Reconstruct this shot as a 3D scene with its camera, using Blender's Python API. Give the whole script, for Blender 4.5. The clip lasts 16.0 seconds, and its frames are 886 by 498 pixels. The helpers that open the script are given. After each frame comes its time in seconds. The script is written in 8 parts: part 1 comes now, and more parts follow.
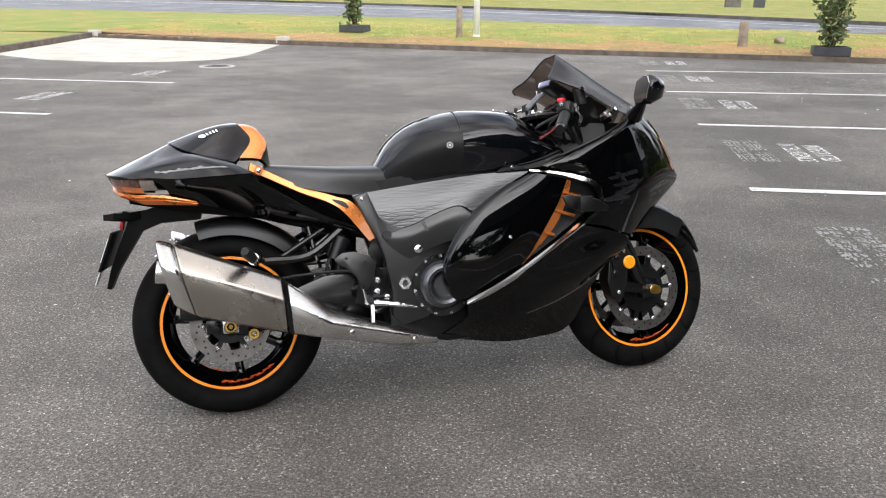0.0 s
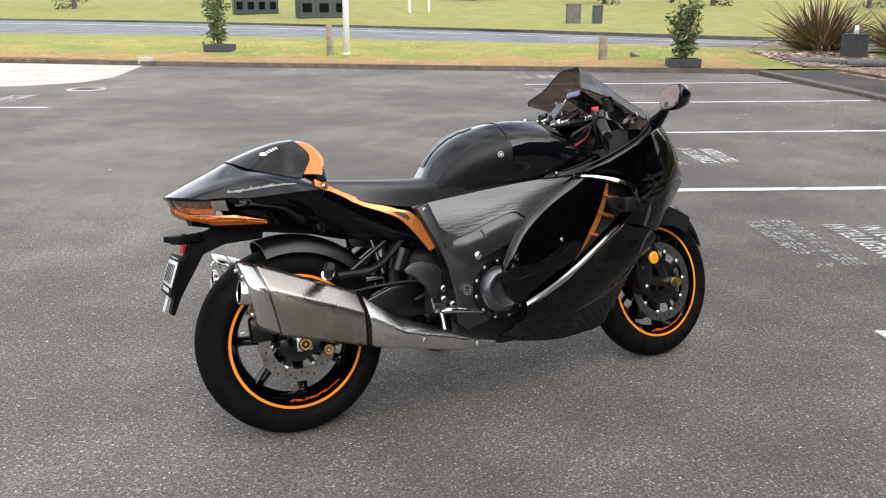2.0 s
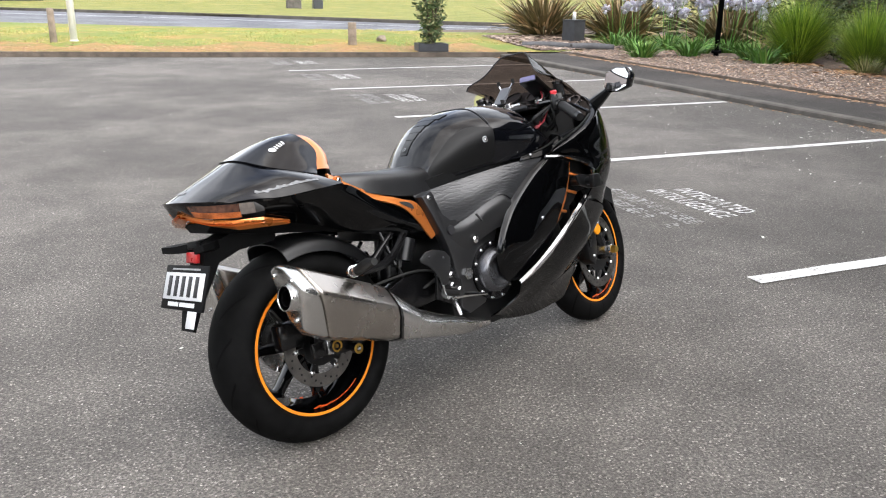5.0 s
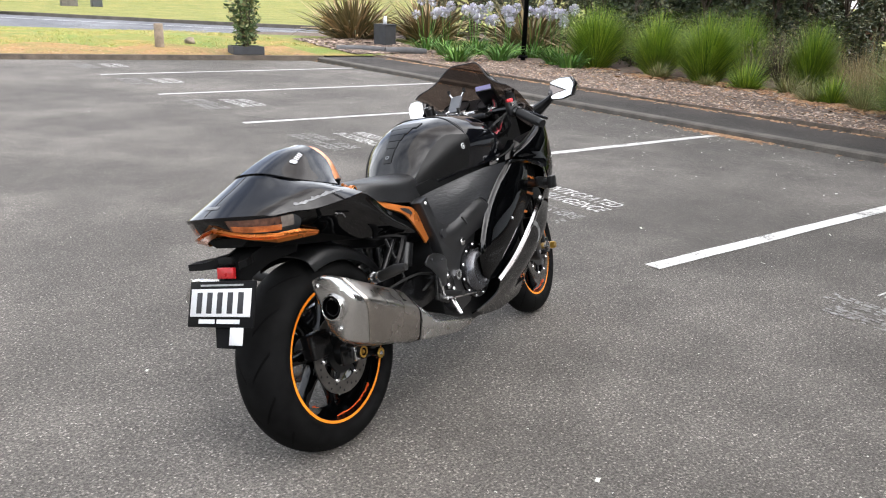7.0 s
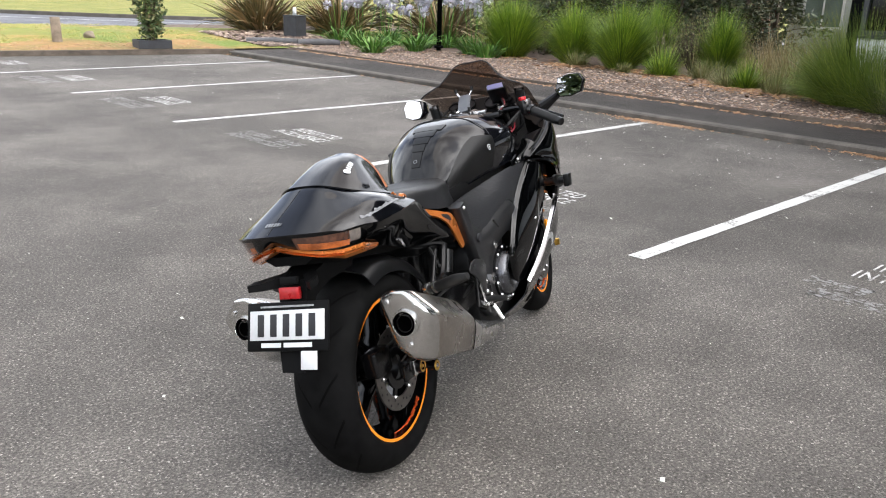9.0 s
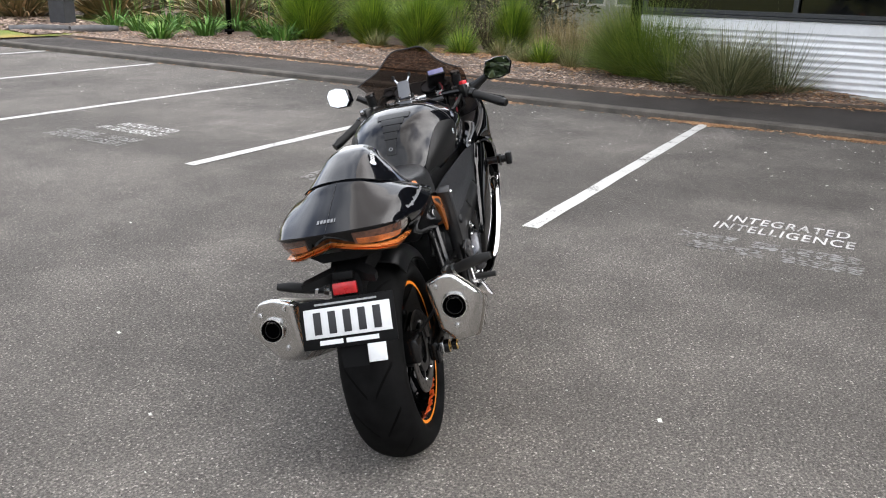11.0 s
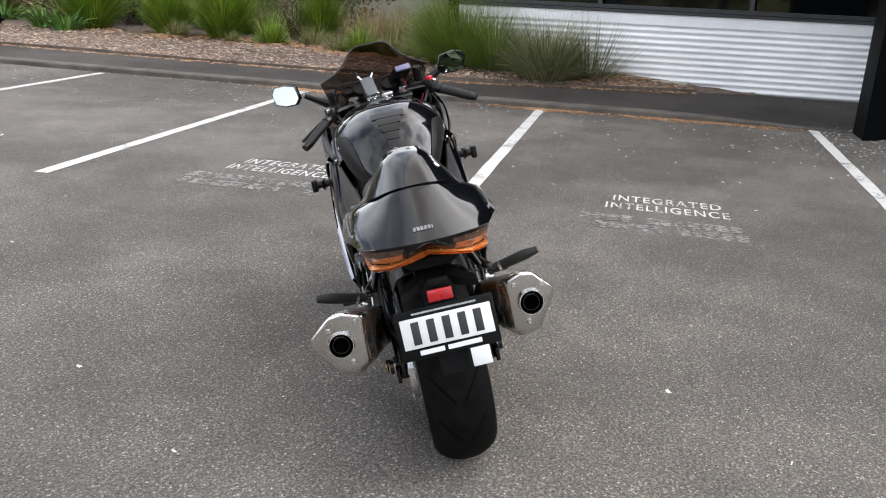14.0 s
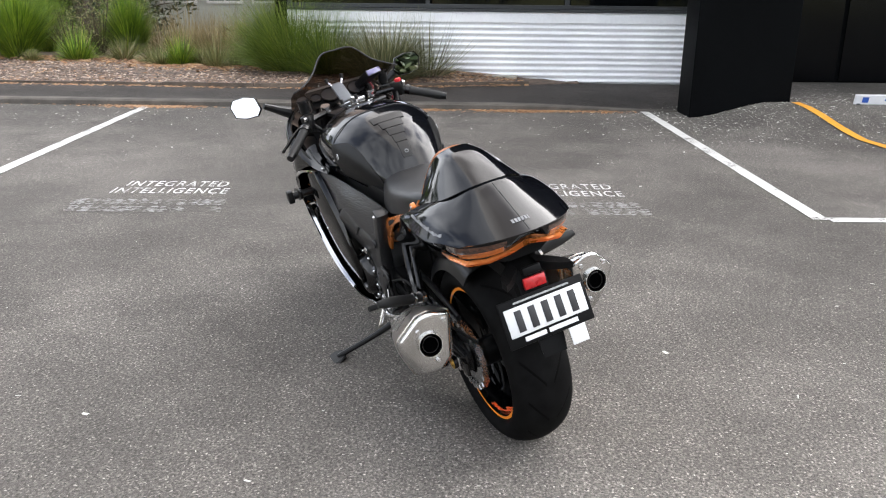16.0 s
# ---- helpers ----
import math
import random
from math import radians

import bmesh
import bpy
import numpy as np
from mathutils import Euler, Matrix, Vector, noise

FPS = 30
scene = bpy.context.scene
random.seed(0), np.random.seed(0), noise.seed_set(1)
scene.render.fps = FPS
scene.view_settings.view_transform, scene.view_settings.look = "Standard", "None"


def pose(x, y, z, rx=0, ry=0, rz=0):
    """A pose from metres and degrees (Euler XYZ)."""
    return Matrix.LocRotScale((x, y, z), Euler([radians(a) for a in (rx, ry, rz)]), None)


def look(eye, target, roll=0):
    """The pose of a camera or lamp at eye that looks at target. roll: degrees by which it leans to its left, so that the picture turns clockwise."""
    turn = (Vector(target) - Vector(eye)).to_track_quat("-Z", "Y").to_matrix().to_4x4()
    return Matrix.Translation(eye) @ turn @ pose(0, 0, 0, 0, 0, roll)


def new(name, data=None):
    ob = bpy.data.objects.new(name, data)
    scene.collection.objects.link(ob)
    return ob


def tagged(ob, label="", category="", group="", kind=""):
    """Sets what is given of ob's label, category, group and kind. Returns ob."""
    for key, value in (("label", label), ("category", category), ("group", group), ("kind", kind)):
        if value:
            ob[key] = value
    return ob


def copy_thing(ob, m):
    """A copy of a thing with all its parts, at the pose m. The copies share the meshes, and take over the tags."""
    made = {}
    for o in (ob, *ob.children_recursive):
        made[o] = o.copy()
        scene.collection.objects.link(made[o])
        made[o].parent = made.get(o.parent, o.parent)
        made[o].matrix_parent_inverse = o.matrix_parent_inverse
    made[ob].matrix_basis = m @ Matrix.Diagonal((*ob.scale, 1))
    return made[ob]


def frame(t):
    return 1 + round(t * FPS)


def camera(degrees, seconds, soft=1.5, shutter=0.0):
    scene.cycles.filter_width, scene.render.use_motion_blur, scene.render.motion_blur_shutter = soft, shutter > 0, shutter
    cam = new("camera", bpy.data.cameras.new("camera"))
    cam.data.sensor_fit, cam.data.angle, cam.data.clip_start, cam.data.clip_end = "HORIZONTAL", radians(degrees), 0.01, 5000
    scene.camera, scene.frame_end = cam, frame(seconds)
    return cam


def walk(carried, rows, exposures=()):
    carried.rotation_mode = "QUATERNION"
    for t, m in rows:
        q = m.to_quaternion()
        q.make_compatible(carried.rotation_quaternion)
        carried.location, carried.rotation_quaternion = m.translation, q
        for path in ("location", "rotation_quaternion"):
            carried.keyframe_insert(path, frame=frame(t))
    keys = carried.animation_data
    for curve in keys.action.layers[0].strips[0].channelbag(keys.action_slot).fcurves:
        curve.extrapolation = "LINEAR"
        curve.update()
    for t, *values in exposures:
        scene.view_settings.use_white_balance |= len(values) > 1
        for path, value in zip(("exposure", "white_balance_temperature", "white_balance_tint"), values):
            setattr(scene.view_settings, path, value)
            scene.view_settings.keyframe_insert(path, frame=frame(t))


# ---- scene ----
cam = camera(56.8, 16.0, soft=1.1)
PATH = [
    (0, (0.026, 0.005, 1.371), (-0.276, 1.884, 0.758), 0.3),
    (0.5, (-0.151, -0.058, 1.362), (-0.282, 1.838, 0.74), 1.1),
    (1, (-0.33, -0.16, 1.376), (-0.353, 1.739, 0.749), 0.7),
    (1.5, (-0.475, -0.159, 1.363), (-0.495, 1.751, 0.77), 0.1),
    (2, (-0.646, -0.133, 1.364), (-0.596, 1.782, 0.791), 0.1),
    (2.5, (-0.838, -0.157, 1.361), (-0.6, 1.745, 0.789), 0.6),
    (3, (-1.03, -0.183, 1.36), (-0.645, 1.689, 0.771), 0.5),
    (3.5, (-1.153, -0.126, 1.343), (-0.715, 1.732, 0.745), -0.1),
    (4, (-1.265, -0.036, 1.35), (-0.728, 1.793, 0.745), -0.2),
    (4.2, (-1.308, -0.014, 1.351), (-0.729, 1.802, 0.743), 0.2),
    (6.3, (-1.945, 0.164, 1.384), (-1.014, 1.841, 0.82), 1.8),
    (6.5, (-1.992, 0.205, 1.377), (-0.996, 1.844, 0.811), 2.3),
    (7, (-2.193, 0.248, 1.384), (-1.066, 1.794, 0.802), 2.3),
    (7.5, (-2.302, 0.301, 1.38), (-1.115, 1.799, 0.789), 2.5),
    (8, (-2.336, 0.419, 1.391), (-1.1, 1.876, 0.801), 1.5),
    (8.2, (-2.35, 0.464, 1.398), (-1.096, 1.906, 0.808), 1.6),
    (10.3, (-2.802, 0.891, 1.399), (-1.324, 2.095, 0.794), 1.6),
    (10.5, (-2.834, 0.957, 1.402), (-1.308, 2.101, 0.799), 1.5),
    (11, (-3.004, 1.103, 1.408), (-1.373, 2.077, 0.782), 1.6),
    (11.5, (-3.124, 1.207, 1.422), (-1.447, 2.084, 0.777), 2.3),
    (12, (-3.103, 1.311, 1.41), (-1.402, 2.14, 0.764), 0.9),
    (12.5, (-3.082, 1.424, 1.415), (-1.359, 2.201, 0.761), 0.9),
    (13, (-3.125, 1.535, 1.411), (-1.38, 2.259, 0.756), 1.8),
    (13.5, (-3.225, 1.703, 1.422), (-1.432, 2.315, 0.781), 1.8),
    (14, (-3.304, 1.851, 1.41), (-1.47, 2.336, 0.774), 2.5),
    (14.5, (-3.321, 2.042, 1.395), (-1.457, 2.415, 0.771), 1.8),
    (15, (-3.413, 2.254, 1.397), (-1.519, 2.438, 0.781), 1.7),
    (15.5, (-3.525, 2.451, 1.399), (-1.622, 2.494, 0.783), 1.6),
    (16, (-3.478, 2.591, 1.386), (-1.575, 2.603, 0.77), 0.7),
]
walk(cam, [(t, look(eye, target, roll)) for t, eye, target, roll in PATH],
     exposures=((0.0, 0.86), (2.5, 0.86), (3.5, 0.98), (7.0, 1.15), (12.5, 0.99), (14.5, 1.05), (16.0, 1.28)))

# ---- world and light ----
world = bpy.data.worlds.new("overcast_sky")
scene.world = world
world.use_nodes = True
wn, wl = world.node_tree.nodes, world.node_tree.links
sky = wn.new("ShaderNodeTexSky")
sky.sky_type, sky.sun_disc = 'NISHITA', False
sky.sun_elevation, sky.sun_rotation = radians(56.6), radians(142.6)
sky.air_density, sky.dust_density = 1.0, 4.0
soft_sky = wn.new("ShaderNodeHueSaturation")
soft_sky.inputs["Saturation"].default_value = 0.5
wl.new(sky.outputs[0], soft_sky.inputs["Color"])
even = wn.new("ShaderNodeGamma")
even.inputs["Gamma"].default_value = 0.28
wl.new(soft_sky.outputs[0], even.inputs["Color"])
# a hazy dome: bright low down, deeper overhead
dome, split = wn.new("ShaderNodeTexCoord"), wn.new("ShaderNodeSeparateXYZ")
wl.new(dome.outputs["Generated"], split.inputs[0])
rise = wn.new("ShaderNodeMapRange")
rise.inputs["To Min"].default_value, rise.inputs["To Max"].default_value = 7.6, 4.4
rise.inputs["From Max"].default_value = 0.9
wl.new(split.outputs["Z"], rise.inputs[0])
cloud = wn.new("ShaderNodeMix")
cloud.data_type, cloud.blend_type = 'RGBA', 'MULTIPLY'
cloud.inputs[0].default_value = 1.0
wl.new(even.outputs[0], cloud.inputs[6])
wl.new(rise.outputs[0], cloud.inputs[7])
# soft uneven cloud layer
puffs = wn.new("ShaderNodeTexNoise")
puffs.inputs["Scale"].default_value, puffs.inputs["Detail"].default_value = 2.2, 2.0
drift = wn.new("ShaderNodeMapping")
# unseen cloud placed so its gaps and bright parts show in the bike's paint
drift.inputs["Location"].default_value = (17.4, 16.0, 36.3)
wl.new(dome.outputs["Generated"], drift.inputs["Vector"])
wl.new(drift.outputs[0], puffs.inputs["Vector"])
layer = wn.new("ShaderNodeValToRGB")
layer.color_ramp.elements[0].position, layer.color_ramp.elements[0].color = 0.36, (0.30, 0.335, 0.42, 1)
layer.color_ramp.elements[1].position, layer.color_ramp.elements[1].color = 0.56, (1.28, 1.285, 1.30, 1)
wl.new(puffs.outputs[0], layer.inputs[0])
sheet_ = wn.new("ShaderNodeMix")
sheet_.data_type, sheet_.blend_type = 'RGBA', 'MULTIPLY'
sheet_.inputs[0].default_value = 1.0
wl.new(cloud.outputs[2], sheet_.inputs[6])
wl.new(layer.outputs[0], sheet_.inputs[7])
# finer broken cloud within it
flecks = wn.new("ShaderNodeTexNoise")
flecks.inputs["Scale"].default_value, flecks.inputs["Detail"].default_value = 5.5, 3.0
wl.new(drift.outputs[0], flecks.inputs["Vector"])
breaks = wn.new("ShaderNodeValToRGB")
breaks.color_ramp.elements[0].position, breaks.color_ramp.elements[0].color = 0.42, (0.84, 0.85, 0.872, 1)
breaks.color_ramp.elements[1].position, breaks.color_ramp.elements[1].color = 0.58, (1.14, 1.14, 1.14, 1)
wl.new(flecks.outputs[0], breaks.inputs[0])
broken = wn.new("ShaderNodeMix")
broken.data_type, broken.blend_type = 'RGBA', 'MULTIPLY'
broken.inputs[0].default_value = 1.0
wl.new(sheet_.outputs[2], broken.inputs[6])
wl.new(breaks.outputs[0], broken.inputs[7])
# haze lit up round the veiled sun
toward = wn.new("ShaderNodeVectorMath")
toward.operation = 'DOT_PRODUCT'
toward.inputs[1].default_value = Vector((2.6, -3.4, 6.5)).normalized()
wl.new(dome.outputs["Generated"], toward.inputs[0])
haze = wn.new("ShaderNodeMapRange")
haze.interpolation_type = 'SMOOTHSTEP'
haze.inputs["From Min"].default_value, haze.inputs["From Max"].default_value = 0.75, 1.0
haze.inputs["To Min"].default_value, haze.inputs["To Max"].default_value = 0.95, 1.4
wl.new(toward.outputs["Value"], haze.inputs[0])
veil = wn.new("ShaderNodeMix")
veil.data_type, veil.blend_type = 'RGBA', 'MULTIPLY'
veil.inputs[0].default_value = 1.0
wl.new(broken.outputs[2], veil.inputs[6])
wl.new(haze.outputs[0], veil.inputs[7])
# sky glow added low beneath the sun to brighten the bike's right side
facing = wn.new("ShaderNodeVectorMath")
facing.operation = 'DOT_PRODUCT'
facing.inputs[1].default_value = Vector((1.0, -3.0, 1.6)).normalized()
wl.new(dome.outputs["Generated"], facing.inputs[0])
lit = wn.new("ShaderNodeMapRange")
lit.interpolation_type = 'SMOOTHSTEP'
lit.inputs["From Min"].default_value, lit.inputs["From Max"].default_value = 0.25, 0.95
lit.inputs["To Min"].default_value, lit.inputs["To Max"].default_value = 0.97, 1.8
wl.new(facing.outputs["Value"], lit.inputs[0])
front = wn.new("ShaderNodeMix")
front.data_type, front.blend_type = 'RGBA', 'MULTIPLY'
front.inputs[0].default_value = 1.0
wl.new(veil.outputs[2], front.inputs[6])
wl.new(lit.outputs[0], front.inputs[7])
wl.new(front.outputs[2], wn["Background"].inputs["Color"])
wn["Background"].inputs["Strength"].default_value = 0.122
sun = new("sun", bpy.data.lights.new("sun", 'SUN'))
sun.data.energy, sun.data.angle, sun.data.color = 0.8, radians(100), (1.0, 0.83, 0.62)
sun.matrix_basis = look((2.6, -3.4, 6.5), (0, 0, 0))


# ---- materials ----
def material(name):
    m = bpy.data.materials.new(name)
    m.use_nodes = True
    nt = m.node_tree
    return m, nt, nt.nodes["Principled BSDF"]


def node(nt, kind, **inputs):
    n = nt.nodes.new(kind)
    for k, v in inputs.items():
        n.inputs[k.replace("_", " ")].default_value = v
    return n


def ramp(nt, src, stops):
    r = nt.nodes.new("ShaderNodeValToRGB")
    e = r.color_ramp.elements
    while len(e) < len(stops):
        e.new(0.5)
    for el, (p, c) in zip(e, stops):
        el.position, el.color = p, (*c, 1)
    nt.links.new(src, r.inputs[0])
    return r.outputs[0]


def mixc(nt, fac, a, b, how='MIX'):
    m = nt.nodes.new("ShaderNodeMix")
    m.data_type, m.blend_type = 'RGBA', how
    for sock, v in ((m.inputs[0], fac), (m.inputs[6], a), (m.inputs[7], b)):
        if isinstance(v, bpy.types.NodeSocket):
            nt.links.new(v, sock)
        elif isinstance(v, (int, float)):
            sock.default_value = v
        else:
            sock.default_value = (*v, 1)
    return m.outputs[2]


def coords(nt):
    return nt.nodes.new("ShaderNodeTexCoord").outputs["Object"]


def bump(nt, bsdf, height, strength, distance=0.01):
    b = node(nt, "ShaderNodeBump", Strength=strength, Distance=distance)
    nt.links.new(height, b.inputs["Height"])
    nt.links.new(b.outputs[0], bsdf.inputs["Normal"])


def surface(name, col, rough=0.5, metal=0.0, vary=0.12, scale=6.0, fine=80.0, relief=0.0, coat=0.0, rvary=0.1, spec=0.5):
    """Plain surface with colour and roughness variation at two scales."""
    m, nt, b = material(name)
    co = coords(nt)
    n1 = node(nt, "ShaderNodeTexNoise", Scale=scale, Detail=4.0)
    n2 = node(nt, "ShaderNodeTexNoise", Scale=fine, Detail=3.0)
    for n in (n1, n2):
        nt.links.new(co, n.inputs["Vector"])
    lo, hi = [max(0, c * (1 - vary)) for c in col], [min(1, c * (1 + vary)) for c in col]
    c1 = ramp(nt, n1.outputs[0], ((0.3, lo), (0.7, hi)))
    c2 = ramp(nt, n2.outputs[0], ((0.3, (1 - vary,) * 3), (0.7, (1, 1, 1))))
    nt.links.new(mixc(nt, 1.0, c1, c2, 'MULTIPLY'), b.inputs["Base Color"])
    r = node(nt, "ShaderNodeMapRange", To_Min=max(0.02, rough - rvary * rough), To_Max=min(1, rough + rvary))
    nt.links.new(n1.outputs[0], r.inputs[0])
    nt.links.new(r.outputs[0], b.inputs["Roughness"])
    b.inputs["Metallic"].default_value = metal
    b.inputs["Coat Weight"].default_value = coat
    b.inputs["Coat Roughness"].default_value = 0.03
    b.inputs["Coat IOR"].default_value = 1.5 if coat < 0.99 else 1.4
    b.inputs["Specular IOR Level"].default_value = spec
    if relief:
        bump(nt, b, n2.outputs[0], relief, 0.004)
    return m


def asphalt_material(name, dark, light, speck=0.5, pale_patch=False):
    m, nt, b = material(name)
    co = coords(nt)
    grains = node(nt, "ShaderNodeTexVoronoi", Scale=170.0)
    grit = node(nt, "ShaderNodeTexNoise", Scale=100.0, Detail=5.0, Roughness=0.7)
    stain = node(nt, "ShaderNodeTexNoise", Scale=0.45, Detail=6.0, Roughness=0.6)
    patch_ = node(nt, "ShaderNodeTexNoise", Scale=2.2, Detail=5.0)
    for n in (grains, grit, stain, patch_):
        nt.links.new(co, n.inputs["Vector"])
    base = ramp(nt, stain.outputs[0], ((0.30, tuple(c * 0.86 for c in dark)), (0.44, dark), (0.56, light), (0.70, tuple(c * 1.25 for c in light))))
    c = mixc(nt, 0.5, base, ramp(nt, patch_.outputs[0], ((0.3, (0.62,) * 3), (0.7, (1.25,) * 3))), 'MULTIPLY')
    one = nt.nodes.new("ShaderNodeSeparateColor")
    nt.links.new(grains.outputs["Color"], one.inputs[0])
    stones = ramp(nt, one.outputs[0], ((0.0, (0.5,) * 3), (0.7, (0.95,) * 3), (0.9, (1.3,) * 3), (0.96, (1.8,) * 3), (1.0, (3.2,) * 3)))
    c = mixc(nt, speck, c, stones, 'MULTIPLY')
    c = mixc(nt, 0.8, c, ramp(nt, grit.outputs[0], ((0.32, (0.2,) * 3), (0.5, (0.93,) * 3), (0.68, (2.0,) * 3))), 'MULTIPLY')
    if pale_patch:
        # a paler round patch about one point, its edge wobbled by the stain noise
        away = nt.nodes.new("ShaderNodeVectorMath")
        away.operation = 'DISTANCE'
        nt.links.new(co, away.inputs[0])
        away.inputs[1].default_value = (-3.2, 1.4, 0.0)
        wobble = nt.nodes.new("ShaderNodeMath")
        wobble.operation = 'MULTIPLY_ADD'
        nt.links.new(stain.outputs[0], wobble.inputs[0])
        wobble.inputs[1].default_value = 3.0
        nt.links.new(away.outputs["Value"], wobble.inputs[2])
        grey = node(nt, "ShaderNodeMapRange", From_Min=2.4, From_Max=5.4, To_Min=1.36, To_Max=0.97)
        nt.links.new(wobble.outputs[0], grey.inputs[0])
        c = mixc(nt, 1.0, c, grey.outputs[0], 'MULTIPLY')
    nt.links.new(c, b.inputs["Base Color"])
    b.inputs["Roughness"].default_value = 0.8
    b.inputs["Specular IOR Level"].default_value = 0.35
    bump(nt, b, grit.outputs[0], 0.9, 0.010)
    return m


def paint_material(name, col, wear, bare=(0.09, 0.085, 0.078)):
    """Road paint worn off in grains."""
    m, nt, b = material(name)
    co = coords(nt)
    n1 = node(nt, "ShaderNodeTexNoise", Scale=45.0, Detail=5.0, Roughness=0.75)
    n2 = node(nt, "ShaderNodeTexNoise", Scale=5.0, Detail=3.0)
    for n in (n1, n2):
        nt.links.new(co, n.inputs["Vector"])
    add = nt.nodes.new("ShaderNodeMath")
    add.operation = 'ADD'
    nt.links.new(n1.outputs[0], add.inputs[0])
    nt.links.new(n2.outputs[0], add.inputs[1])
    half = nt.nodes.new("ShaderNodeMath")
    half.operation = 'MULTIPLY'
    half.inputs[1].default_value = 0.5
    nt.links.new(add.outputs[0], half.inputs[0])
    c = ramp(nt, half.outputs[0], ((wear - 0.06, bare), (wear + 0.05, col)))
    nt.links.new(c, b.inputs["Base Color"])
    b.inputs["Roughness"].default_value = 0.75
    bump(nt, b, n1.outputs[0], 0.3, 0.003)
    return m


def grass_material(name, a, b_, dry, scale=1.2):
    m, nt, b = material(name)
    co = coords(nt)
    n1 = node(nt, "ShaderNodeTexNoise", Scale=scale, Detail=5.0, Roughness=0.65)
    n2 = node(nt, "ShaderNodeTexNoise", Scale=40.0, Detail=4.0)
    for n in (n1, n2):
        nt.links.new(co, n.inputs["Vector"])
    c = ramp(nt, n1.outputs[0], ((0.3, a), (0.55, b_), (0.72, dry)))
    c = mixc(nt, 0.7, c, ramp(nt, n2.outputs[0], ((0.3, (0.55,) * 3), (0.7, (1.35,) * 3))), 'MULTIPLY')
    nt.links.new(c, b.inputs["Base Color"])
    b.inputs["Roughness"].default_value = 0.9
    bump(nt, b, n2.outputs[0], 0.8, 0.03)
    return m


def blade_material(name, low, high, tip):
    """Leaves that vary one by one."""
    m, nt, b = material(name)
    g = nt.nodes.new("ShaderNodeNewGeometry")
    n = node(nt, "ShaderNodeTexNoise", Scale=3.0, Detail=2.0)
    nt.links.new(coords(nt), n.inputs["Vector"])
    c = ramp(nt, g.outputs["Random Per Island"], ((0.0, low), (0.65, high), (1.0, tip)))
    c = mixc(nt, 0.5, c, ramp(nt, n.outputs[0], ((0.3, (0.6,) * 3), (0.7, (1.3,) * 3))), 'MULTIPLY')
    nt.links.new(c, b.inputs["Base Color"])
    b.inputs["Roughness"].default_value = 0.55
    b.inputs["Subsurface Weight"].default_value = 0.0
    return m


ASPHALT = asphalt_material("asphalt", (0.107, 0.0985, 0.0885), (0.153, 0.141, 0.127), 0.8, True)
PATH_ASPHALT = asphalt_material("path_asphalt", (0.034, 0.0295, 0.0265), (0.054, 0.047, 0.042), 0.3)
ROAD_ASPHALT = asphalt_material("road_asphalt", (0.12, 0.125, 0.14), (0.16, 0.165, 0.18), 0.3)
GUM_BARK = surface("pinkish_brown_bark", (0.25, 0.14, 0.095), 0.9, vary=0.6, scale=5, fine=26, relief=1.0)
PALE_PLASTER = surface("pale_plaster", (0.42, 0.44, 0.40), 0.85, vary=0.15, scale=1.5, fine=40)
DARK_TRIM = surface("dark_roof_sheet", (0.06, 0.06, 0.065), 0.6)
DULL_PANE = surface("dull_window_pane", (0.16, 0.20, 0.17), 0.1, vary=0.3, scale=2)
WHITE_TRIM = surface("white_window_frame", (0.72, 0.72, 0.70), 0.5)
ENTRY_GLASS = surface("black_entrance_glass", (0.002, 0.0023, 0.0028), 0.07, vary=0.2, scale=1.5, fine=20, spec=0.12)
WHITE_PAINT = paint_material("white_road_paint", (0.55, 0.55, 0.53), 0.42)
FADED_PAINT = paint_material("faded_road_paint", (0.29, 0.288, 0.28), 0.48, (0.15, 0.14, 0.128))
STENCIL_PAINT = paint_material("stencil_paint", (0.60, 0.60, 0.58), 0.46)
ORANGE_PAINT = paint_material("orange_road_paint", (0.72, 0.33, 0.03), 0.36)
CONCRETE = surface("concrete", (0.42, 0.40, 0.35), 0.85, vary=0.2, scale=1.5, fine=40, relief=0.3)
OLD_KERB = surface("dark_mossy_kerb", (0.125, 0.10, 0.078), 0.9, vary=0.4, scale=5, fine=60, relief=0.6)
KERB = surface("kerb_concrete", (0.105, 0.094, 0.08), 0.85, vary=0.35, scale=4, fine=60, relief=0.5)
GRASS = grass_material("verge_grass", (0.112, 0.195, 0.027), (0.215, 0.21, 0.044), (0.38, 0.215, 0.075), 0.75)
FIELD = grass_material("field_grass", (0.118, 0.146, 0.024), (0.20, 0.196, 0.040), (0.29, 0.235, 0.078), 0.7)
MULCH = surface("bark_mulch", (0.16, 0.115, 0.088), 0.95, vary=0.5, scale=9, fine=70, relief=1.0)
EARTH = grass_material("dry_needle_litter", (0.17, 0.165, 0.04), (0.31, 0.19, 0.07), (0.40, 0.21, 0.09), 1.6)
LITTER = blade_material("leaf_litter", (0.16, 0.08, 0.04), (0.38, 0.2, 0.09), (0.5, 0.33, 0.18))
CHIP = blade_material("bark_chips", (0.05, 0.033, 0.025), (0.23, 0.16, 0.12), (0.56, 0.45, 0.36))
PETAL = surface("fallen_petals", (0.62, 0.62, 0.56), 0.8)
CORRUGATED = surface("white_corrugated_steel", (0.90, 0.91, 0.92), 0.42, vary=0.05, scale=2, fine=25)
DARK_CLAD = surface("black_cladding", (0.0024, 0.0028, 0.0032), 0.5, vary=0.25, scale=1.2, fine=30, relief=0.1, spec=0.04)
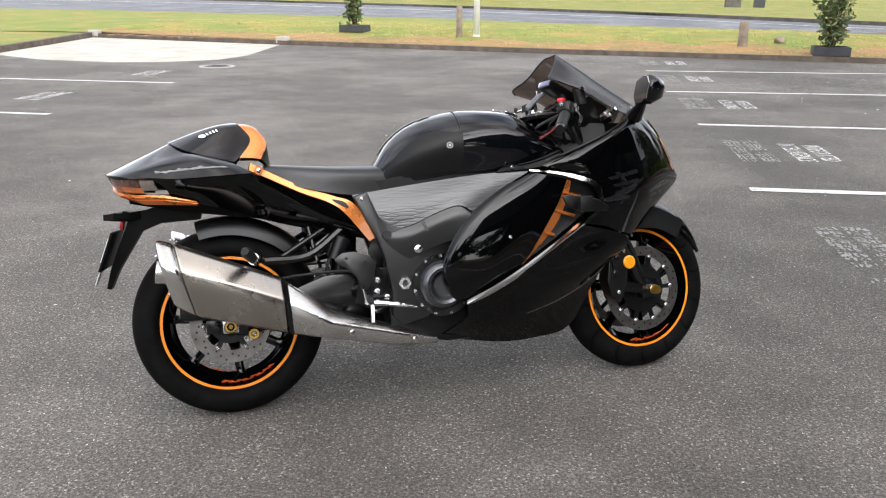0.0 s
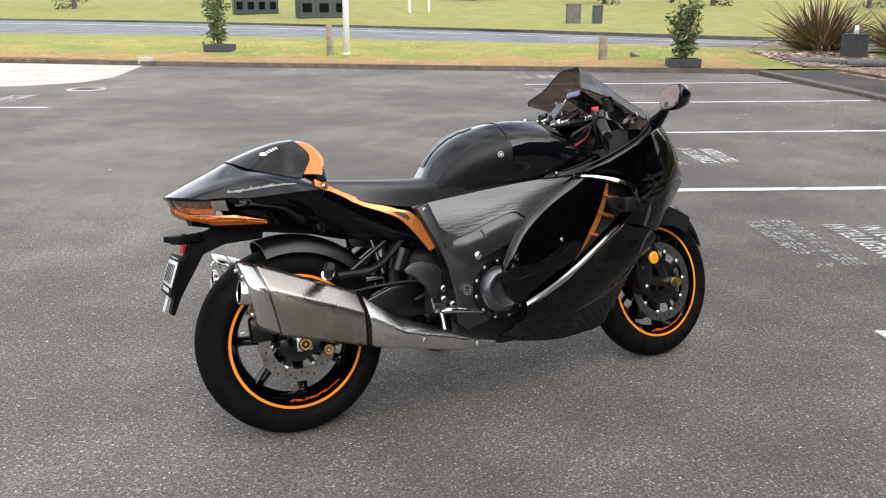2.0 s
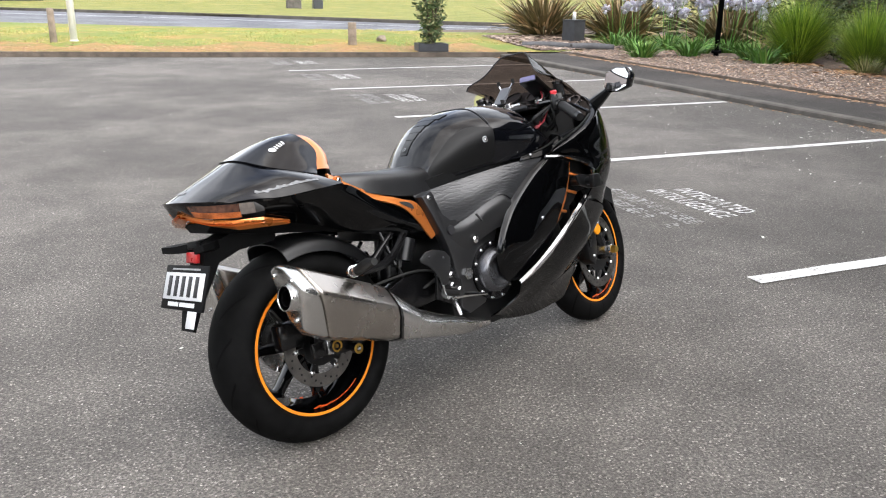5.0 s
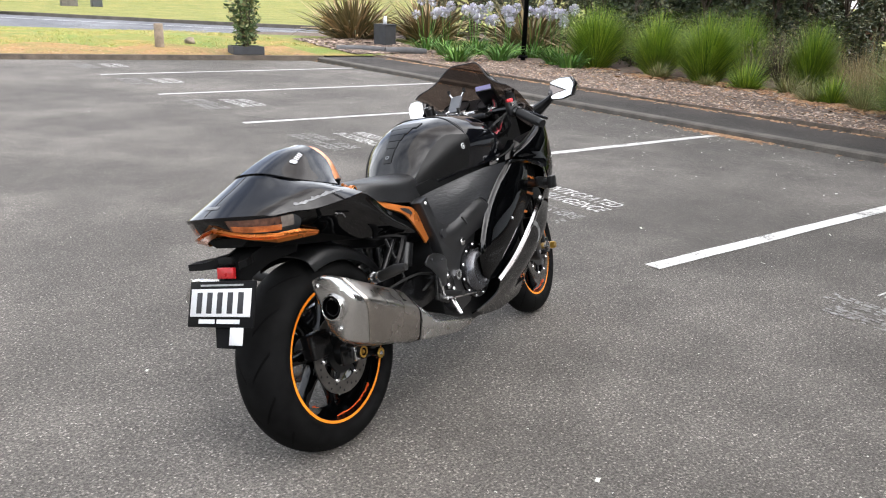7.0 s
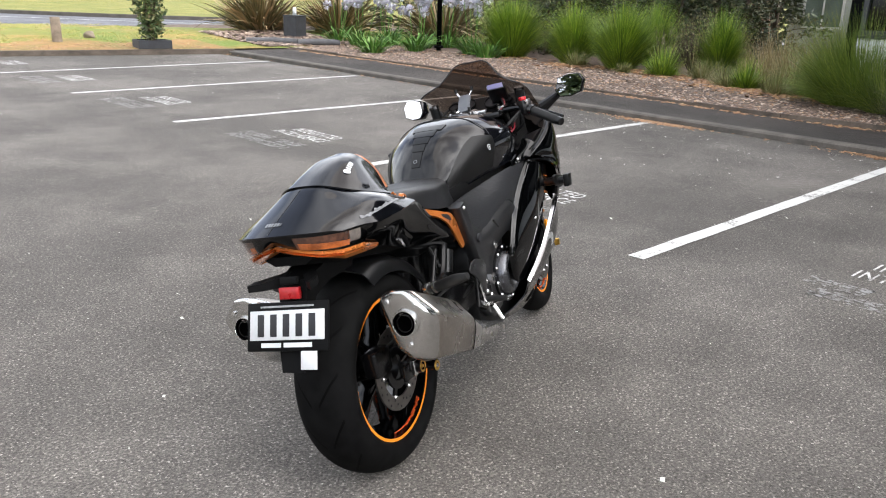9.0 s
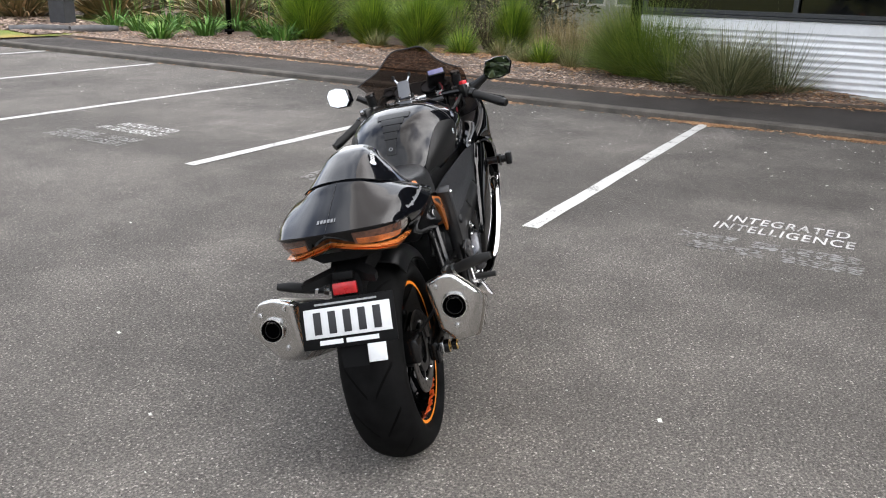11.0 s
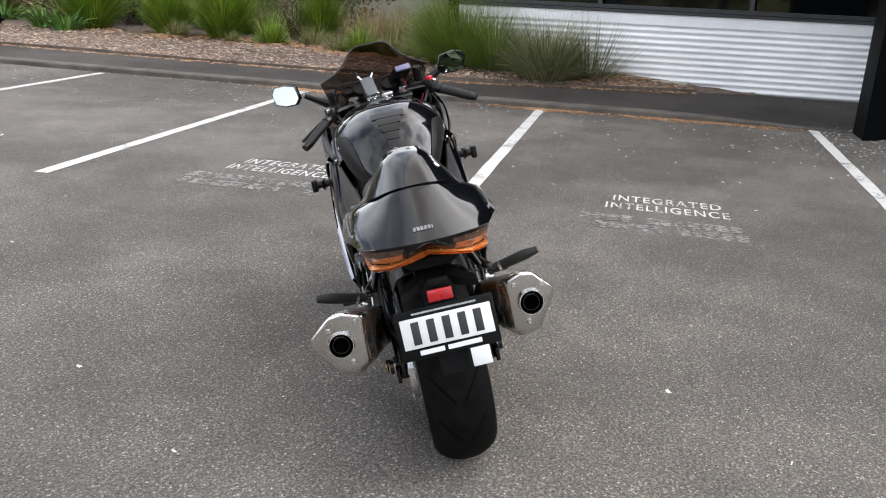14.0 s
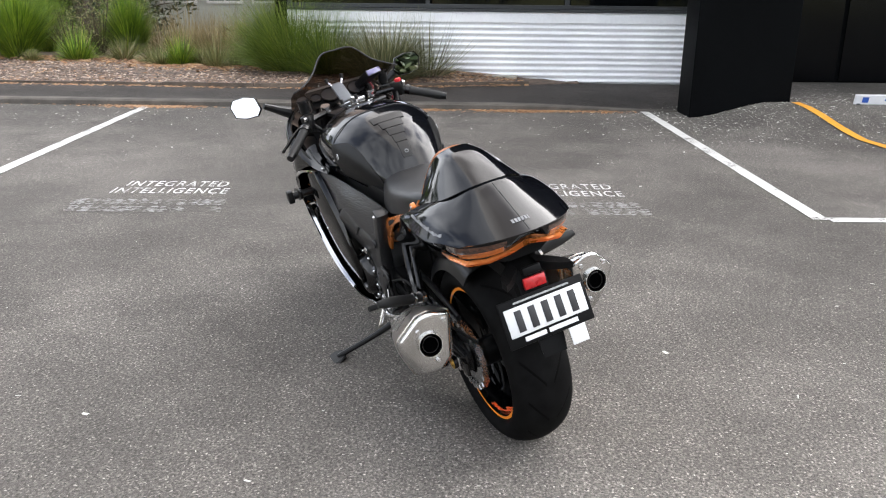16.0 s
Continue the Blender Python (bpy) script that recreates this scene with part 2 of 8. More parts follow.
DARK_FRAME = surface("dark_window_frame", (0.03, 0.033, 0.036), 0.4)
SIGN_WHITE = surface("sign_white", (0.75, 0.76, 0.78), 0.5, vary=0.05)
SIGN_BLUE = surface("sign_blue", (0.03, 0.10, 0.42), 0.5, vary=0.05)
POST_WOOD = surface("weathered_timber", (0.26, 0.21, 0.16), 0.9, vary=0.3, scale=7, fine=60, relief=0.6)
KIOSK_GREEN = surface("dark_green_kiosk_paint", (0.012, 0.024, 0.017), 0.45, vary=0.2, scale=2)
WHITE_POLE = surface("white_painted_pole", (0.8, 0.8, 0.78), 0.5, vary=0.06)
PLANTER_PLASTIC = surface("dark_planter_box", (0.035, 0.037, 0.042), 0.6, vary=0.25)
BARK = surface("tree_bark", (0.10, 0.075, 0.055), 0.95, vary=0.4, scale=8, fine=50, relief=0.8)
LEAF = blade_material("shrub_leaves", (0.014, 0.024, 0.009), (0.04, 0.06, 0.018), (0.12, 0.11, 0.045))
POT_LEAF = blade_material("potted_shrub_leaves", (0.03, 0.06, 0.018), (0.085, 0.13, 0.035), (0.24, 0.20, 0.09))
TREE_LEAF = blade_material("tree_leaves", (0.014, 0.028, 0.011), (0.04, 0.065, 0.022), (0.11, 0.125, 0.05))
LOMANDRA = blade_material("grass_tuft_blades", (0.038, 0.088, 0.008), (0.19, 0.32, 0.025), (0.46, 0.55, 0.065))
FEATHER = blade_material("feathery_grass_blades", (0.055, 0.10, 0.016), (0.175, 0.265, 0.037), (0.40, 0.45, 0.10))
STRAW = blade_material("straw_grass_blades", (0.16, 0.12, 0.05), (0.36, 0.28, 0.13), (0.55, 0.46, 0.27))
PALE_BLADE = blade_material("pale_grass_blades", (0.10, 0.12, 0.035), (0.23, 0.24, 0.08), (0.42, 0.36, 0.19))
DARK_BLADE = blade_material("dark_tussock_blades", (0.07, 0.085, 0.035), (0.20, 0.215, 0.095), (0.46, 0.42, 0.24))
FLAX = blade_material("flax_leaves", (0.055, 0.06, 0.022), (0.22, 0.165, 0.075), (0.55, 0.37, 0.21))
AGAP = blade_material("agapanthus_leaves", (0.04, 0.12, 0.015), (0.10, 0.24, 0.03), (0.22, 0.34, 0.08))
FLOWER = blade_material("agapanthus_flowers", (0.46, 0.45, 0.58), (0.68, 0.67, 0.75), (0.88, 0.87, 0.88))
TURF_BLADE = blade_material("turf_blades", (0.23, 0.29, 0.05), (0.44, 0.40, 0.115), (0.64, 0.45, 0.22))
window_glass, nt_, b_ = material("dark_window_glass")
b_.inputs["Base Color"].default_value = (0.003, 0.0035, 0.004, 1)
b_.inputs["Roughness"].default_value = 0.05
b_.inputs["Specular IOR Level"].default_value = 0.35


# ---- mesh tools ----
def mesh_object(name, bm, mat, smooth=False):
    me = bpy.data.meshes.new(name)
    bm.normal_update()
    bm.to_mesh(me)
    bm.free()
    me.materials.append(mat)
    if smooth:
        for p in me.polygons:
            p.use_smooth = True
    return new(name, me)


def raw_object(name, verts, faces, mat, smooth=False):
    me = bpy.data.meshes.new(name)
    me.from_pydata([tuple(v) for v in verts], [], faces)
    me.materials.append(mat)
    if smooth:
        for p in me.polygons:
            p.use_smooth = True
    return new(name, me)


def part(name, bm, mat, parent, label="", smooth=True):
    ob = mesh_object(name, bm, mat, smooth)
    ob.parent = parent
    if label:
        ob["label"] = label
    return ob


def empty(name, m):
    ob = new(name)
    ob.empty_display_size = 0.1
    ob.matrix_basis = m
    return ob


def add_box(bm, lo, hi, m=None, bevel=0.0):
    r = bmesh.ops.create_cube(bm, size=1.0)
    size = [hi[i] - lo[i] for i in range(3)]
    mid = [(hi[i] + lo[i]) / 2 for i in range(3)]
    mm = Matrix.Translation(mid) @ Matrix.Diagonal((*size, 1))
    if m is not None:
        mm = m @ mm
    bmesh.ops.transform(bm, matrix=mm, verts=r["verts"])
    if bevel:
        edges = list({e for v in r["verts"] for e in v.link_edges})
        bmesh.ops.bevel(bm, geom=edges, offset=bevel, segments=2, profile=0.5, affect='EDGES')
    return bm


def box(lo, hi, m=None, bevel=0.0):
    return add_box(bmesh.new(), lo, hi, m, bevel)


def add_rod(bm, a, b, r0, r1=None, n=12):
    """A round bar from a to b."""
    a, b = Vector(a), Vector(b)
    d = b - a
    m = Matrix.Translation((a + b) / 2) @ d.to_track_quat('Z', 'Y').to_matrix().to_4x4()
    bmesh.ops.create_cone(bm, cap_ends=True, segments=n, radius1=r0, radius2=r0 if r1 is None else r1, depth=d.length, matrix=m)
    return bm


def rod(a, b, r0, r1=None, n=12):
    return add_rod(bmesh.new(), a, b, r0, r1, n)


def smooth_line(pts, k):
    """Catmull-Rom line through pts, k steps a span."""
    p = [Vector(q) for q in pts]
    p = [p[0] * 2 - p[1]] + p + [p[-1] * 2 - p[-2]]
    out = []
    for i in range(1, len(p) - 2):
        for j in range(k):
            t = j / k
            a, b, c, d = p[i - 1], p[i], p[i + 1], p[i + 2]
            out.append(0.5 * (2 * b + (c - a) * t + (2 * a - 5 * b + 4 * c - d) * t * t + (3 * b - a - 3 * c + d) * t ** 3))
    out.append(p[-2].copy())
    return out


def add_tube(bm, pts, radii, n=10, k=6):
    """A tube through pts; radii one number or one a point."""
    line = smooth_line(pts, k)
    if isinstance(radii, (int, float)):
        rs = [radii] * len(line)
    else:
        rs = [v.x for v in smooth_line([(r, 0, 0) for r in radii], k)]
    rings = []
    for i, q in enumerate(line):
        d = (line[min(i + 1, len(line) - 1)] - line[max(i - 1, 0)]).normalized()
        side = d.cross(Vector((0, 0, 1)) if abs(d.z) < 0.95 else Vector((1, 0, 0))).normalized()
        upv = side.cross(d)
        rings.append([bm.verts.new(q + rs[i] * (math.cos(2 * math.pi * j / n) * side + math.sin(2 * math.pi * j / n) * upv)) for j in range(n)])
    for a, b in zip(rings, rings[1:]):
        for j in range(n):
            bm.faces.new((a[j], a[(j + 1) % n], b[(j + 1) % n], b[j]))
    bm.faces.new(rings[0])
    bm.faces.new(rings[-1][::-1])
    return bm


def tube(pts, radii, n=10, k=6):
    return add_tube(bmesh.new(), pts, radii, n, k)


def slab(outline, z0, z1):
    """A flat slab over an outline of (x, y)."""
    bm = bmesh.new()
    top = [bm.verts.new((x, y, z1)) for x, y in outline]
    bot = [bm.verts.new((x, y, z0)) for x, y in outline]
    n = len(top)
    bm.faces.new(top)
    bm.faces.new(bot[::-1])
    for i in range(n):
        bm.faces.new((bot[i], bot[(i + 1) % n], top[(i + 1) % n], top[i]))
    bmesh.ops.recalc_face_normals(bm, faces=bm.faces)
    bmesh.ops.triangulate(bm, faces=[f for f in bm.faces if len(f.verts) > 4])
    return bm


def ribbon(line, width, z0, z1):
    """A kerb or strip that follows a line of (x, y), width to its left."""
    left = []
    for i, q in enumerate(line):
        a, b = Vector(line[max(i - 1, 0)]), Vector(line[min(i + 1, len(line) - 1)])
        d = (b - a).normalized()
        left.append((q[0] - d.y * width, q[1] + d.x * width))
    bm = bmesh.new()
    for i in range(len(line) - 1):
        quad = (line[i], line[i + 1], left[i + 1], left[i])
        top = [bm.verts.new((x, y, z1)) for x, y in quad]
        bot = [bm.verts.new((x, y, z0)) for x, y in quad]
        bm.faces.new(top)
        for j in range(4):
            if (j == 1 and i < len(line) - 2) or (j == 3 and i > 0):
                continue
            bm.faces.new((bot[j], bot[(j + 1) % 4], top[(j + 1) % 4], top[j]))
    bmesh.ops.remove_doubles(bm, verts=bm.verts, dist=0.0005)
    bmesh.ops.recalc_face_normals(bm, faces=bm.faces)
    return bm


# ---- the setting ----
PLAN = pose(0, 0, 0, 0, 0, 1.5)          # the bays and the building run at this angle


def plan(u, v):
    q = PLAN @ Vector((u, v, 0))
    return q.x, q.y


def put(ob):
    ob.matrix_basis = PLAN @ ob.matrix_basis
    return ob


NORTH_KERB = [(-12.8, 20.75), (-6.95, 19.15), (-0.34, 17.85), (6.4, 16.75)]
WEST_KERB = [(-10.7, 10.0), (-11.7, 15.5), (-12.8, 20.75)]
ROAD_NEAR = [(-90, 50), (-45, 43.5), (-22, 38.6), (-6, 33.6), (1.6, 28.7), (7.5, 23.6), (16, 17.5), (40, 3), (60, -8)]
ROAD_FAR = [(-90, 86), (-45, 74), (-22, 62), (-8, 51.5), (3, 41.5), (10.3, 32.8), (20, 24.5), (45, 9), (66, -2)]


def table(pairs, v):
    """Value at v on a bent line of (v, value) pairs."""
    if v <= pairs[0][0]:
        return pairs[0][1]
    for (a, p), (b, q) in zip(pairs, pairs[1:]):
        if v <= b:
            return p + (q - p) * (v - a) / (b - a)
    return pairs[-1][1]


def kerb_u(v):
    """Foot of the east kerb."""
    return table(((-1.3, 6.10), (1.0, 6.10), (3.5, 6.14), (6.0, 6.22), (8.0, 6.29), (10.0, 6.37), (14.0, 6.58), (17.6, 6.74)), v)


def bed_u(v):
    """Front edge of the garden bed."""
    return table(((-0.4, 8.78), (0.5, 8.60), (1.4, 8.05), (2.2, 7.90), (3.0, 7.78), (4.0, 7.50), (5.2, 7.46), (7.0, 7.64), (9.0, 7.74), (11.0, 7.92), (13.0, 8.06), (16.0, 8.2), (18.0, 8.3)), v)


WALL_U = 8.8                             # face of the corrugated wall


def lerp2(a, b, t):
    return a[0] + (b[0] - a[0]) * t, a[1] + (b[1] - a[1]) * t


ground = raw_object("ground", [(-1500, -1500, -0.08), (1500, -1500, -0.08), (1500, 1500, -0.08), (-1500, 1500, -0.08)], [(0, 1, 2, 3)], FIELD)
tagged(ground, "wide flat grass land reaching the horizon", "ground", kind="structure")
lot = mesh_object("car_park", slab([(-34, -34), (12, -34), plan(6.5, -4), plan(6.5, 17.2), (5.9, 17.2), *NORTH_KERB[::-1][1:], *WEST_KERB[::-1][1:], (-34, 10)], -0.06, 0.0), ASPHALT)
tagged(lot, "worn grey asphalt car park surface with pale aggregate", "car park", kind="structure")
pad = mesh_object("concrete_apron", slab([(-11.6, 15.2), (-10.0, 14.35), (-8.45, 14.1), (-7.4, 14.35), (-6.75, 15.0), (-6.55, 16.0), (-6.75, 17.4), (-7.0, 19.12), (-12.7, 20.6)], -0.05, 0.006), CONCRETE)
tagged(pad, "pale concrete apron beside the grass verge", "concrete pad", kind="structure")


def verge_height(x, y):
    d = y - (17.8 - 0.17 * x)
    return 0.09 + 0.045 * min(max(d, 0), 4) - 0.02 * min(max(d - 4, 0), 8)


def grid_between(name, a, b, rows, zf, mat):
    """A sheet between two lines with the same number of points."""
    verts, faces = [], []
    for i in range(rows + 1):
        for p, q in zip(a, b):
            x, y = lerp2(p, q, i / rows)
            verts.append((x, y, zf(x, y)))
    n = len(a)
    for i in range(rows):
        for j in range(n - 1):
            faces.append((i * n + j, i * n + j + 1, (i + 1) * n + j + 1, (i + 1) * n + j))
    return raw_object(name, verts, faces, mat, True)


def resample(line, n):
    p = [Vector(q) for q in line]
    d = [0]
    for a, b in zip(p, p[1:]):
        d.append(d[-1] + (b - a).length)
    out = []
    for i in range(n):
        s = d[-1] * i / (n - 1)
        k = max(j for j in range(len(d)) if d[j] <= s + 1e-9)
        k = min(k, len(p) - 2)
        t = (s - d[k]) / (d[k + 1] - d[k])
        out.append(tuple(p[k].lerp(p[k + 1], t)))
    return out


verge_edge = [(-90, 27), (-40, 22.5), *[(x, y + 0.14) for x, y in NORTH_KERB], (7.4, 16.85), (13, 15.6)]
verge = grid_between("grass_verge", resample(verge_edge, 60), resample(ROAD_NEAR[:7], 60), 14, verge_height, GRASS)
tagged(verge, "mown grass verge with dry straw patches", "grass verge", kind="structure")
west_bank = mesh_object("grass_bank", slab([(-90, 27), (-90, 6), (-11.0, 6), (-10.85, 10), (-11.85, 15.5), (-12.95, 20.75), (-40, 22.5)], -0.05, 0.112), GRASS)
tagged(west_bank, "grass bank beside the driveway", "grass bank", kind="structure")
road = grid_between("road", resample(ROAD_NEAR, 50), resample(ROAD_FAR, 50), 4, lambda x, y: 0.06, ROAD_ASPHALT)
tagged(road, "grey asphalt road with white edge line", "road", kind="structure")
field_far = [(-500, 400), (-250, 420), (-100, 420), (0, 400), (80, 380), (160, 330), (260, 260), (360, 180), (430, 100)]


def field_height(x, y):
    """The lawn lies level and then climbs as a low bank."""
    return 0.16 + 0.03 * max(0.0, y - 55 - 0.75 * max(0.0, -10 - x))


field = grid_between("far_field", resample(ROAD_FAR, 40), resample(field_far, 40), 60, field_height, FIELD)
tagged(field, "sunlit yellow-green lawn beyond the road", "lawn", kind="structure")

strip_edge = resample([(x, y + 0.12) for x, y in NORTH_KERB], 140)
strip_back = [(x + 0.1 * noise.noise((x * 0.9, 3, 0)), y + 1.05 + 1.9 * abs(noise.noise((x * 0.4, 1, 0))) + 0.5 * noise.noise((x * 1.7, 7, 0))) for x, y in strip_edge]
strip = grid_between("litter_strip", strip_edge, strip_back, 4, lambda x, y: verge_height(x, y) + 0.006, EARTH)
tagged(strip, "bare strip of dry orange litter behind the kerb", "litter strip", kind="structure")
for nm, line, w, zt in (("kerb_north", NORTH_KERB, 0.13, 0.10), ("kerb_west", WEST_KERB, 0.15, 0.13)):
    k = mesh_object(nm, ribbon(line, w, -0.05, zt), OLD_KERB)
    tagged(k, "weathered concrete kerb with a dirty top", "kerb", kind="structure")
k = mesh_object("kerb_road", ribbon(ROAD_FAR, 0.18, 0.0, 0.2), KERB)
tagged(k, "concrete kerb on the far side of the road", "kerb", kind="structure")


def strip_on_road(f0, f1, i0, i1, z):
    a, b = resample(ROAD_NEAR, 200), resample(ROAD_FAR, 200)
    p = [lerp2(a[i], b[i], f0) for i in range(i0, i1)]
    q = [lerp2(a[i], b[i], f1) for i in range(i0, i1)]
    n = len(p)
    v = [(x, y, z) for x, y in p + q]
    return raw_object("road_line", v, [(i, i + 1, n + i + 1, n + i) for i in range(n - 1)], WHITE_PAINT)


tagged(strip_on_road(0.70, 0.718, 40, 190, 0.066), "white painted edge line on the road", "road marking", kind="structure")
for i in range(20, 70, 9):
    tagged(strip_on_road(0.36, 0.375, i, i + 4, 0.066), "white painted dash on the road", "road marking", "road dashes", kind="structure")
for i in range(52, 84, 12):
    tagged(strip_on_road(0.03, 0.045, i, i + 3, 0.066), "white painted dash on the road", "road marking", "road dashes", kind="structure")

# bays: white lines, stencilled words
BAY_LINES = [(1.50, 0.21, 6.07, 0.18), (1.40, 3.045, 6.02, 3.075), (1.43, 5.91, 6.12, 5.93), (1.52, 8.80, 6.22, 8.85), (1.53, 11.62, 6.30, 11.78), (1.56, 14.5, 6.50, 14.75)]


def bay_line(u0, v0, u1, v1, w, mat=WHITE_PAINT, label="worn white painted parking bay line", zf=None):
    a, b = Vector(plan(u0, v0)), Vector(plan(u1, v1))
    d = (b - a).normalized()
    s = Vector((-d.y, d.x)) * w / 2
    bm = bmesh.new()
    n = max(2, int((b - a).length / 0.25))
    lv = []
    for i in range(n + 1):
        q = a.lerp(b, i / n)
        j1, j2 = random.uniform(-0.004, 0.004), random.uniform(-0.004, 0.004)
        uu, vv_ = u0 + (u1 - u0) * i / n, v0 + (v1 - v0) * i / n
        zz_ = 0.005 if zf is None else 0.009 + max(0.0, zf(uu, vv_))
        lv.append((bm.verts.new((q.x + s.x * (1 + j1 * 20), q.y + s.y * (1 + j1 * 20), zz_)), bm.verts.new((q.x - s.x * (1 + j2 * 20), q.y - s.y * (1 + j2 * 20), zz_))))
    for (p, q), (r, t) in zip(lv, lv[1:]):
        bm.faces.new((p, q, t, r))
    bmesh.ops.recalc_face_normals(bm, faces=bm.faces)
    ob = mesh_object("bay_line", bm, mat)
    return tagged(ob, label, "bay line", "painted bay lines", "structure")


for u0_, v0_, u1_, v1_ in BAY_LINES:
    bay_line(u0_, v0_, u1_, v1_, 0.10)
bay_line(1.507, 0.158, 1.45, -4.0, 0.10)
for y in (5.2, 8.19, 11.25):
    bay_line(-5.45, y + 0.15, -10.2, y + 0.33, 0.10)


def stencil(words, u, v, size, turn, mat, label, width):
    cu = bpy.data.curves.new("stencil", 'FONT')
    cu.body, cu.size, cu.align_x = words, size, 'CENTER'
    cu.space_line, cu.extrude, cu.space_character, cu.offset = 0.95, 0.0, 1.16, 0.0022
    ob = new("stencil_tmp", cu)
    bpy.context.view_layer.update()
    me = bpy.data.meshes.new_from_object(ob.evaluated_get(bpy.context.evaluated_depsgraph_get()))
    bpy.data.objects.remove(ob)
    xs = [p.co.x for p in me.vertices]
    f = width / (max(xs) - min(xs))
    me.transform(Matrix.Diagonal((f, 1, 1, 1)))
    me.materials.clear()
    me.materials.append(mat)
    st = new("stencilled_words", me)
    x, y = plan(u, v)
    st.matrix_basis = pose(x, y, 0.006, 0, 0, turn)
    return tagged(st, label, "painted words", "stencilled words in the bays", "structure")


def old_stencil(u, v, turn):
    """Two rows of an older stencil, worn to small pale flecks."""
    rnd = random.Random(int(v * 100))
    x, y = plan(u, v)
    bm = bmesh.new()
    for row in range(2):
        for i in range(12):
            keep = rnd.random()
            for _ in range(0 if keep < 0.08 else 14 if keep < 0.4 else 30):
                cx = -0.49 + i * 0.083 + row * 0.02 + rnd.uniform(-0.030, 0.030)
                cy = -row * 0.175 + rnd.choice((-0.055, -0.02, 0.02, 0.055)) + rnd.uniform(-0.012, 0.012)
                l, w = rnd.uniform(0.006, 0.022), rnd.uniform(0.005, 0.010)
                z = 0.0036 + 0.0001 * rnd.randrange(12)
                bm.faces.new([bm.verts.new((cx + l * dx * rnd.uniform(0.7, 1.2), cy + w * dy * rnd.uniform(0.7, 1.2), z)) for dx, dy in ((-1, -0.5), (-0.4, -1), (0.6, -0.9), (1, 0.1), (0.5, 1), (-0.7, 0.8))])
    bmesh.ops.recalc_face_normals(bm, faces=bm.faces)
    ob = mesh_object("faded_stencil", bm, FADED_PAINT)
    ob.matrix_basis = pose(x, y, 0.0, 0, 0, turn)
    return tagged(ob, "older faded white paint flecks on the asphalt", "painted marks", "faded stencils in the bays", "structure")


bay_mid = [1.70, 4.44, 7.36, 10.40, 13.3, 16.1]
for v in bay_mid:
    stencil("INTEGRATED\nINTELLIGENCE", 2.26, v + 0.02, 0.215, -90 + 1.5, STENCIL_PAINT, "white stencilled words reading integrated intelligence", 0.79)
    old_stencil(1.83, v + 0.03, -90 + 1.5)
for v in (9.75, 12.65):
    stencil("INTEGRATED\nINTELLIGENCE", -6.45, v, 0.215, 90 + 1.5, STENCIL_PAINT, "white stencilled words reading integrated intelligence", 0.79)

# footpath, garden bed and building to the east
path_bm = bmesh.new()
path_prof = [(0.0, -0.05), (0.0, 0.048), (0.025, 0.064), (0.15, 0.067)]
NV = 40
V0, V1 = -1.3, 17.4


def kerb_drop(v):
    """The kerb runs down to the car park's level by the pillar."""
    return min(1.0, max(0.0, (v - 0.0) / 1.6))


rings = []
for i in range(NV + 1):
    v = V0 + (V1 - V0) * i / NV
    d = kerb_drop(v)
    rings.append([path_bm.verts.new((kerb_u(v) + u, v, z if z < 0 else z * d + 0.004)) for u, z in path_prof])
for a, b in zip(rings, rings[1:]):
    for j in range(len(path_prof) - 1):
        path_bm.faces.new((a[j], a[j + 1], b[j + 1], b[j]))
bmesh.ops.recalc_face_normals(path_bm, faces=path_bm.faces)
k = put(mesh_object("kerb_east", path_bm, KERB))
tagged(k, "weathered concrete kerb along the footpath", "kerb", kind="structure")
path_bm = bmesh.new()
rings = []
for i in range(NV + 1):
    v = V0 + (V1 - V0) * i / NV
    d = kerb_drop(v)
    rings.append([path_bm.verts.new((u, v, z)) for u, z in ((kerb_u(v) + 0.15, 0.063 * d + 0.004), (kerb_u(v) + 0.8, 0.066 * d + 0.006), (bed_u(v) + 0.02, 0.066 * d + 0.008), (bed_u(v) + 0.45, 0.04 * d + 0.004))])
for a, b in zip(rings, rings[1:]):
    for j in range(3):
        path_bm.faces.new((a[j], a[j + 1], b[j + 1], b[j]))
bmesh.ops.recalc_face_normals(path_bm, faces=path_bm.faces)
fp = put(mesh_object("footpath", path_bm, PATH_ASPHALT))
tagged(fp, "dark asphalt footpath beside the garden bed", "footpath", kind="structure")


def bed_height(u, v):
    fade = min(1.0, max(0.0, (v - 0.3) / 2.2))
    into = min(max((u - bed_u(v)) / 1.5, 0), 1)
    wall_heap = 0.10 * into * min(1.0, max(0.0, (4.6 - v) / 1.2))
    return 0.035 + fade * (0.06 + 0.04 * into + wall_heap) + 0.03 * into * noise.noise((u * 0.8, v * 0.8, 2))


bed_v0 = 0.5
vv, ff = [], []
NU, NW = 40, 110
for i in range(NW + 1):
    for j in range(NU + 1):
        v = bed_v0 + 0.0 + (26 - bed_v0) * i / NW
        edge = bed_u(v)
        if v > 15.5:
            edge -= 0.12 * (v - 15.5)
        u = edge + (20 - edge) * (j / NU) ** 1.8
        z = bed_height(u, v) + random.uniform(-0.012, 0.012)
        if j == 0:
            z = 0.02
        elif j == 1:
            z = bed_height(u, v)
        vv.append((u, v, z))
for i in range(NW):
    for j in range(NU):
        a = i * (NU + 1) + j
        ff.append((a, a + 1, a + NU + 2, a + NU + 1))
edge_bm = bmesh.new()
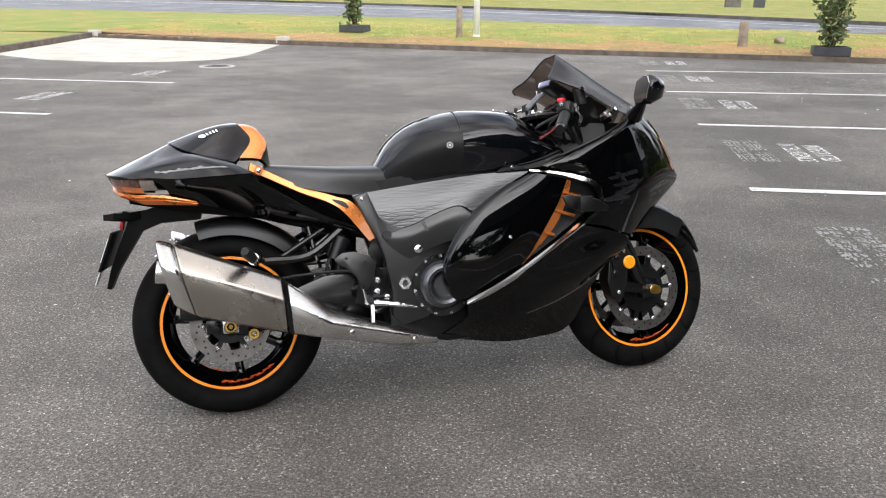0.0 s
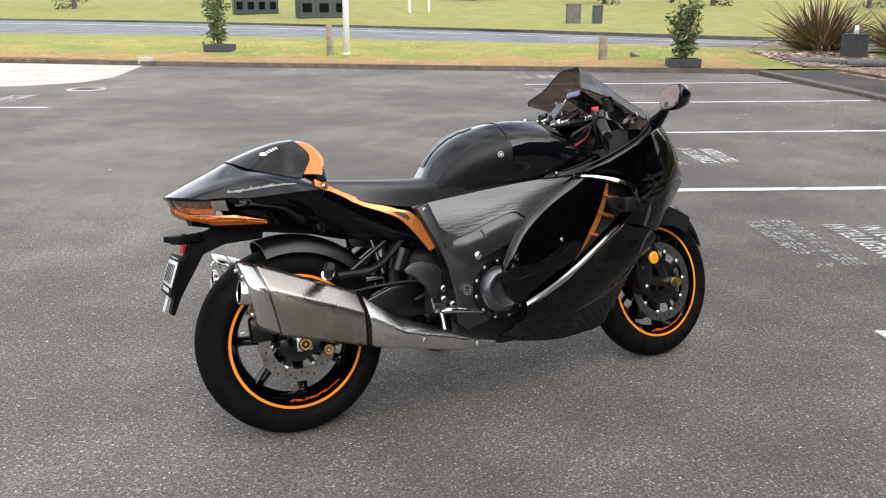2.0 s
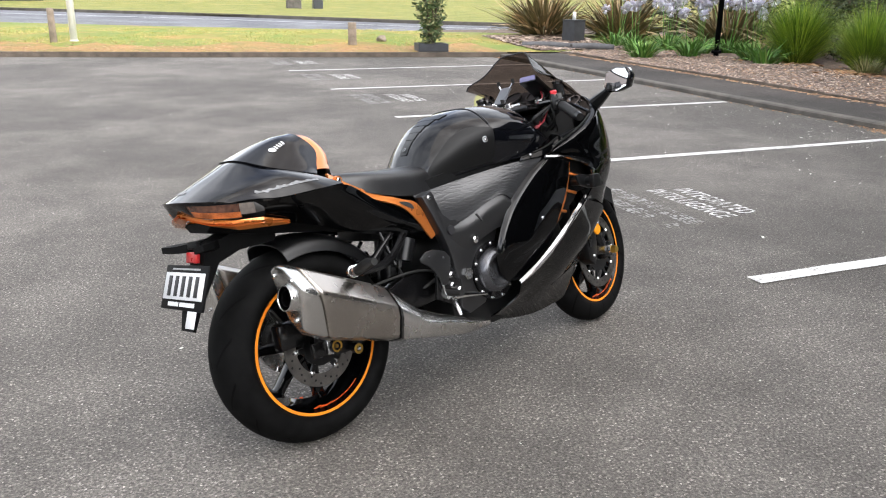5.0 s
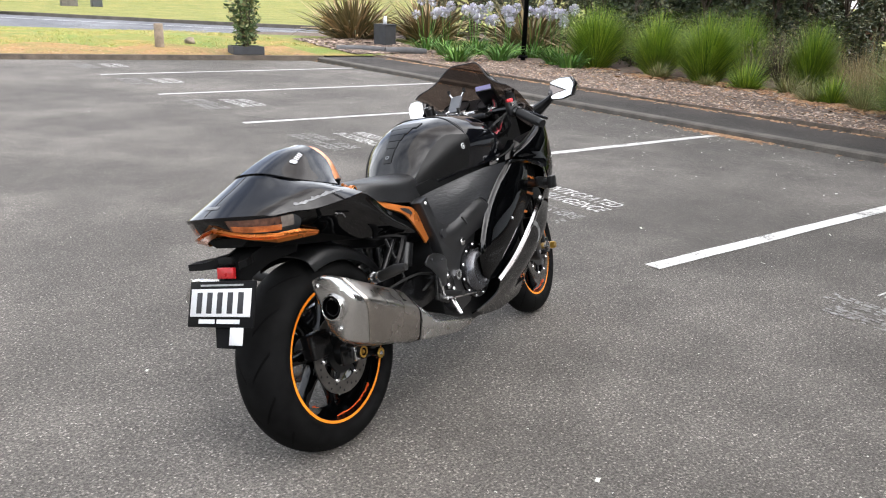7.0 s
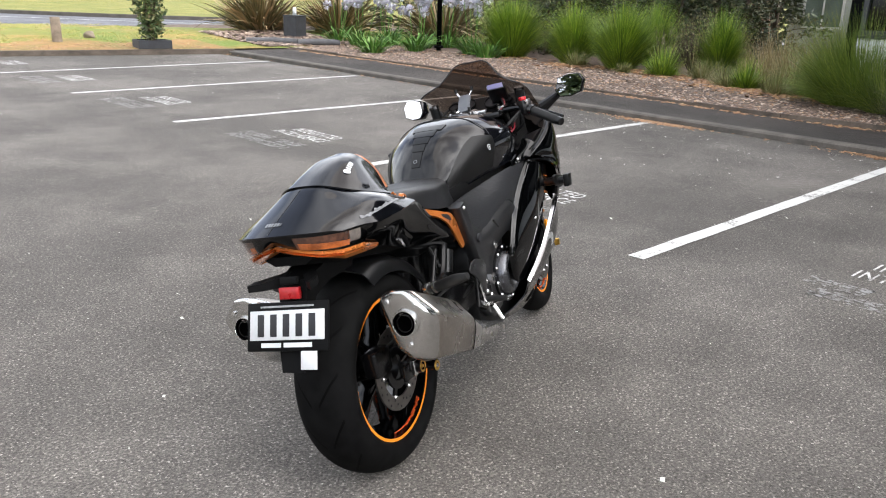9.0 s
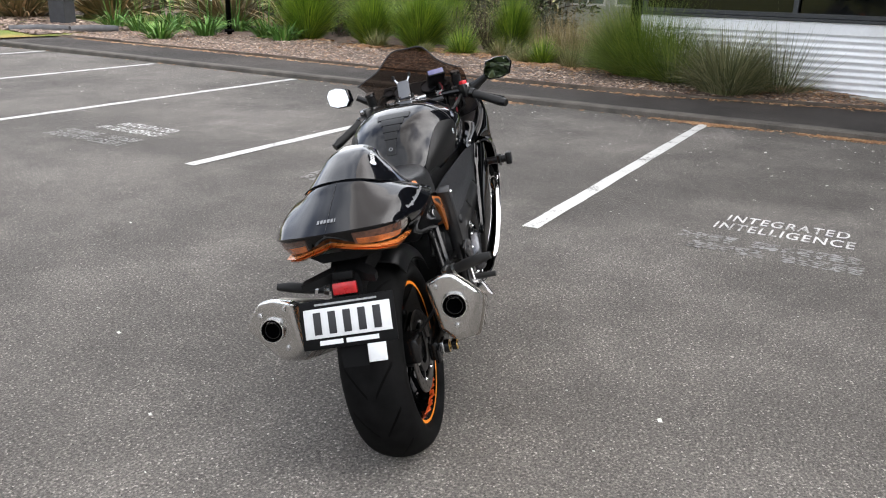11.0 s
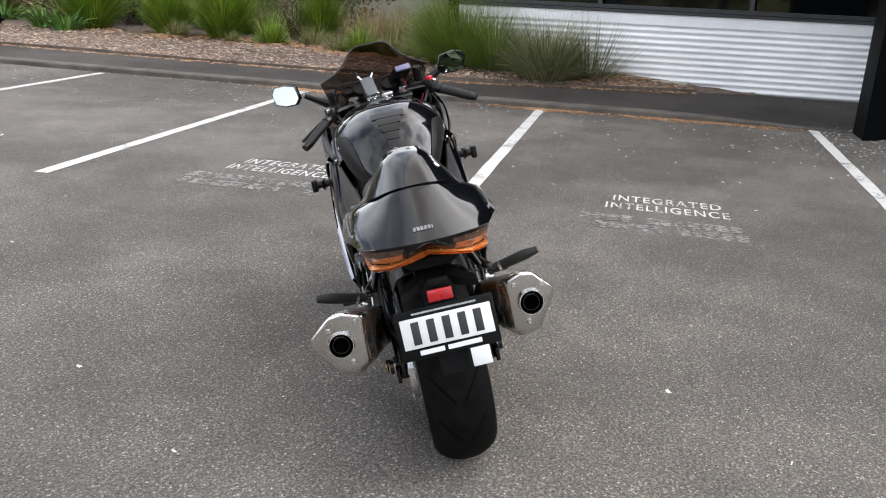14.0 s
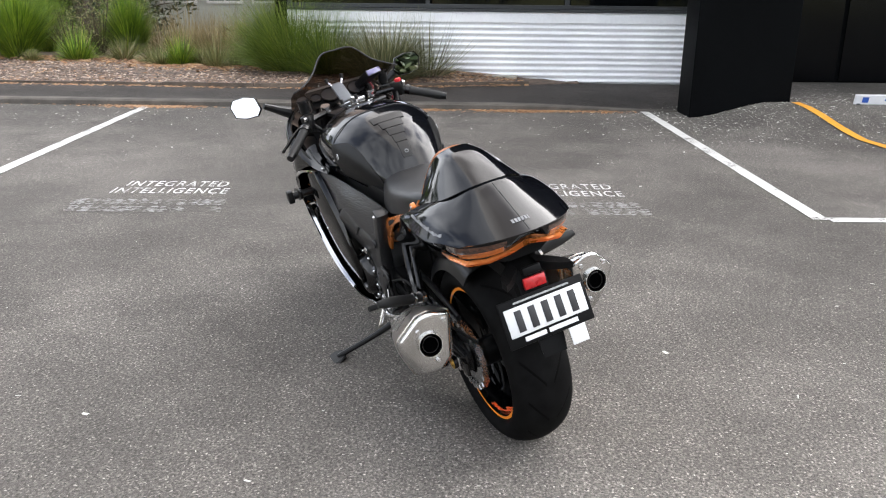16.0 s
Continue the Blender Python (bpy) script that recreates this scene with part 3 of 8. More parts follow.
for i in range(13):
    v0_, v1_ = 1.3 + i * 1.22, 1.3 + (i + 1) * 1.22 - 0.01
    turn_ = math.degrees(math.atan2(bed_u(v0_) - bed_u(v1_), v1_ - v0_))
    top_ = 0.115 + random.uniform(-0.012, 0.012)
    add_box(edge_bm, (-0.035, 0, -0.02), (0.005, math.hypot(v1_ - v0_, bed_u(v1_) - bed_u(v0_)), top_), pose(bed_u(v0_), v0_, 0, 0, 0, turn_))
eb = put(mesh_object("bed_edging", edge_bm, OLD_KERB))
tagged(eb, "dark weathered timber edging along the garden bed", "edging", kind="structure")
bed = put(raw_object("garden_bed", vv, ff, MULCH, True))
tagged(bed, "garden bed covered with brown bark mulch", "garden bed", kind="structure")

def ramp_height(u, v):
    """The asphalt swells up beside the pillar and stays level behind it."""
    side_ = min(1.0, max(0.0, (u - 4.2) / 1.4))
    back = min(1.0, max(0.0, (-v - 0.2 - 0.9 * min(1.0, max(0.0, (u - 6.0) / 0.3))) / 0.95))
    f = side_ * back
    return -0.004 + 0.185 * f * f * (3 - 2 * f)


ramp_bm = bmesh.new()
NR = 40
rv = [[ramp_bm.verts.new((4.0 + 5.2 * i / NR, -0.15 - 7 * j / NR, ramp_height(4.0 + 5.2 * i / NR, -0.15 - 7 * j / NR))) for j in range(NR + 1)] for i in range(NR + 1)]
for i in range(NR):
    for j in range(NR):
        ramp_bm.faces.new((rv[i][j], rv[i + 1][j], rv[i + 1][j + 1], rv[i][j + 1]))
bmesh.ops.recalc_face_normals(ramp_bm, faces=ramp_bm.faces)
rm = put(mesh_object("asphalt_ramp", ramp_bm, ASPHALT, True))
tagged(rm, "asphalt rising gently to the building entrance", "ramp", kind="structure")

bay_line(5.62, -1.36, 2.0, -1.74, 0.10, ORANGE_PAINT, "orange painted line on the asphalt", ramp_height)

# corrugated wall: waves run along the wall
cw, cf = [], []
WAVE = 0.0835
NZ = 96
for i in range(NZ + 1):
    z = -0.03 + 0.90 * i / NZ
    du = 0.017 * math.cos(2 * math.pi * z / WAVE)
    cw += [(WALL_U + du, 4.7, z), (WALL_U + du, -1.45, z)]
cf = [(2 * i, 2 * i + 1, 2 * i + 3, 2 * i + 2) for i in range(NZ)]
wall = put(raw_object("wall_corrugated", cw, cf, CORRUGATED, True))
tagged(wall, "white corrugated steel wall with horizontal ribs", "wall", kind="structure")
b1 = box((WALL_U - 0.028, -1.45, 0.865), (WALL_U + 0.1, 4.7, 1.012), bevel=0.004)
add_box(b1, (WALL_U + 0.03, -1.45, 0.0), (WALL_U + 0.2, 4.7, 0.865))
cap = put(mesh_object("wall_cap", b1, CORRUGATED))
tagged(cap, "flat white flashing above the corrugated wall", "wall flashing", kind="structure")
win = empty("window_1", PLAN)
tagged(win, "long dark tinted window above the corrugated wall", "window", kind="structure")
part("window_sill", box((WALL_U - 0.06, -1.45, 1.016), (WALL_U + 0.12, 4.7, 1.05), bevel=0.004), DARK_FRAME, win, "dark metal sill", smooth=False)
part("window_frame", box((WALL_U - 0.03, -1.45, 1.056), (WALL_U + 0.12, 4.7, 1.11), bevel=0.004), DARK_FRAME, win, smooth=False)
for v in (4.67, 2.7, 0.7, -1.3):
    part("mullion", box((WALL_U - 0.01, v - 0.03, 1.11), (WALL_U + 0.1, v + 0.03, 2.6)), DARK_FRAME, win, smooth=False)
for v in (-1.3, 0.7, 2.7):
    part("pane", box((WALL_U + 0.05, v + 0.03, 1.11), (WALL_U + 0.06, v + 1.94, 2.6)), window_glass, win, smooth=False)
bm = box((WALL_U, -1.45, 2.6), (WALL_U + 0.25, 4.75, 4.2))
add_box(bm, (WALL_U + 0.12, 4.7, 0.0), (16, 4.9, 4.2))
# unseen upper storey and overhang added to darken paint reflections and the entrance
add_box(bm, (WALL_U - 0.1, -9, 4.2), (17, 4.9, 8.6))
add_box(bm, (5.6, -12, 4.2), (WALL_U - 0.1, -0.2, 8.6))
add_box(bm, (11.0, -9, 0.0), (11.2, 4.7, 4.2))
add_box(bm, (7.9, -1.62, 0.0), (WALL_U + 0.2, -1.45, 4.2))
bld = put(mesh_object("wall_building", bm, DARK_CLAD))
tagged(bld, "dark clad building above the window with an added unseen upper storey", "building wall", kind="structure")
bm = box((7.7, -9, 0.155), (7.9, -1.45, 4.2))
bw = put(mesh_object("wall_entrance", bm, DARK_CLAD))
tagged(bw, "dark glazed entrance wall set behind the pillar", "wall", kind="structure")
for k in range(6):
    v1 = -1.6 - 1.22 * k
    part("panel", box((7.672, v1 - 1.16, 0.20), (7.692, v1, 4.1), bevel=0.004), ENTRY_GLASS, bw, smooth=False)
bm = box((7.5, -9, 0.02), (7.72, -1.45, 0.16), bevel=0.01)
st = put(mesh_object("entrance_step", bm, CONCRETE))
tagged(st, "pale concrete step along the entrance wall", "step", kind="structure")
bm = box((5.68, -1.33, -0.02), (6.15, -0.22, 4.2), bevel=0.012)
pl = put(mesh_object("pillar", bm, DARK_CLAD))
tagged(pl, "broad black clad pillar beside the parking bay", "pillar", kind="structure")

# ---- motorcycle materials ----
# one body paint, light put in its colour: darker on sides, lighter facing up
GLOSS = surface("gloss_black_paint", (0.0010, 0.0011, 0.0013), 0.05, vary=0.1, fine=900, coat=1.0, rvary=0.02, spec=0.0)
GLOSS_LIT = surface("metallic_black_paint_lit", (0.0025, 0.0028, 0.004), 0.12, vary=0.15, fine=1800, coat=1.0, rvary=0.02, spec=0.08)
GRAPHIC = surface("subtle_black_graphic", (0.006, 0.006, 0.0065), 0.22, vary=0.1, fine=900, spec=0.5)
SATIN = surface("satin_black_plastic", (0.0045, 0.0047, 0.0052), 0.27, vary=0.2, fine=400, relief=0.05, spec=0.36)
MATTE = surface("matte_black_plastic", (0.0045, 0.0047, 0.005), 0.42, vary=0.25, fine=500, relief=0.1, spec=0.28)
DARKMETAL = surface("black_coated_metal", (0.005, 0.005, 0.0055), 0.18, metal=0.1, vary=0.25, fine=200, relief=0.04, spec=0.5)
FRAME_PAINT = surface("satin_frame_paint", (0.0085, 0.0088, 0.0097), 0.32, vary=0.2, fine=500, relief=0.08, spec=0.72)
COVER_METAL = surface("dark_polished_cover", (0.10, 0.102, 0.11), 0.2, metal=0.8, vary=0.2, fine=200, spec=0.5)
VINYL = surface("black_seat_vinyl", (0.0095, 0.0098, 0.011), 0.34, vary=0.2, scale=12, fine=700, relief=0.12, spec=0.6)
RUBBER = surface("black_rubber", (0.007, 0.007, 0.007), 0.6, vary=0.25, scale=15, fine=200, relief=0.15, spec=0.4)
ORANGE = surface("burnt_orange_metallic", (0.72, 0.225, 0.05), 0.24, metal=0.6, vary=0.12, fine=1200, coat=0.6)
RIM_ORANGE = surface("orange_rim_tape", (0.85, 0.26, 0.015), 0.35, vary=0.06)
RED_ORANGE = surface("red_orange_lettering", (0.95, 0.13, 0.02), 0.35, vary=0.05)
CHROME = surface("bright_chrome", (0.62, 0.62, 0.63), 0.08, metal=1.0, vary=0.03)
SILVER = surface("satin_silver_metal", (0.72, 0.72, 0.72), 0.22, metal=1.0, vary=0.08, fine=300)
STEEL_BRUSHED = surface("brushed_muffler_steel", (0.72, 0.715, 0.70), 0.22, metal=1.0, vary=0.1, fine=250, relief=0.04)
STEEL_DARK = surface("warm_grey_muffler_sleeve", (0.50, 0.465, 0.425), 0.24, metal=1.0, vary=0.1, fine=250, relief=0.05)
DISC_STEEL = surface("brake_disc_steel", (0.23, 0.218, 0.205), 0.36, metal=1.0, vary=0.2, scale=30, fine=300)
GOLD = surface("gold_anodised", (0.75, 0.47, 0.10), 0.25, metal=1.0, vary=0.1)
AMBER = surface("amber_reflector", (0.85, 0.32, 0.01), 0.2, vary=0.1, scale=40, fine=300, coat=0.6)
RED_LENS = surface("red_reflector", (0.40, 0.008, 0.011), 0.25, vary=0.25, scale=60, coat=0.2)
TAIL_LENS = surface("smoked_tail_lamp", (0.085, 0.034, 0.019), 0.05, vary=0.5, scale=14, coat=1.0)
LENS_GLOW = surface("orange_lamp_reflector", (0.48, 0.13, 0.027), 0.15, vary=0.45, scale=22, fine=300, coat=1.0)
CLEAR_LENS = surface("clear_lamp_lens", (0.17, 0.145, 0.13), 0.06, vary=0.3, scale=12, coat=1.0)
PLATE_WHITE = surface("white_plate", (0.60, 0.61, 0.615), 0.4, vary=0.05)
INK = surface("black_ink", (0.012, 0.012, 0.014), 0.5, vary=0.1)
DECAL = surface("grey_decal", (0.17, 0.175, 0.185), 0.35, vary=0.25, scale=30)
SCRIPT = surface("faint_grey_decal", (0.20, 0.205, 0.215), 0.3, vary=0.4, scale=60)
# black base stands in for the deep shade inside the shallow exhaust bore
BORE_BLACK = surface("bore_shade_black", (0.0009, 0.0009, 0.001), 0.9, vary=0.2, spec=0.0)
CARRIER = surface("dull_black_plastic", (0.0028, 0.0029, 0.0031), 0.55, vary=0.25, fine=500, relief=0.12, spec=0.12)
SILVER_TEXT = surface("grey_print", (0.32, 0.325, 0.33), 0.45, vary=0.3, scale=120)
WHITE_DECAL = surface("white_decal", (0.62, 0.63, 0.64), 0.4, vary=0.05)
PURPLE = surface("violet_tinted_screen", (0.12, 0.11, 0.24), 0.12, vary=0.1, coat=1.0)
PHONE_GREY = surface("grey_phone_cradle", (0.10, 0.107, 0.12), 0.45, vary=0.1)
SCALE_PAD, nt_, b_ = material("scaled_black_rubber")
co_ = coords(nt_)
mp_ = node(nt_, "ShaderNodeMapping", Scale=(17.0, 3.0, 95.0), Rotation=(0.0, 0.26, 0.0))
nt_.links.new(co_, mp_.inputs["Vector"])
v_ = node(nt_, "ShaderNodeTexVoronoi", Scale=1.0)
v_.feature = 'DISTANCE_TO_EDGE'
nt_.links.new(mp_.outputs[0], v_.inputs["Vector"])
bump(nt_, b_, ramp(nt_, v_.outputs["Distance"], ((0.0, (0, 0, 0)), (0.2, (1, 1, 1)))), 0.28, 0.0015)
b_.inputs["Base Color"].default_value = (0.015, 0.0156, 0.0175, 1)
b_.inputs["Roughness"].default_value = 0.33
b_.inputs["Specular IOR Level"].default_value = 0.95
SCREEN, nt_, b_ = material("smoked_windscreen")
tr_ = nt_.nodes.new("ShaderNodeBsdfTransparent")
tr_.inputs[0].default_value = (0.22, 0.175, 0.15, 1)
gl_ = node(nt_, "ShaderNodeBsdfGlossy", Roughness=0.04)
lw_ = node(nt_, "ShaderNodeLayerWeight", Blend=0.2)
fr_ = node(nt_, "ShaderNodeMapRange", To_Min=0.03, To_Max=0.32)
nt_.links.new(lw_.outputs["Facing"], fr_.inputs[0])
mx_ = nt_.nodes.new("ShaderNodeMixShader")
nt_.links.new(fr_.outputs[0], mx_.inputs[0])
nt_.links.new(tr_.outputs[0], mx_.inputs[1])
nt_.links.new(gl_.outputs[0], mx_.inputs[2])
nt_.links.new(mx_.outputs[0], nt_.nodes["Material Output"].inputs["Surface"])
MIRROR, nt_, b_ = material("mirror_glass")
b_.inputs["Base Color"].default_value = (0.9, 0.9, 0.92, 1)
b_.inputs["Metallic"].default_value, b_.inputs["Roughness"].default_value = 1.0, 0.01


def tread_material():
    """Rubber with slanted grooves: angle round the wheel against the width."""
    m, nt, b = material("tyre_tread")
    sep = nt.nodes.new("ShaderNodeSeparateXYZ")
    nt.links.new(coords(nt), sep.inputs[0])

    def op(kind, a, c=None):
        n = nt.nodes.new("ShaderNodeMath")
        n.operation = kind
        for s, v in zip(n.inputs, (a, c)):
            if isinstance(v, bpy.types.NodeSocket):
                nt.links.new(v, s)
            elif v is not None:
                s.default_value = v
        return n.outputs[0]
    ang = op('ARCTAN2', sep.outputs["Z"], sep.outputs["X"])
    ay = op('ABSOLUTE', sep.outputs["Y"])
    s = op('FRACT', op('ADD', op('MULTIPLY', ang, 14 / (2 * math.pi)), op('MULTIPLY', sep.outputs["Y"], 11.0)))
    s2 = op('FRACT', op('ADD', op('MULTIPLY', ang, 14 / (2 * math.pi)), op('MULTIPLY', sep.outputs["Y"], -11.0)))
    right = op('MULTIPLY', op('LESS_THAN', s, 0.09), op('GREATER_THAN', sep.outputs["Y"], 0.012))
    left = op('MULTIPLY', op('LESS_THAN', s2, 0.09), op('LESS_THAN', sep.outputs["Y"], -0.012))
    groove = op('MULTIPLY', op('MAXIMUM', right, left), op('LESS_THAN', ay, 0.07))
    h = op('SUBTRACT', 1.0, groove)
    n = node(nt, "ShaderNodeTexNoise", Scale=25.0, Detail=4.0)
    nt.links.new(coords(nt), n.inputs["Vector"])
    rub = ramp(nt, n.outputs[0], ((0.3, (0.0032,) * 3), (0.7, (0.0065,) * 3)))
    nt.links.new(mixc(nt, groove, rub, (0.001, 0.001, 0.001)), b.inputs["Base Color"])
    b.inputs["Roughness"].default_value = 0.7
    b.inputs["Specular IOR Level"].default_value = 0.05
    bump(nt, b, h, 0.8, 0.004)
    return m


TREAD = tread_material()


# ---- curved panels ----
def cr(a, b, c, d, t):
    return 0.5 * (2 * b + (c - a) * t + (2 * a - 5 * b + 4 * c - d) * t * t + (3 * b - a - 3 * c + d) * t ** 3)


def net_point(rows, u, v):
    """A point of the smooth surface through a net of rows; u over the rows, v along a row, both 0 to 1."""
    def along(pts, t):
        n = len(pts) - 1
        t = min(max(t, 0), 1) * n
        i = min(int(t), n - 1)
        p = [pts[max(i - 1, 0)] if i > 0 else pts[0] * 2 - pts[1], pts[i], pts[i + 1], pts[i + 2] if i + 2 <= n else pts[n] * 2 - pts[n - 1]]
        return cr(*p, t - i)
    return along([along(r, v) for r in rows], u)


def mirrored(rows):
    """The same half net on both sides: from the left edge over the middle to the right edge."""
    return [[Vector((x, y, z)) for x, y, z in r[::-1]] + [Vector((x, -y, z)) for x, y, z in r[1:]] for r in rows]


def sheet(rows, nu, nv, thick=0.0, u0=0.0, u1=1.0, v0=0.0, v1=1.0, lift=0.0, rounding=False, warp=None):
    """A panel cut out of a net, with thickness inwards; rounding gives it an oval outline."""
    def at(a, b):
        if warp:
            return warp(a, b)
        if rounding:
            x, y = 2 * a - 1, 2 * b - 1
            x, y = x * math.sqrt(1 - y * y / 2), y * math.sqrt(1 - x * x / 2)
            a, b = (x + 1) / 2, (y + 1) / 2
        return u0 + (u1 - u0) * a, v0 + (v1 - v0) * b
    grid, norm = [], []
    e = 0.004
    for i in range(nu + 1):
        g, nn = [], []
        for j in range(nv + 1):
            u, v = at(i / nu, j / nv)
            p = net_point(rows, u, v)
            du = net_point(rows, min(u + e, 1), v) - net_point(rows, max(u - e, 0), v)
            dv = net_point(rows, u, min(v + e, 1)) - net_point(rows, u, max(v - e, 0))
            n = du.cross(dv)
            n = n.normalized() if n.length > 1e-12 else Vector((0, 0, 1))
            g.append(p)
            nn.append(n)
        grid.append(g)
        norm.append(nn)
    c, cn = grid[nu // 2][nv // 2], norm[nu // 2][nv // 2]
    mid = Vector((min(max(c.x, 0.1), 1.4), 0, 0.45))
    sgn = 1 if cn.dot(c - mid) > 0 else -1
    bm = bmesh.new()
    top = [[bm.verts.new(p + n * sgn * lift) for p, n in zip(g, nn)] for g, nn in zip(grid, norm)]
    for i in range(nu):
        for j in range(nv):
            bm.faces.new((top[i][j], top[i + 1][j], top[i + 1][j + 1], top[i][j + 1]))
    if thick:
        bot = [[bm.verts.new(p + n * sgn * (lift - thick)) for p, n in zip(g, nn)] for g, nn in zip(grid, norm)]
        for i in range(nu):
            for j in range(nv):
                bm.faces.new((bot[i][j], bot[i][j + 1], bot[i + 1][j + 1], bot[i + 1][j]))
        ring = [(i, 0) for i in range(nu + 1)] + [(nu, j) for j in range(1, nv + 1)] + [(i, nv) for i in range(nu - 1, -1, -1)] + [(0, j) for j in range(nv - 1, 0, -1)]
        for (a, b), (c2, d) in zip(ring, ring[1:] + ring[:1]):
            f = bm.faces.new((top[a][b], bot[a][b], bot[c2][d], top[c2][d]))
    bmesh.ops.remove_doubles(bm, verts=bm.verts, dist=0.00005)
    bmesh.ops.recalc_face_normals(bm, faces=bm.faces)
    return bm


def facets(rows, thick):
    """A folded panel of flat pieces through rows of points, with thickness along -z and inwards."""
    bm = bmesh.new()
    top = [[bm.verts.new(p) for p in r] for r in rows]
    bot = [[bm.verts.new((p[0] + thick * 0.6, p[1] * 0.96, p[2] - thick)) for p in r] for r in rows]
    nu, nv = len(rows) - 1, len(rows[0]) - 1
    for g in (top, bot):
        for i in range(nu):
            for j in range(nv):
                bm.faces.new((g[i][j], g[i + 1][j], g[i + 1][j + 1], g[i][j + 1]))
    ring = [(i, 0) for i in range(nu + 1)] + [(nu, j) for j in range(1, nv + 1)] + [(i, nv) for i in range(nu - 1, -1, -1)] + [(0, j) for j in range(nv - 1, 0, -1)]
    for (a, b), (c2, d) in zip(ring, ring[1:] + ring[:1]):
        bm.faces.new((top[a][b], bot[a][b], bot[c2][d], top[c2][d]))
    bmesh.ops.recalc_face_normals(bm, faces=bm.faces)
    return bm


def finish(ob, angle=35):
    """Sharp where it folds, smooth elsewhere."""
    ob.data.set_sharp_from_angle(angle=radians(angle))
    return ob


def lathe(profile, n=64, m=None):
    """A ring round the y axis from (radius, y) points, closed."""
    bm = bmesh.new()
    rings_ = []
    for i in range(n):
        a = 2 * math.pi * i / n
        rings_.append([bm.verts.new((r * math.cos(a), y, r * math.sin(a))) for r, y in profile])
    k = len(profile)
    for i in range(n):
        a, b = rings_[i], rings_[(i + 1) % n]
        for j in range(k):
            bm.faces.new((a[j], a[(j + 1) % k], b[(j + 1) % k], b[j]))
    bmesh.ops.recalc_face_normals(bm, faces=bm.faces)
    if m is not None:
        bmesh.ops.transform(bm, matrix=m, verts=bm.verts)
    return bm


def loft(sections, cap=True):
    """A closed body through sections of the same number of points."""
    bm = bmesh.new()
    rs = [[bm.verts.new(p) for p in s] for s in sections]
    n = len(rs[0])
    for a, b in zip(rs, rs[1:]):
        for j in range(n):
            bm.faces.new((a[j], a[(j + 1) % n], b[(j + 1) % n], b[j]))
    if cap:
        bm.faces.new(rs[0][::-1])
        bm.faces.new(rs[-1])
    bmesh.ops.recalc_face_normals(bm, faces=bm.faces)
    return bm


def prism(outline, y0, y1, bevel=0.0):
    """A plate from an outline of (x, z), between two values of y."""
    bm = bmesh.new()
    a = [bm.verts.new((x, y0, z)) for x, z in outline]
    b = [bm.verts.new((x, y1, z)) for x, z in outline]
    n = len(a)
    bm.faces.new(a)
    bm.faces.new(b[::-1])
    for i in range(n):
        bm.faces.new((a[i], b[i], b[(i + 1) % n], a[(i + 1) % n]))
    bmesh.ops.recalc_face_normals(bm, faces=bm.faces)
    if bevel:
        bmesh.ops.bevel(bm, geom=list(bm.edges), offset=bevel, segments=2, profile=0.5, affect='EDGES')
    return bm


def bolt(p, side, r=0.009, n=10, h=0.008):
    """A bolt head that faces sideways (side -1 right, 1 left)."""
    p = Vector(p)
    bm = rod(p, p + Vector((0, side * h * 0.5, 0)), r, r, n)
    add_rod(bm, p + Vector((0, side * h * 0.5, 0)), p + Vector((0, side * h, 0)), r, r * 0.55, n)
    return bm


# ---- the motorcycle ----
bike = empty("motorcycle", pose(-1.0951, 2.3322, -0.0055, -13.2, 0, 23.3))
tagged(bike, "gloss black sport motorcycle with burnt orange trim on its stand", "motorcycle")
STEER = pose(1.235, 0, 0.9) @ Matrix.Rotation(radians(8), 4, Vector((-0.39, 0, 0.92)).normalized()) @ pose(-1.235, 0, -0.9)


def bp(name, bm, mat, parent=None, label="", smooth=True, turn=False, sharp=35):
    ob = part(name, bm, mat, bike if parent is None else parent, label, smooth)
    if turn:
        ob.matrix_basis = STEER @ ob.matrix_basis
    if smooth:
        finish(ob, sharp)
    return ob


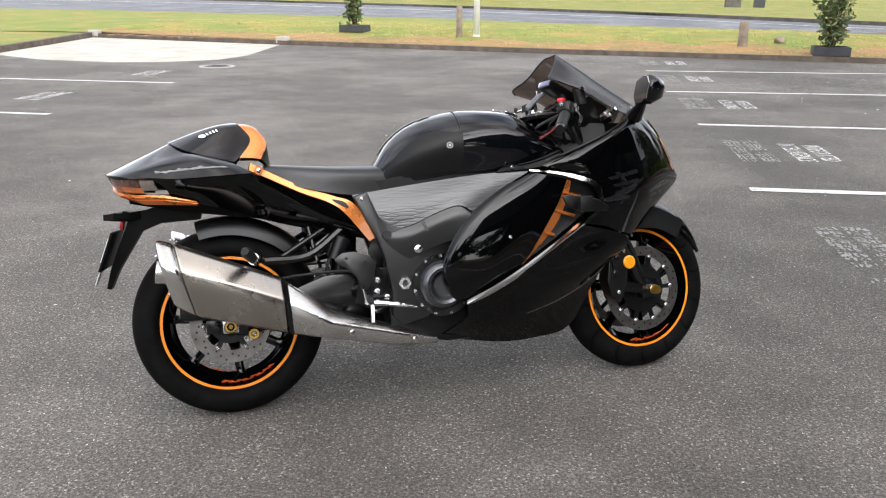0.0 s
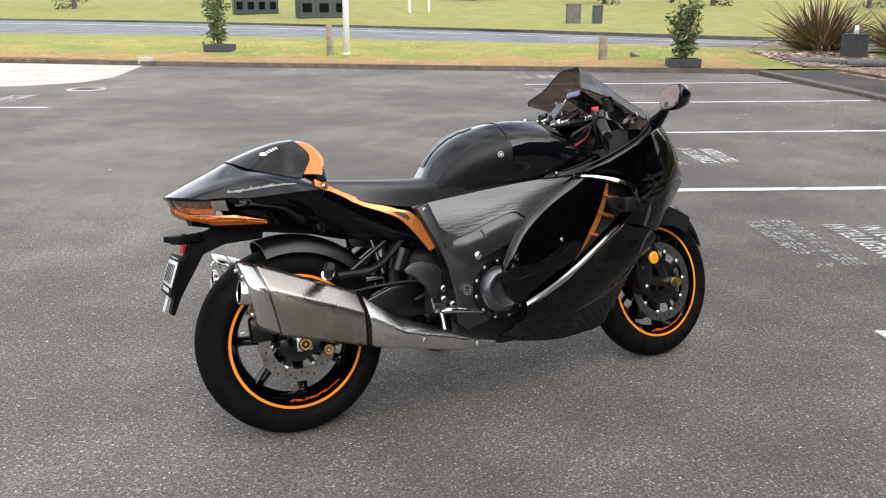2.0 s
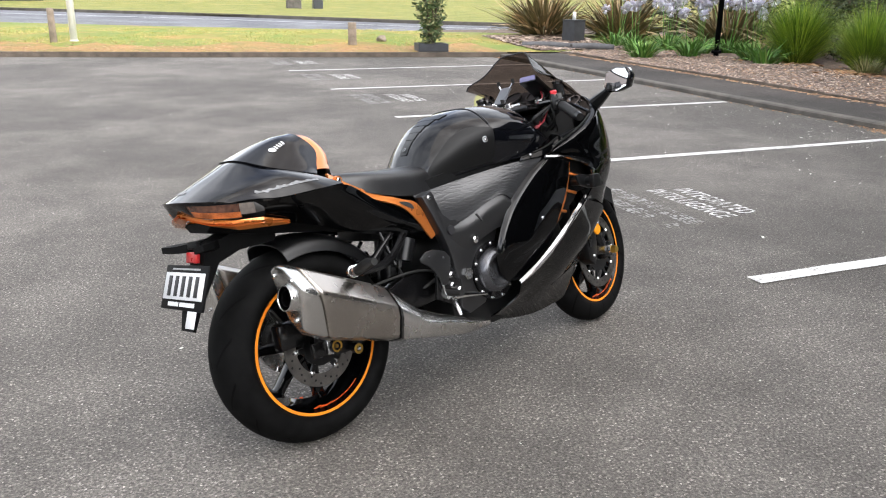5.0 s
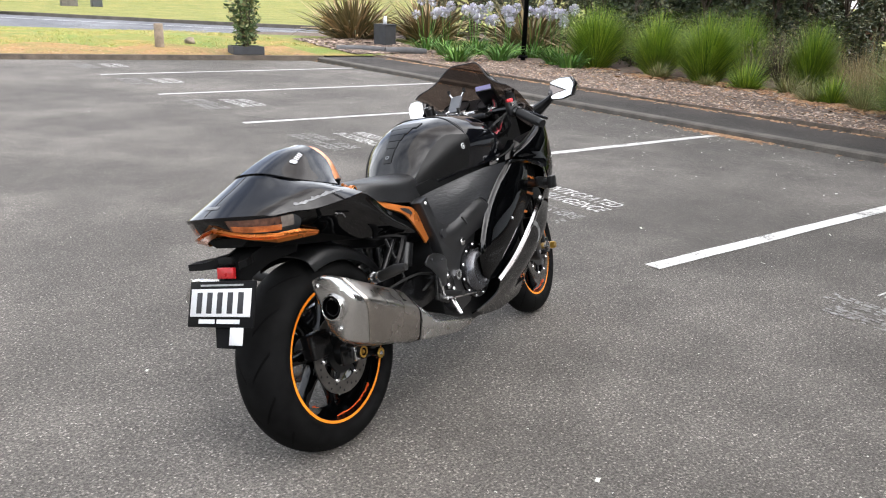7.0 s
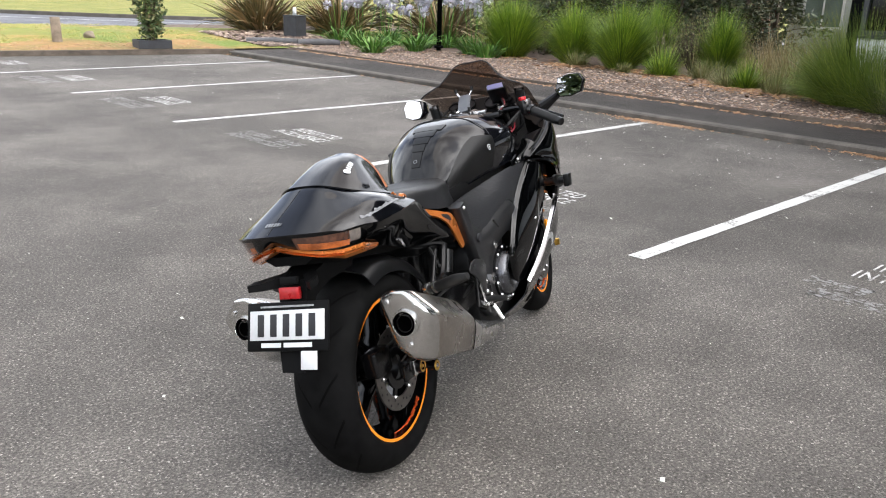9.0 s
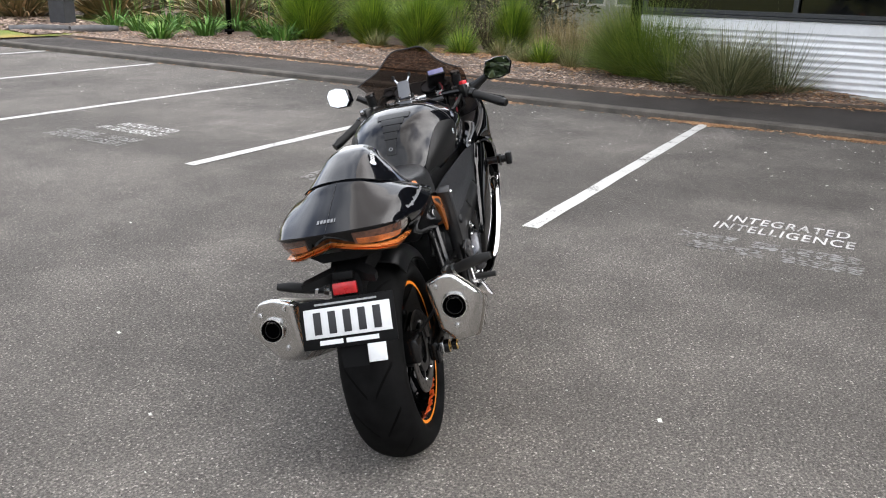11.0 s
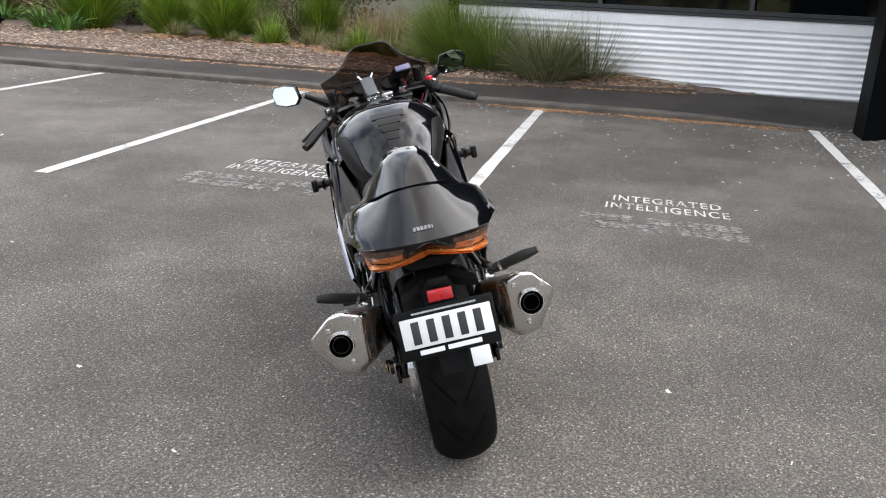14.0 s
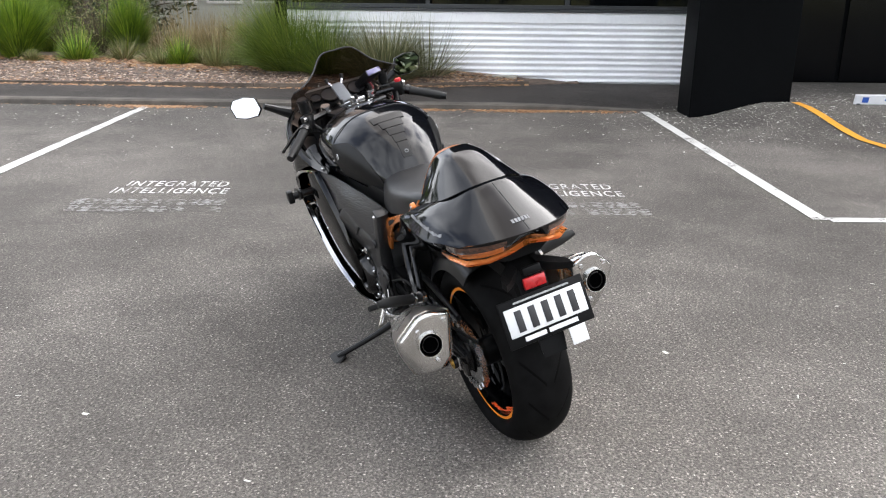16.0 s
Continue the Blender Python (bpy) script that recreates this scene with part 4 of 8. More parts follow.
def wheel(name, cx, cz, r, w, rim_r, rim_w, turn, spokes=7):
    hub = pose(cx, 0, cz)
    whole = bp(name, lathe([(0.0, -0.001), (0.045, -rim_w * 0.45), (0.045, rim_w * 0.45), (0.0, 0.001)], 24), SATIN, turn=False)
    whole.matrix_basis = (STEER @ hub) if turn else hub
    hw = w / 2
    prof = [(rim_r - 0.004, -rim_w / 2 + 0.004)]
    for i in range(17):
        a = -1 + 2 * i / 16
        y = hw * math.sin(a * math.pi / 2 * 1.0)
        drop = 1 - math.cos(a * math.pi / 2)
        prof.append((r - (r - rim_r - 0.026) * drop, y))
    prof += [(rim_r + 0.012, hw * 0.96), (rim_r - 0.004, rim_w / 2 - 0.004)]
    prof.insert(1, (rim_r + 0.012, -hw * 0.96))
    bp("tyre", lathe(prof, 96), TREAD, whole, "black road tyre with slanted tread grooves", sharp=50)
    h = rim_w / 2
    rim = bp("rim", lathe([(rim_r, -h), (rim_r + 0.004, -h + 0.004), (rim_r - 0.02, -h + 0.02), (rim_r - 0.035, 0), (rim_r - 0.02, h - 0.02), (rim_r + 0.004, h - 0.004), (rim_r, h), (rim_r - 0.012, h), (rim_r - 0.03, h - 0.03), (rim_r - 0.045, 0), (rim_r - 0.03, -h + 0.03), (rim_r - 0.012, -h)], 80), GLOSS, whole, "gloss black cast rim")
    for s in (-1, 1):
        bp("rim_stripe", lathe([(rim_r - 0.011, s * (h + 0.0005)), (rim_r - 0.002, s * (h + 0.0005)), (rim_r, s * (h - 0.003)), (rim_r - 0.011, s * (h - 0.002))], 80), RIM_ORANGE, rim, "thin orange rim stripe")
        # plain orange lettering shapes on the rim's inner slope
        for start in ((262,) if s < 0 else (225,)):
            for i in range(8):
                a = radians(start + i * 6.6)
                tall = (0.034, 0.022, 0.030, 0.022, 0.034, 0.022, 0.022, 0.022)[i]
                m = Matrix.Rotation(-a, 4, 'Y') @ pose(rim_r - 0.0235, s * (h - 0.0135), 0, 0, 0, -s * 59)
                bp("letter_shape", add_box(box((-tall / 2, -0.0012, -0.0135), (tall / 2, 0.0012, -0.0020), m @ pose(0, 0, 0, 0, 22, 0), 0.0), (-tall * (0.1 if i % 2 else 0.5), -0.001, -0.0105), (-tall * (0.1 if i % 2 else 0.5) + 0.008, 0.001, 0.0095), m @ pose(0, 0, 0, 0, 22, 0)), RED_ORANGE, rim, smooth=False)
    for i in range(spokes):
        a = 2 * math.pi * i / spokes + 0.2
        m = Matrix.Rotation(-a, 4, 'Y')
        secs = []
        for q, (rr, wy, wt) in enumerate(((0.035, 0.03, 0.026), (rim_r * 0.45, 0.02, 0.016), (rim_r * 0.75, 0.018, 0.014), (rim_r - 0.03, 0.024, 0.022))):
            sk = 0.012 * q
            secs.append([m @ Vector((rr, wy, sk - wt)), m @ Vector((rr, wy, sk + wt)), m @ Vector((rr, -wy, sk + wt)), m @ Vector((rr, -wy, sk - wt))])
        sp = loft(secs)
        bmesh.ops.bevel(sp, geom=list(sp.edges), offset=0.004, segments=2, profile=0.5, affect='EDGES')
        bp("spoke", sp, GLOSS, whole, "gloss black spoke")
    return whole


def brake_disc(parent, side, y, r_out, r_in, n_btn):
    d = bp("brake_disc", lathe([(r_in, y - 0.0025), (r_out, y - 0.0025), (r_out, y + 0.0025), (r_in, y + 0.0025)], 72), DISC_STEEL, parent, "drilled steel brake disc")
    bp("disc_carrier", lathe([(0.04, y - 0.004), (r_in * 0.72, y - 0.004), (r_in * 0.72, y + 0.004), (0.04, y + 0.004)], 40), SATIN, d)
    for i in range(n_btn):
        a = 2 * math.pi * i / n_btn
        m = Matrix.Rotation(-a, 4, 'Y')
        bp("disc_arm", box((r_in * 0.68, y - 0.0035, -0.008), (r_in + 0.004, y + 0.0035, 0.008), m), SATIN, d, smooth=False)
        p = m @ Vector((r_in, y, 0))
        bp("disc_button", bolt(p + Vector((0, side * 0.002, 0)), side, 0.0085), SILVER, d)
    hole = rod((0, side * 0.0026, 0), (0, side * 0.003, 0), 0.0038, 0.0038, 8)
    first = None
    for i in range(36):
        a = 2 * math.pi * i / 36
        rr = r_in + (r_out - r_in) * (0.28, 0.52, 0.76)[i % 3]
        if first is None:
            first = bp("drill_hole", hole, INK, d, smooth=False)
            ob = first
        else:
            ob = new("drill_hole", first.data)
            ob.parent = d
        ob.matrix_basis = pose(rr * math.cos(a), y, rr * math.sin(a))
    return d


rear = wheel("rear_wheel", 0.042, 0.308, 0.312, 0.194, 0.222, 0.155, False)
front = wheel("front_wheel", 1.52, 0.298, 0.298, 0.122, 0.221, 0.095, True)
brake_disc(rear, -1, -0.088, 0.128, 0.088, 6)
brake_disc(front, -1, -0.066, 0.156, 0.121, 10)
brake_disc(front, 1, 0.066, 0.156, 0.121, 10)
# sprocket and chain on the left
bp("sprocket", lathe([(0.05, 0.109), (0.1, 0.109), (0.1, 0.115), (0.05, 0.115)], 44), SILVER, rear, "steel rear sprocket")
chain = bmesh.new()
pts = []
for i in range(19):
    a = radians(75 + 210 * i / 18)
    pts.append((0.045 + 0.103 * math.cos(a), 0.312 + 0.103 * math.sin(a)))
pts = [(0.6, 0.445)] + pts + [(0.6, 0.36)]
line2 = resample(pts, 84)
for i, (x, z) in enumerate(line2[:-1]):
    x2, z2 = line2[i + 1]
    a = math.atan2(z2 - z, x2 - x)
    wy = 0.011 if i % 2 else 0.008
    add_box(chain, (-0.0092, 0.112 - wy, -0.0075), (0.0092, 0.112 + wy, 0.0075), pose((x + x2) / 2, 0, (z + z2) / 2, 0, -math.degrees(a), 0))
bp("drive_chain", chain, SILVER, smooth=False, label="steel drive chain")

# swingarm
for s in (-1, 1):
    y = s * 0.135
    arm = loft([[(0.0, y - 0.017, 0.285), (0.0, y + 0.017, 0.285), (0.0, y + 0.017, 0.345), (0.0, y - 0.017, 0.345)],
                [(0.1, y - 0.02, 0.275), (0.1, y + 0.02, 0.275), (0.1, y + 0.02, 0.36), (0.1, y - 0.02, 0.36)],
                [(0.35, y - 0.022, 0.33), (0.35, y + 0.022, 0.33), (0.35, y + 0.022, 0.45), (0.35, y - 0.022, 0.45)],
                [(0.62, y - 0.03, 0.36), (0.62, y + 0.03, 0.36), (0.62, y + 0.03, 0.47), (0.62, y - 0.03, 0.47)]])
    bmesh.ops.bevel(arm, geom=list(arm.edges), offset=0.008, segments=2, profile=0.5, affect='EDGES')
    swing = bp("swingarm", arm, DARKMETAL, label="black swingarm beam")
    bp("axle_plate", box((0.02, s * 0.157 - 0.006, 0.289), (0.07, s * 0.157 + 0.006, 0.335), bevel=0.003), SILVER, swing, "bright axle plate")
    bp("axle_nut", lathe([(0.012, -0.008), (0.021, -0.008), (0.021, 0.006), (0.012, 0.006)], 18, pose(0.045, s * 0.169, 0.312)), DARKMETAL, swing)
    bp("nut_face", lathe([(0.0125, 0.0), (0.0195, 0.0), (0.0185, s * 0.002), (0.0125, s * 0.002)], 18, pose(0.045, s * 0.1755, 0.312)), GOLD, swing, "gold axle nut face")
    bp("axle_end", rod((0.045, s * 0.15, 0.312), (0.045, s * 0.172, 0.312), 0.012, 0.012, 14), DARKMETAL, swing)
    bp("axle_cap", rod((0.045, s * 0.172, 0.312), (0.045, s * 0.178, 0.312), 0.007, 0.005, 12), GOLD, swing)
    spool = rod((0.115, s * 0.155, 0.285), (0.115, s * 0.172, 0.285), 0.012, 0.010, 16)
    add_rod(spool, (0.115, s * 0.172, 0.285), (0.115, s * 0.186, 0.285), 0.018, 0.018, 16)
    bp("stand_spool", spool, DARKMETAL, swing, "black paddock stand spool")
    bp("spool_face", lathe([(0.009, 0.0), (0.0165, 0.0), (0.0155, s * 0.002), (0.009, s * 0.002)], 18, pose(0.115, s * 0.186, 0.285)), GOLD, swing, "gold spool face")
    bp("spool_bolt", rod((0.115, s * 0.186, 0.285), (0.115, s * 0.190, 0.285), 0.008, 0.006, 6), SILVER, swing)
    bp("adjuster", box((-0.03, s * 0.152 - 0.006, 0.29), (0.012, s * 0.152 + 0.006, 0.335), bevel=0.003), DARKMETAL, swing)
cal = box((-0.11, -0.12, 0.33), (-0.02, -0.068, 0.41), pose(0, 0, 0.0, 0, 0, 0), bevel=0.012)
bp("rear_caliper", cal, DARKMETAL, label="black rear brake caliper")
# hugger over the rear tyre
hug = []
for i in range(12):
    a = radians(40 + 66 * i / 11)
    row = []
    for y, k in ((-0.115, -0.045), (-0.095, -0.008), (-0.05, 0.008), (0, 0.012), (0.05, 0.008), (0.095, -0.008), (0.115, -0.045)):
        rr = 0.333 + k
        row.append(Vector((0.045 + rr * math.cos(a), y, 0.312 + rr * math.sin(a))))
    hug.append(row)
bp("rear_hugger", sheet(hug, 20, 16, 0.004), SATIN, label="black rear tyre hugger")

# engine, frame and footrests
eng = prism([(0.56, 0.25), (0.75, 0.19), (1.18, 0.21), (1.24, 0.34), (1.15, 0.62), (1.0, 0.72), (0.62, 0.68), (0.54, 0.5)], -0.155, 0.155, 0.02)
bp("engine_block", eng, MATTE, label="black engine block behind the fairing")
FRAME_OUT = [(0.455, 0.70), (0.5, 0.715), (0.535, 0.63), (0.57, 0.605), (0.66, 0.605), (0.72, 0.635), (0.78, 0.655), (0.83, 0.645), (0.80, 0.56), (0.74, 0.44), (0.73, 0.35), (0.68, 0.29), (0.6, 0.27), (0.565, 0.3), (0.56, 0.42), (0.545, 0.5), (0.52, 0.57)]
for s in (-1, 1):
    fr = bp("frame_side", prism(FRAME_OUT, s * 0.15, s * 0.196, 0.006), FRAME_PAINT, label="satin black frame casting")
    crest = [(0.547, 0.184, 0.590), (0.625, 0.198, 0.594), (0.72, 0.216, 0.633), (0.795, 0.228, 0.652), (0.838, 0.232, 0.630)]
    should = [[Vector((x, s * y, z)) for x, y, z in crest],
              [Vector((x + 0.006 * k / 2, s * (y + 0.012), z - 0.026)) for k, (x, y, z) in enumerate(crest)],
              [Vector((x - 0.002 * k, s * (y + 0.008), z - 0.06)) for k, (x, y, z) in enumerate(crest)],
              [Vector((x - 0.006 * k, s * (y - 0.004), z - 0.11)) for k, (x, y, z) in enumerate(crest)]]
    bp("frame_shoulder", sheet(should, 12, 26, 0.006), FRAME_PAINT, fr, "satin black frame shoulder", sharp=60)
    bp("shoulder_rib", rod((0.675, s * 0.214, 0.607), (0.688, s * 0.224, 0.578), 0.005, 0.004, 8), FRAME_PAINT, fr)
    bp("pivot_ring", lathe([(0.011, -0.006), (0.021, -0.006), (0.021, 0.006), (0.011, 0.006)], 6, pose(0.607, s * 0.201, 0.41)), SILVER, fr, "silver pivot nut")
    bp("bolt", bolt((0.655, s * 0.212, 0.52), s, 0.014), SILVER, fr)
    bp("frame_plug", rod((0.556, s * 0.198, 0.572), (0.556, s * 0.206, 0.572), 0.016, 0.015, 16), INK, fr)
    # clutch or generator cover
    cov = lathe([(0.0, 0.010), (0.034, 0.010), (0.042, 0.016), (0.050, 0.028), (0.060, 0.031), (0.070, 0.027), (0.079, 0.014), (0.083, 0.0), (0.083, -0.03), (0.0, -0.03)], 48)
    m = pose(0.735, s * 0.203, 0.395) @ (Matrix.Scale(-1, 4, Vector((0, 1, 0))) if s < 0 else Matrix.Identity(4))
    bmesh.ops.transform(cov, matrix=m, verts=cov.verts)
    bmesh.ops.recalc_face_normals(cov, faces=cov.faces)
    cc = bp("clutch_cover", cov, COVER_METAL if s < 0 else DARKMETAL, label="black engine side cover with bolted flange")
    fl = lathe([(0.07, -0.012), (0.104, -0.012), (0.104, 0.004), (0.098, 0.008), (0.07, 0.008)], 40, pose(0.735, s * 0.194, 0.395))
    bp("cover_flange", fl, DARKMETAL, cc, "black bolted flange")
    for i in range(9):
        a = radians(60 + 32 * i)
        bp("cover_bolt", bolt((0.735 + 0.097 * math.cos(a), s * 0.203, 0.395 + 0.097 * math.sin(a)), s, 0.0065), SILVER, cc)
    for a0 in (110, 150, 195, 235):
        a = radians(a0)
        c, d = Vector((0.735 + 0.088 * math.cos(a), s * 0.199, 0.395 + 0.088 * math.sin(a))), Vector((0.735 + 0.100 * math.cos(a), s * 0.201, 0.395 + 0.100 * math.sin(a)))
        bp("cover_web", rod(c, d, 0.006, 0.008, 8), COVER_METAL, cc)
    bp("cover_boss", rod((0.705, s * 0.203, 0.318), (0.705, s * 0.214, 0.316), 0.014, 0.011, 5), DARKMETAL, cc)
    # footrest set
    hang = bp("footrest_hanger", prism([(0.44, 0.36), (0.46, 0.47), (0.43, 0.5), (0.5, 0.51), (0.56, 0.40), (0.56, 0.35), (0.50, 0.33)], s * 0.2, s * 0.214, 0.004), DARKMETAL, label="black footrest hanger")
    bp("heel_guard", prism([(0.378, 0.508), (0.405, 0.526), (0.44, 0.528), (0.49, 0.512), (0.512, 0.488), (0.503, 0.445), (0.482, 0.402), (0.46, 0.404), (0.446, 0.444), (0.412, 0.478), (0.382, 0.496)], s * 0.222, s * 0.229, 0.003), FRAME_PAINT, hang, "black heel guard plate")
    for x, z in ((0.513, 0.428), (0.512, 0.392), (0.543, 0.371)):
        bp("hanger_bolt", bolt((x, s * 0.216, z), s, 0.0105), CHROME, hang)
    for x, z in ((0.416, 0.508), (0.478, 0.494)):
        bp("guard_bolt", bolt((x, s * 0.230, z), s, 0.005, h=0.003), INK, hang)
    peg = rod((0.485, s * 0.21, 0.372), (0.475, s * 0.298, 0.378), 0.012, 0.010, 10)
    bp("footpeg", peg, RUBBER, hang, "black rubber rider footpeg")
    lever = tube([(0.482, s * 0.235, 0.358), (0.53, s * 0.245, 0.355), (0.635, s * 0.25, 0.335)], [0.012, 0.010, 0.004], 8)
    add_rod(lever, (0.49, s * 0.24, 0.352), (0.485, s * 0.27, 0.30), 0.008, 0.006, 8)
    bp("pedal", lever, CHROME, hang, "bright foot lever")
    # passenger footrests
    br = tube([(0.42, s * 0.13, 0.6), (0.30, s * 0.165, 0.52), (0.16, s * 0.2, 0.515)], 0.014, 8)
    pb = bp("passenger_bracket", br, DARKMETAL, label="black passenger footrest bracket")
    bp("passenger_strut", rod((0.31, s * 0.13, 0.61), (0.33, s * 0.16, 0.50), 0.008), DARKMETAL, pb)
    bp("passenger_strut", rod((0.36, s * 0.125, 0.60), (0.20, s * 0.175, 0.51), 0.011), DARKMETAL, pb)
    pg = tube([(0.13, s * 0.195, 0.522), (0.125, s * 0.24, 0.532), (0.11, s * 0.30, 0.552), (0.105, s * 0.345, 0.562)], [0.013, 0.016, 0.017, 0.011], 12)
    bp("passenger_peg", pg, RUBBER, pb, "black rubber passenger footpeg")
    bp("peg_ring", rod((0.1285, s * 0.222, 0.527), (0.127, s * 0.230, 0.530), 0.0175, 0.0175, 14), SILVER, pb, "bright ring on the footpeg")
    bp("peg_joint", rod((0.135, s * 0.19, 0.52), (0.13, s * 0.205, 0.524), 0.019, 0.019, 12), SILVER, pb)
    # small dark things between frame and wheel
    bp("rear_hose", tube([(0.42, s * 0.12, 0.56), (0.36, s * 0.14, 0.47), (0.42, s * 0.15, 0.40), (0.5, s * 0.17, 0.42)], 0.007, 8), RUBBER)
bp("rear_shock", tube([(0.42, 0, 0.33), (0.44, 0, 0.6)], 0.045, 14), DARKMETAL, label="black rear shock")
bp("reservoir", rod((0.39, -0.13, 0.50), (0.42, -0.13, 0.57), 0.028, 0.028, 16), SATIN, label="black fluid reservoir")
bp("battery_box", box((0.3, -0.1, 0.58), (0.62, 0.1, 0.76), bevel=0.02), MATTE)

# side stand on the left
st_ = tube([(0.60, 0.16, 0.24), (0.66, 0.27, 0.175), (0.728, 0.408, 0.112)], [0.016, 0.011, 0.011], 10)
stand = bp("side_stand", st_, SATIN, label="black side stand with a round foot plate")
bp("stand_foot", lathe([(0.0, -0.006), (0.04, -0.006), (0.045, 0.0), (0.04, 0.006), (0.0, 0.006)], 20, pose(0.731, 0.417, 0.106, 76.8, 0, 0)), MATTE, stand)
bp("stand_bracket", tube([(0.55, 0.17, 0.27), (0.62, 0.2, 0.26), (0.66, 0.2, 0.30)], 0.009, 8), SILVER, stand)

# exhausts
for s in (-1, 1):
    def sec(x0, x1, pts):
        zlo, zhi = min(z for _, z in pts), max(z for _, z in pts)
        return [(x0 + (x1 - x0) * (z - zlo) / (zhi - zlo), s * y, z) for y, z in pts]
    A = sec(-0.105, -0.150, [(0.178, 0.60), (0.225, 0.622), (0.262, 0.617), (0.322, 0.55), (0.314, 0.51), (0.262, 0.42), (0.225, 0.405), (0.186, 0.445)])
    Bm = sec(-0.04, -0.095, [(0.165, 0.585), (0.222, 0.605), (0.260, 0.600), (0.324, 0.53), (0.318, 0.49), (0.285, 0.385), (0.22, 0.372), (0.172, 0.42)])
    Cm = sec(0.225, 0.215, [(0.145, 0.455), (0.20, 0.468), (0.236, 0.463), (0.286, 0.403), (0.284, 0.37), (0.262, 0.30), (0.2, 0.285), (0.15, 0.32)])
    D = sec(0.239, 0.229, [(0.14, 0.44), (0.195, 0.453), (0.231, 0.448), (0.279, 0.390), (0.277, 0.36), (0.255, 0.293), (0.195, 0.278), (0.145, 0.31)])
    E1 = sec(0.36, 0.35, [(0.13, 0.335), (0.175, 0.352), (0.215, 0.350), (0.256, 0.312), (0.254, 0.295), (0.235, 0.255), (0.18, 0.247), (0.135, 0.265)])
    F1 = sec(0.56, 0.55, [(0.12, 0.268), (0.15, 0.275), (0.19, 0.272), (0.215, 0.258), (0.215, 0.243), (0.198, 0.208), (0.155, 0.203), (0.12, 0.21)])
    G1 = sec(0.72, 0.715, [(0.11, 0.215), (0.13, 0.22), (0.155, 0.218), (0.172, 0.212), (0.172, 0.207), (0.16, 0.192), (0.135, 0.188), (0.11, 0.192)])
    A = [(x - 0.006, y + s * 0.010, z - 0.012) for x, y, z in A]
    Bm = [(x - 0.006, y + s * 0.010, z - 0.012) for x, y, z in Bm]
    Cm = [(x - 0.003, y + s * 0.006, z - 0.006) for x, y, z in Cm]
    D = [(x - 0.003, y + s * 0.006, z - 0.005) for x, y, z in D]
    if s > 0:
        A = [(x, 0.17 + (y - 0.17) * 1.15, z) for x, y, z in A]
        Bm = [(x, 0.17 + (y - 0.17) * 1.12, z) for x, y, z in Bm]
    body = loft([Bm, Cm], cap=True)
    bmesh.ops.bevel(body, geom=list(body.edges), offset=0.01, segments=3, profile=0.5, affect='EDGES')
    muf = bp("muffler", body, STEEL_DARK, label="large angular satin steel muffler", sharp=40)
    cap_ = loft([A, Bm])
    bmesh.ops.bevel(cap_, geom=list(cap_.edges), offset=0.016, segments=5, profile=0.5, affect='EDGES')
    bp("muffler_cap", cap_, STEEL_BRUSHED, muf, "brushed steel muffler end cap", sharp=40)
    band = loft([[Vector(p) * 1.0 for p in Cm], [Vector(p) for p in D]])
    bp("muffler_band", band, DARKMETAL, muf, "dark clamp band", smooth=False)
    pipe = loft([D, E1, F1, G1])
    bmesh.ops.bevel(pipe, geom=[e for e in pipe.edges], offset=0.006, segments=2, profile=0.5, affect='EDGES')
    bp("pipe_cover", pipe, STEEL_BRUSHED, muf, "brushed steel pipe cover tapering forwards", sharp=40)
    for x, y, z in ((0.42, 0.247, 0.272), (0.63, 0.203, 0.222)):
        bp("cover_bolt", bolt((x, s * y, z), s, 0.009, h=0.003), STEEL_DARK, muf)
    # outlet
    o = Vector((-0.143, s * (0.257 if s < 0 else 0.268), 0.510))
    back = Vector((-0.985, s * 0.02, 0.16)).normalized()
    mm_ = Matrix.Translation(o) @ back.to_track_quat('Y', 'Z').to_matrix().to_4x4()
    mm_ = Matrix.Translation(back * 0.010) @ mm_
    bp("outlet_rim", lathe([(0.0315, -0.03), (0.037, -0.03), (0.037, 0.0), (0.0355, 0.003), (0.0330, 0.003), (0.0315, 0.0)], 36, mm_), STEEL_BRUSHED, muf)
    bp("outlet_bore", lathe([(0.0, -0.014), (0.0315, -0.014), (0.0315, -0.001), (0.0285, 0.001), (0.0285, -0.010), (0.0, -0.012)], 32, mm_), BORE_BLACK, muf, "dark exhaust outlet")
    bp("outlet_pipe", lathe([(0.022, -0.012), (0.024, -0.012), (0.024, -0.003), (0.022, -0.003)], 28, mm_), DARKMETAL, muf)
    for y, z in ((0.205, 0.585), (0.285, 0.572), (0.238, 0.452)):
        x = -0.105 - 0.045 * (z - 0.405) / 0.217 - 0.002
        c = Vector((x - 0.006, s * (y + 0.010), z - 0.012))
        bp("cap_bolt", rod(c, c + back * 0.005, 0.0078, 0.0055, 12), SILVER, muf)
    if s > 0:
        # the left muffler splays further out
        muf.matrix_basis = pose(0.72, 0.13, 0.2) @ pose(0, 0, 0, 0, 0, -1.1) @ pose(-0.72, -0.13, -0.2)
bp("exhaust_collector", tube([(0.75, 0, 0.235), (0.55, 0, 0.24), (0.4, 0.0, 0.26)], [0.045, 0.045, 0.04], 16), DARKMETAL, label="dark exhaust collector under the engine")

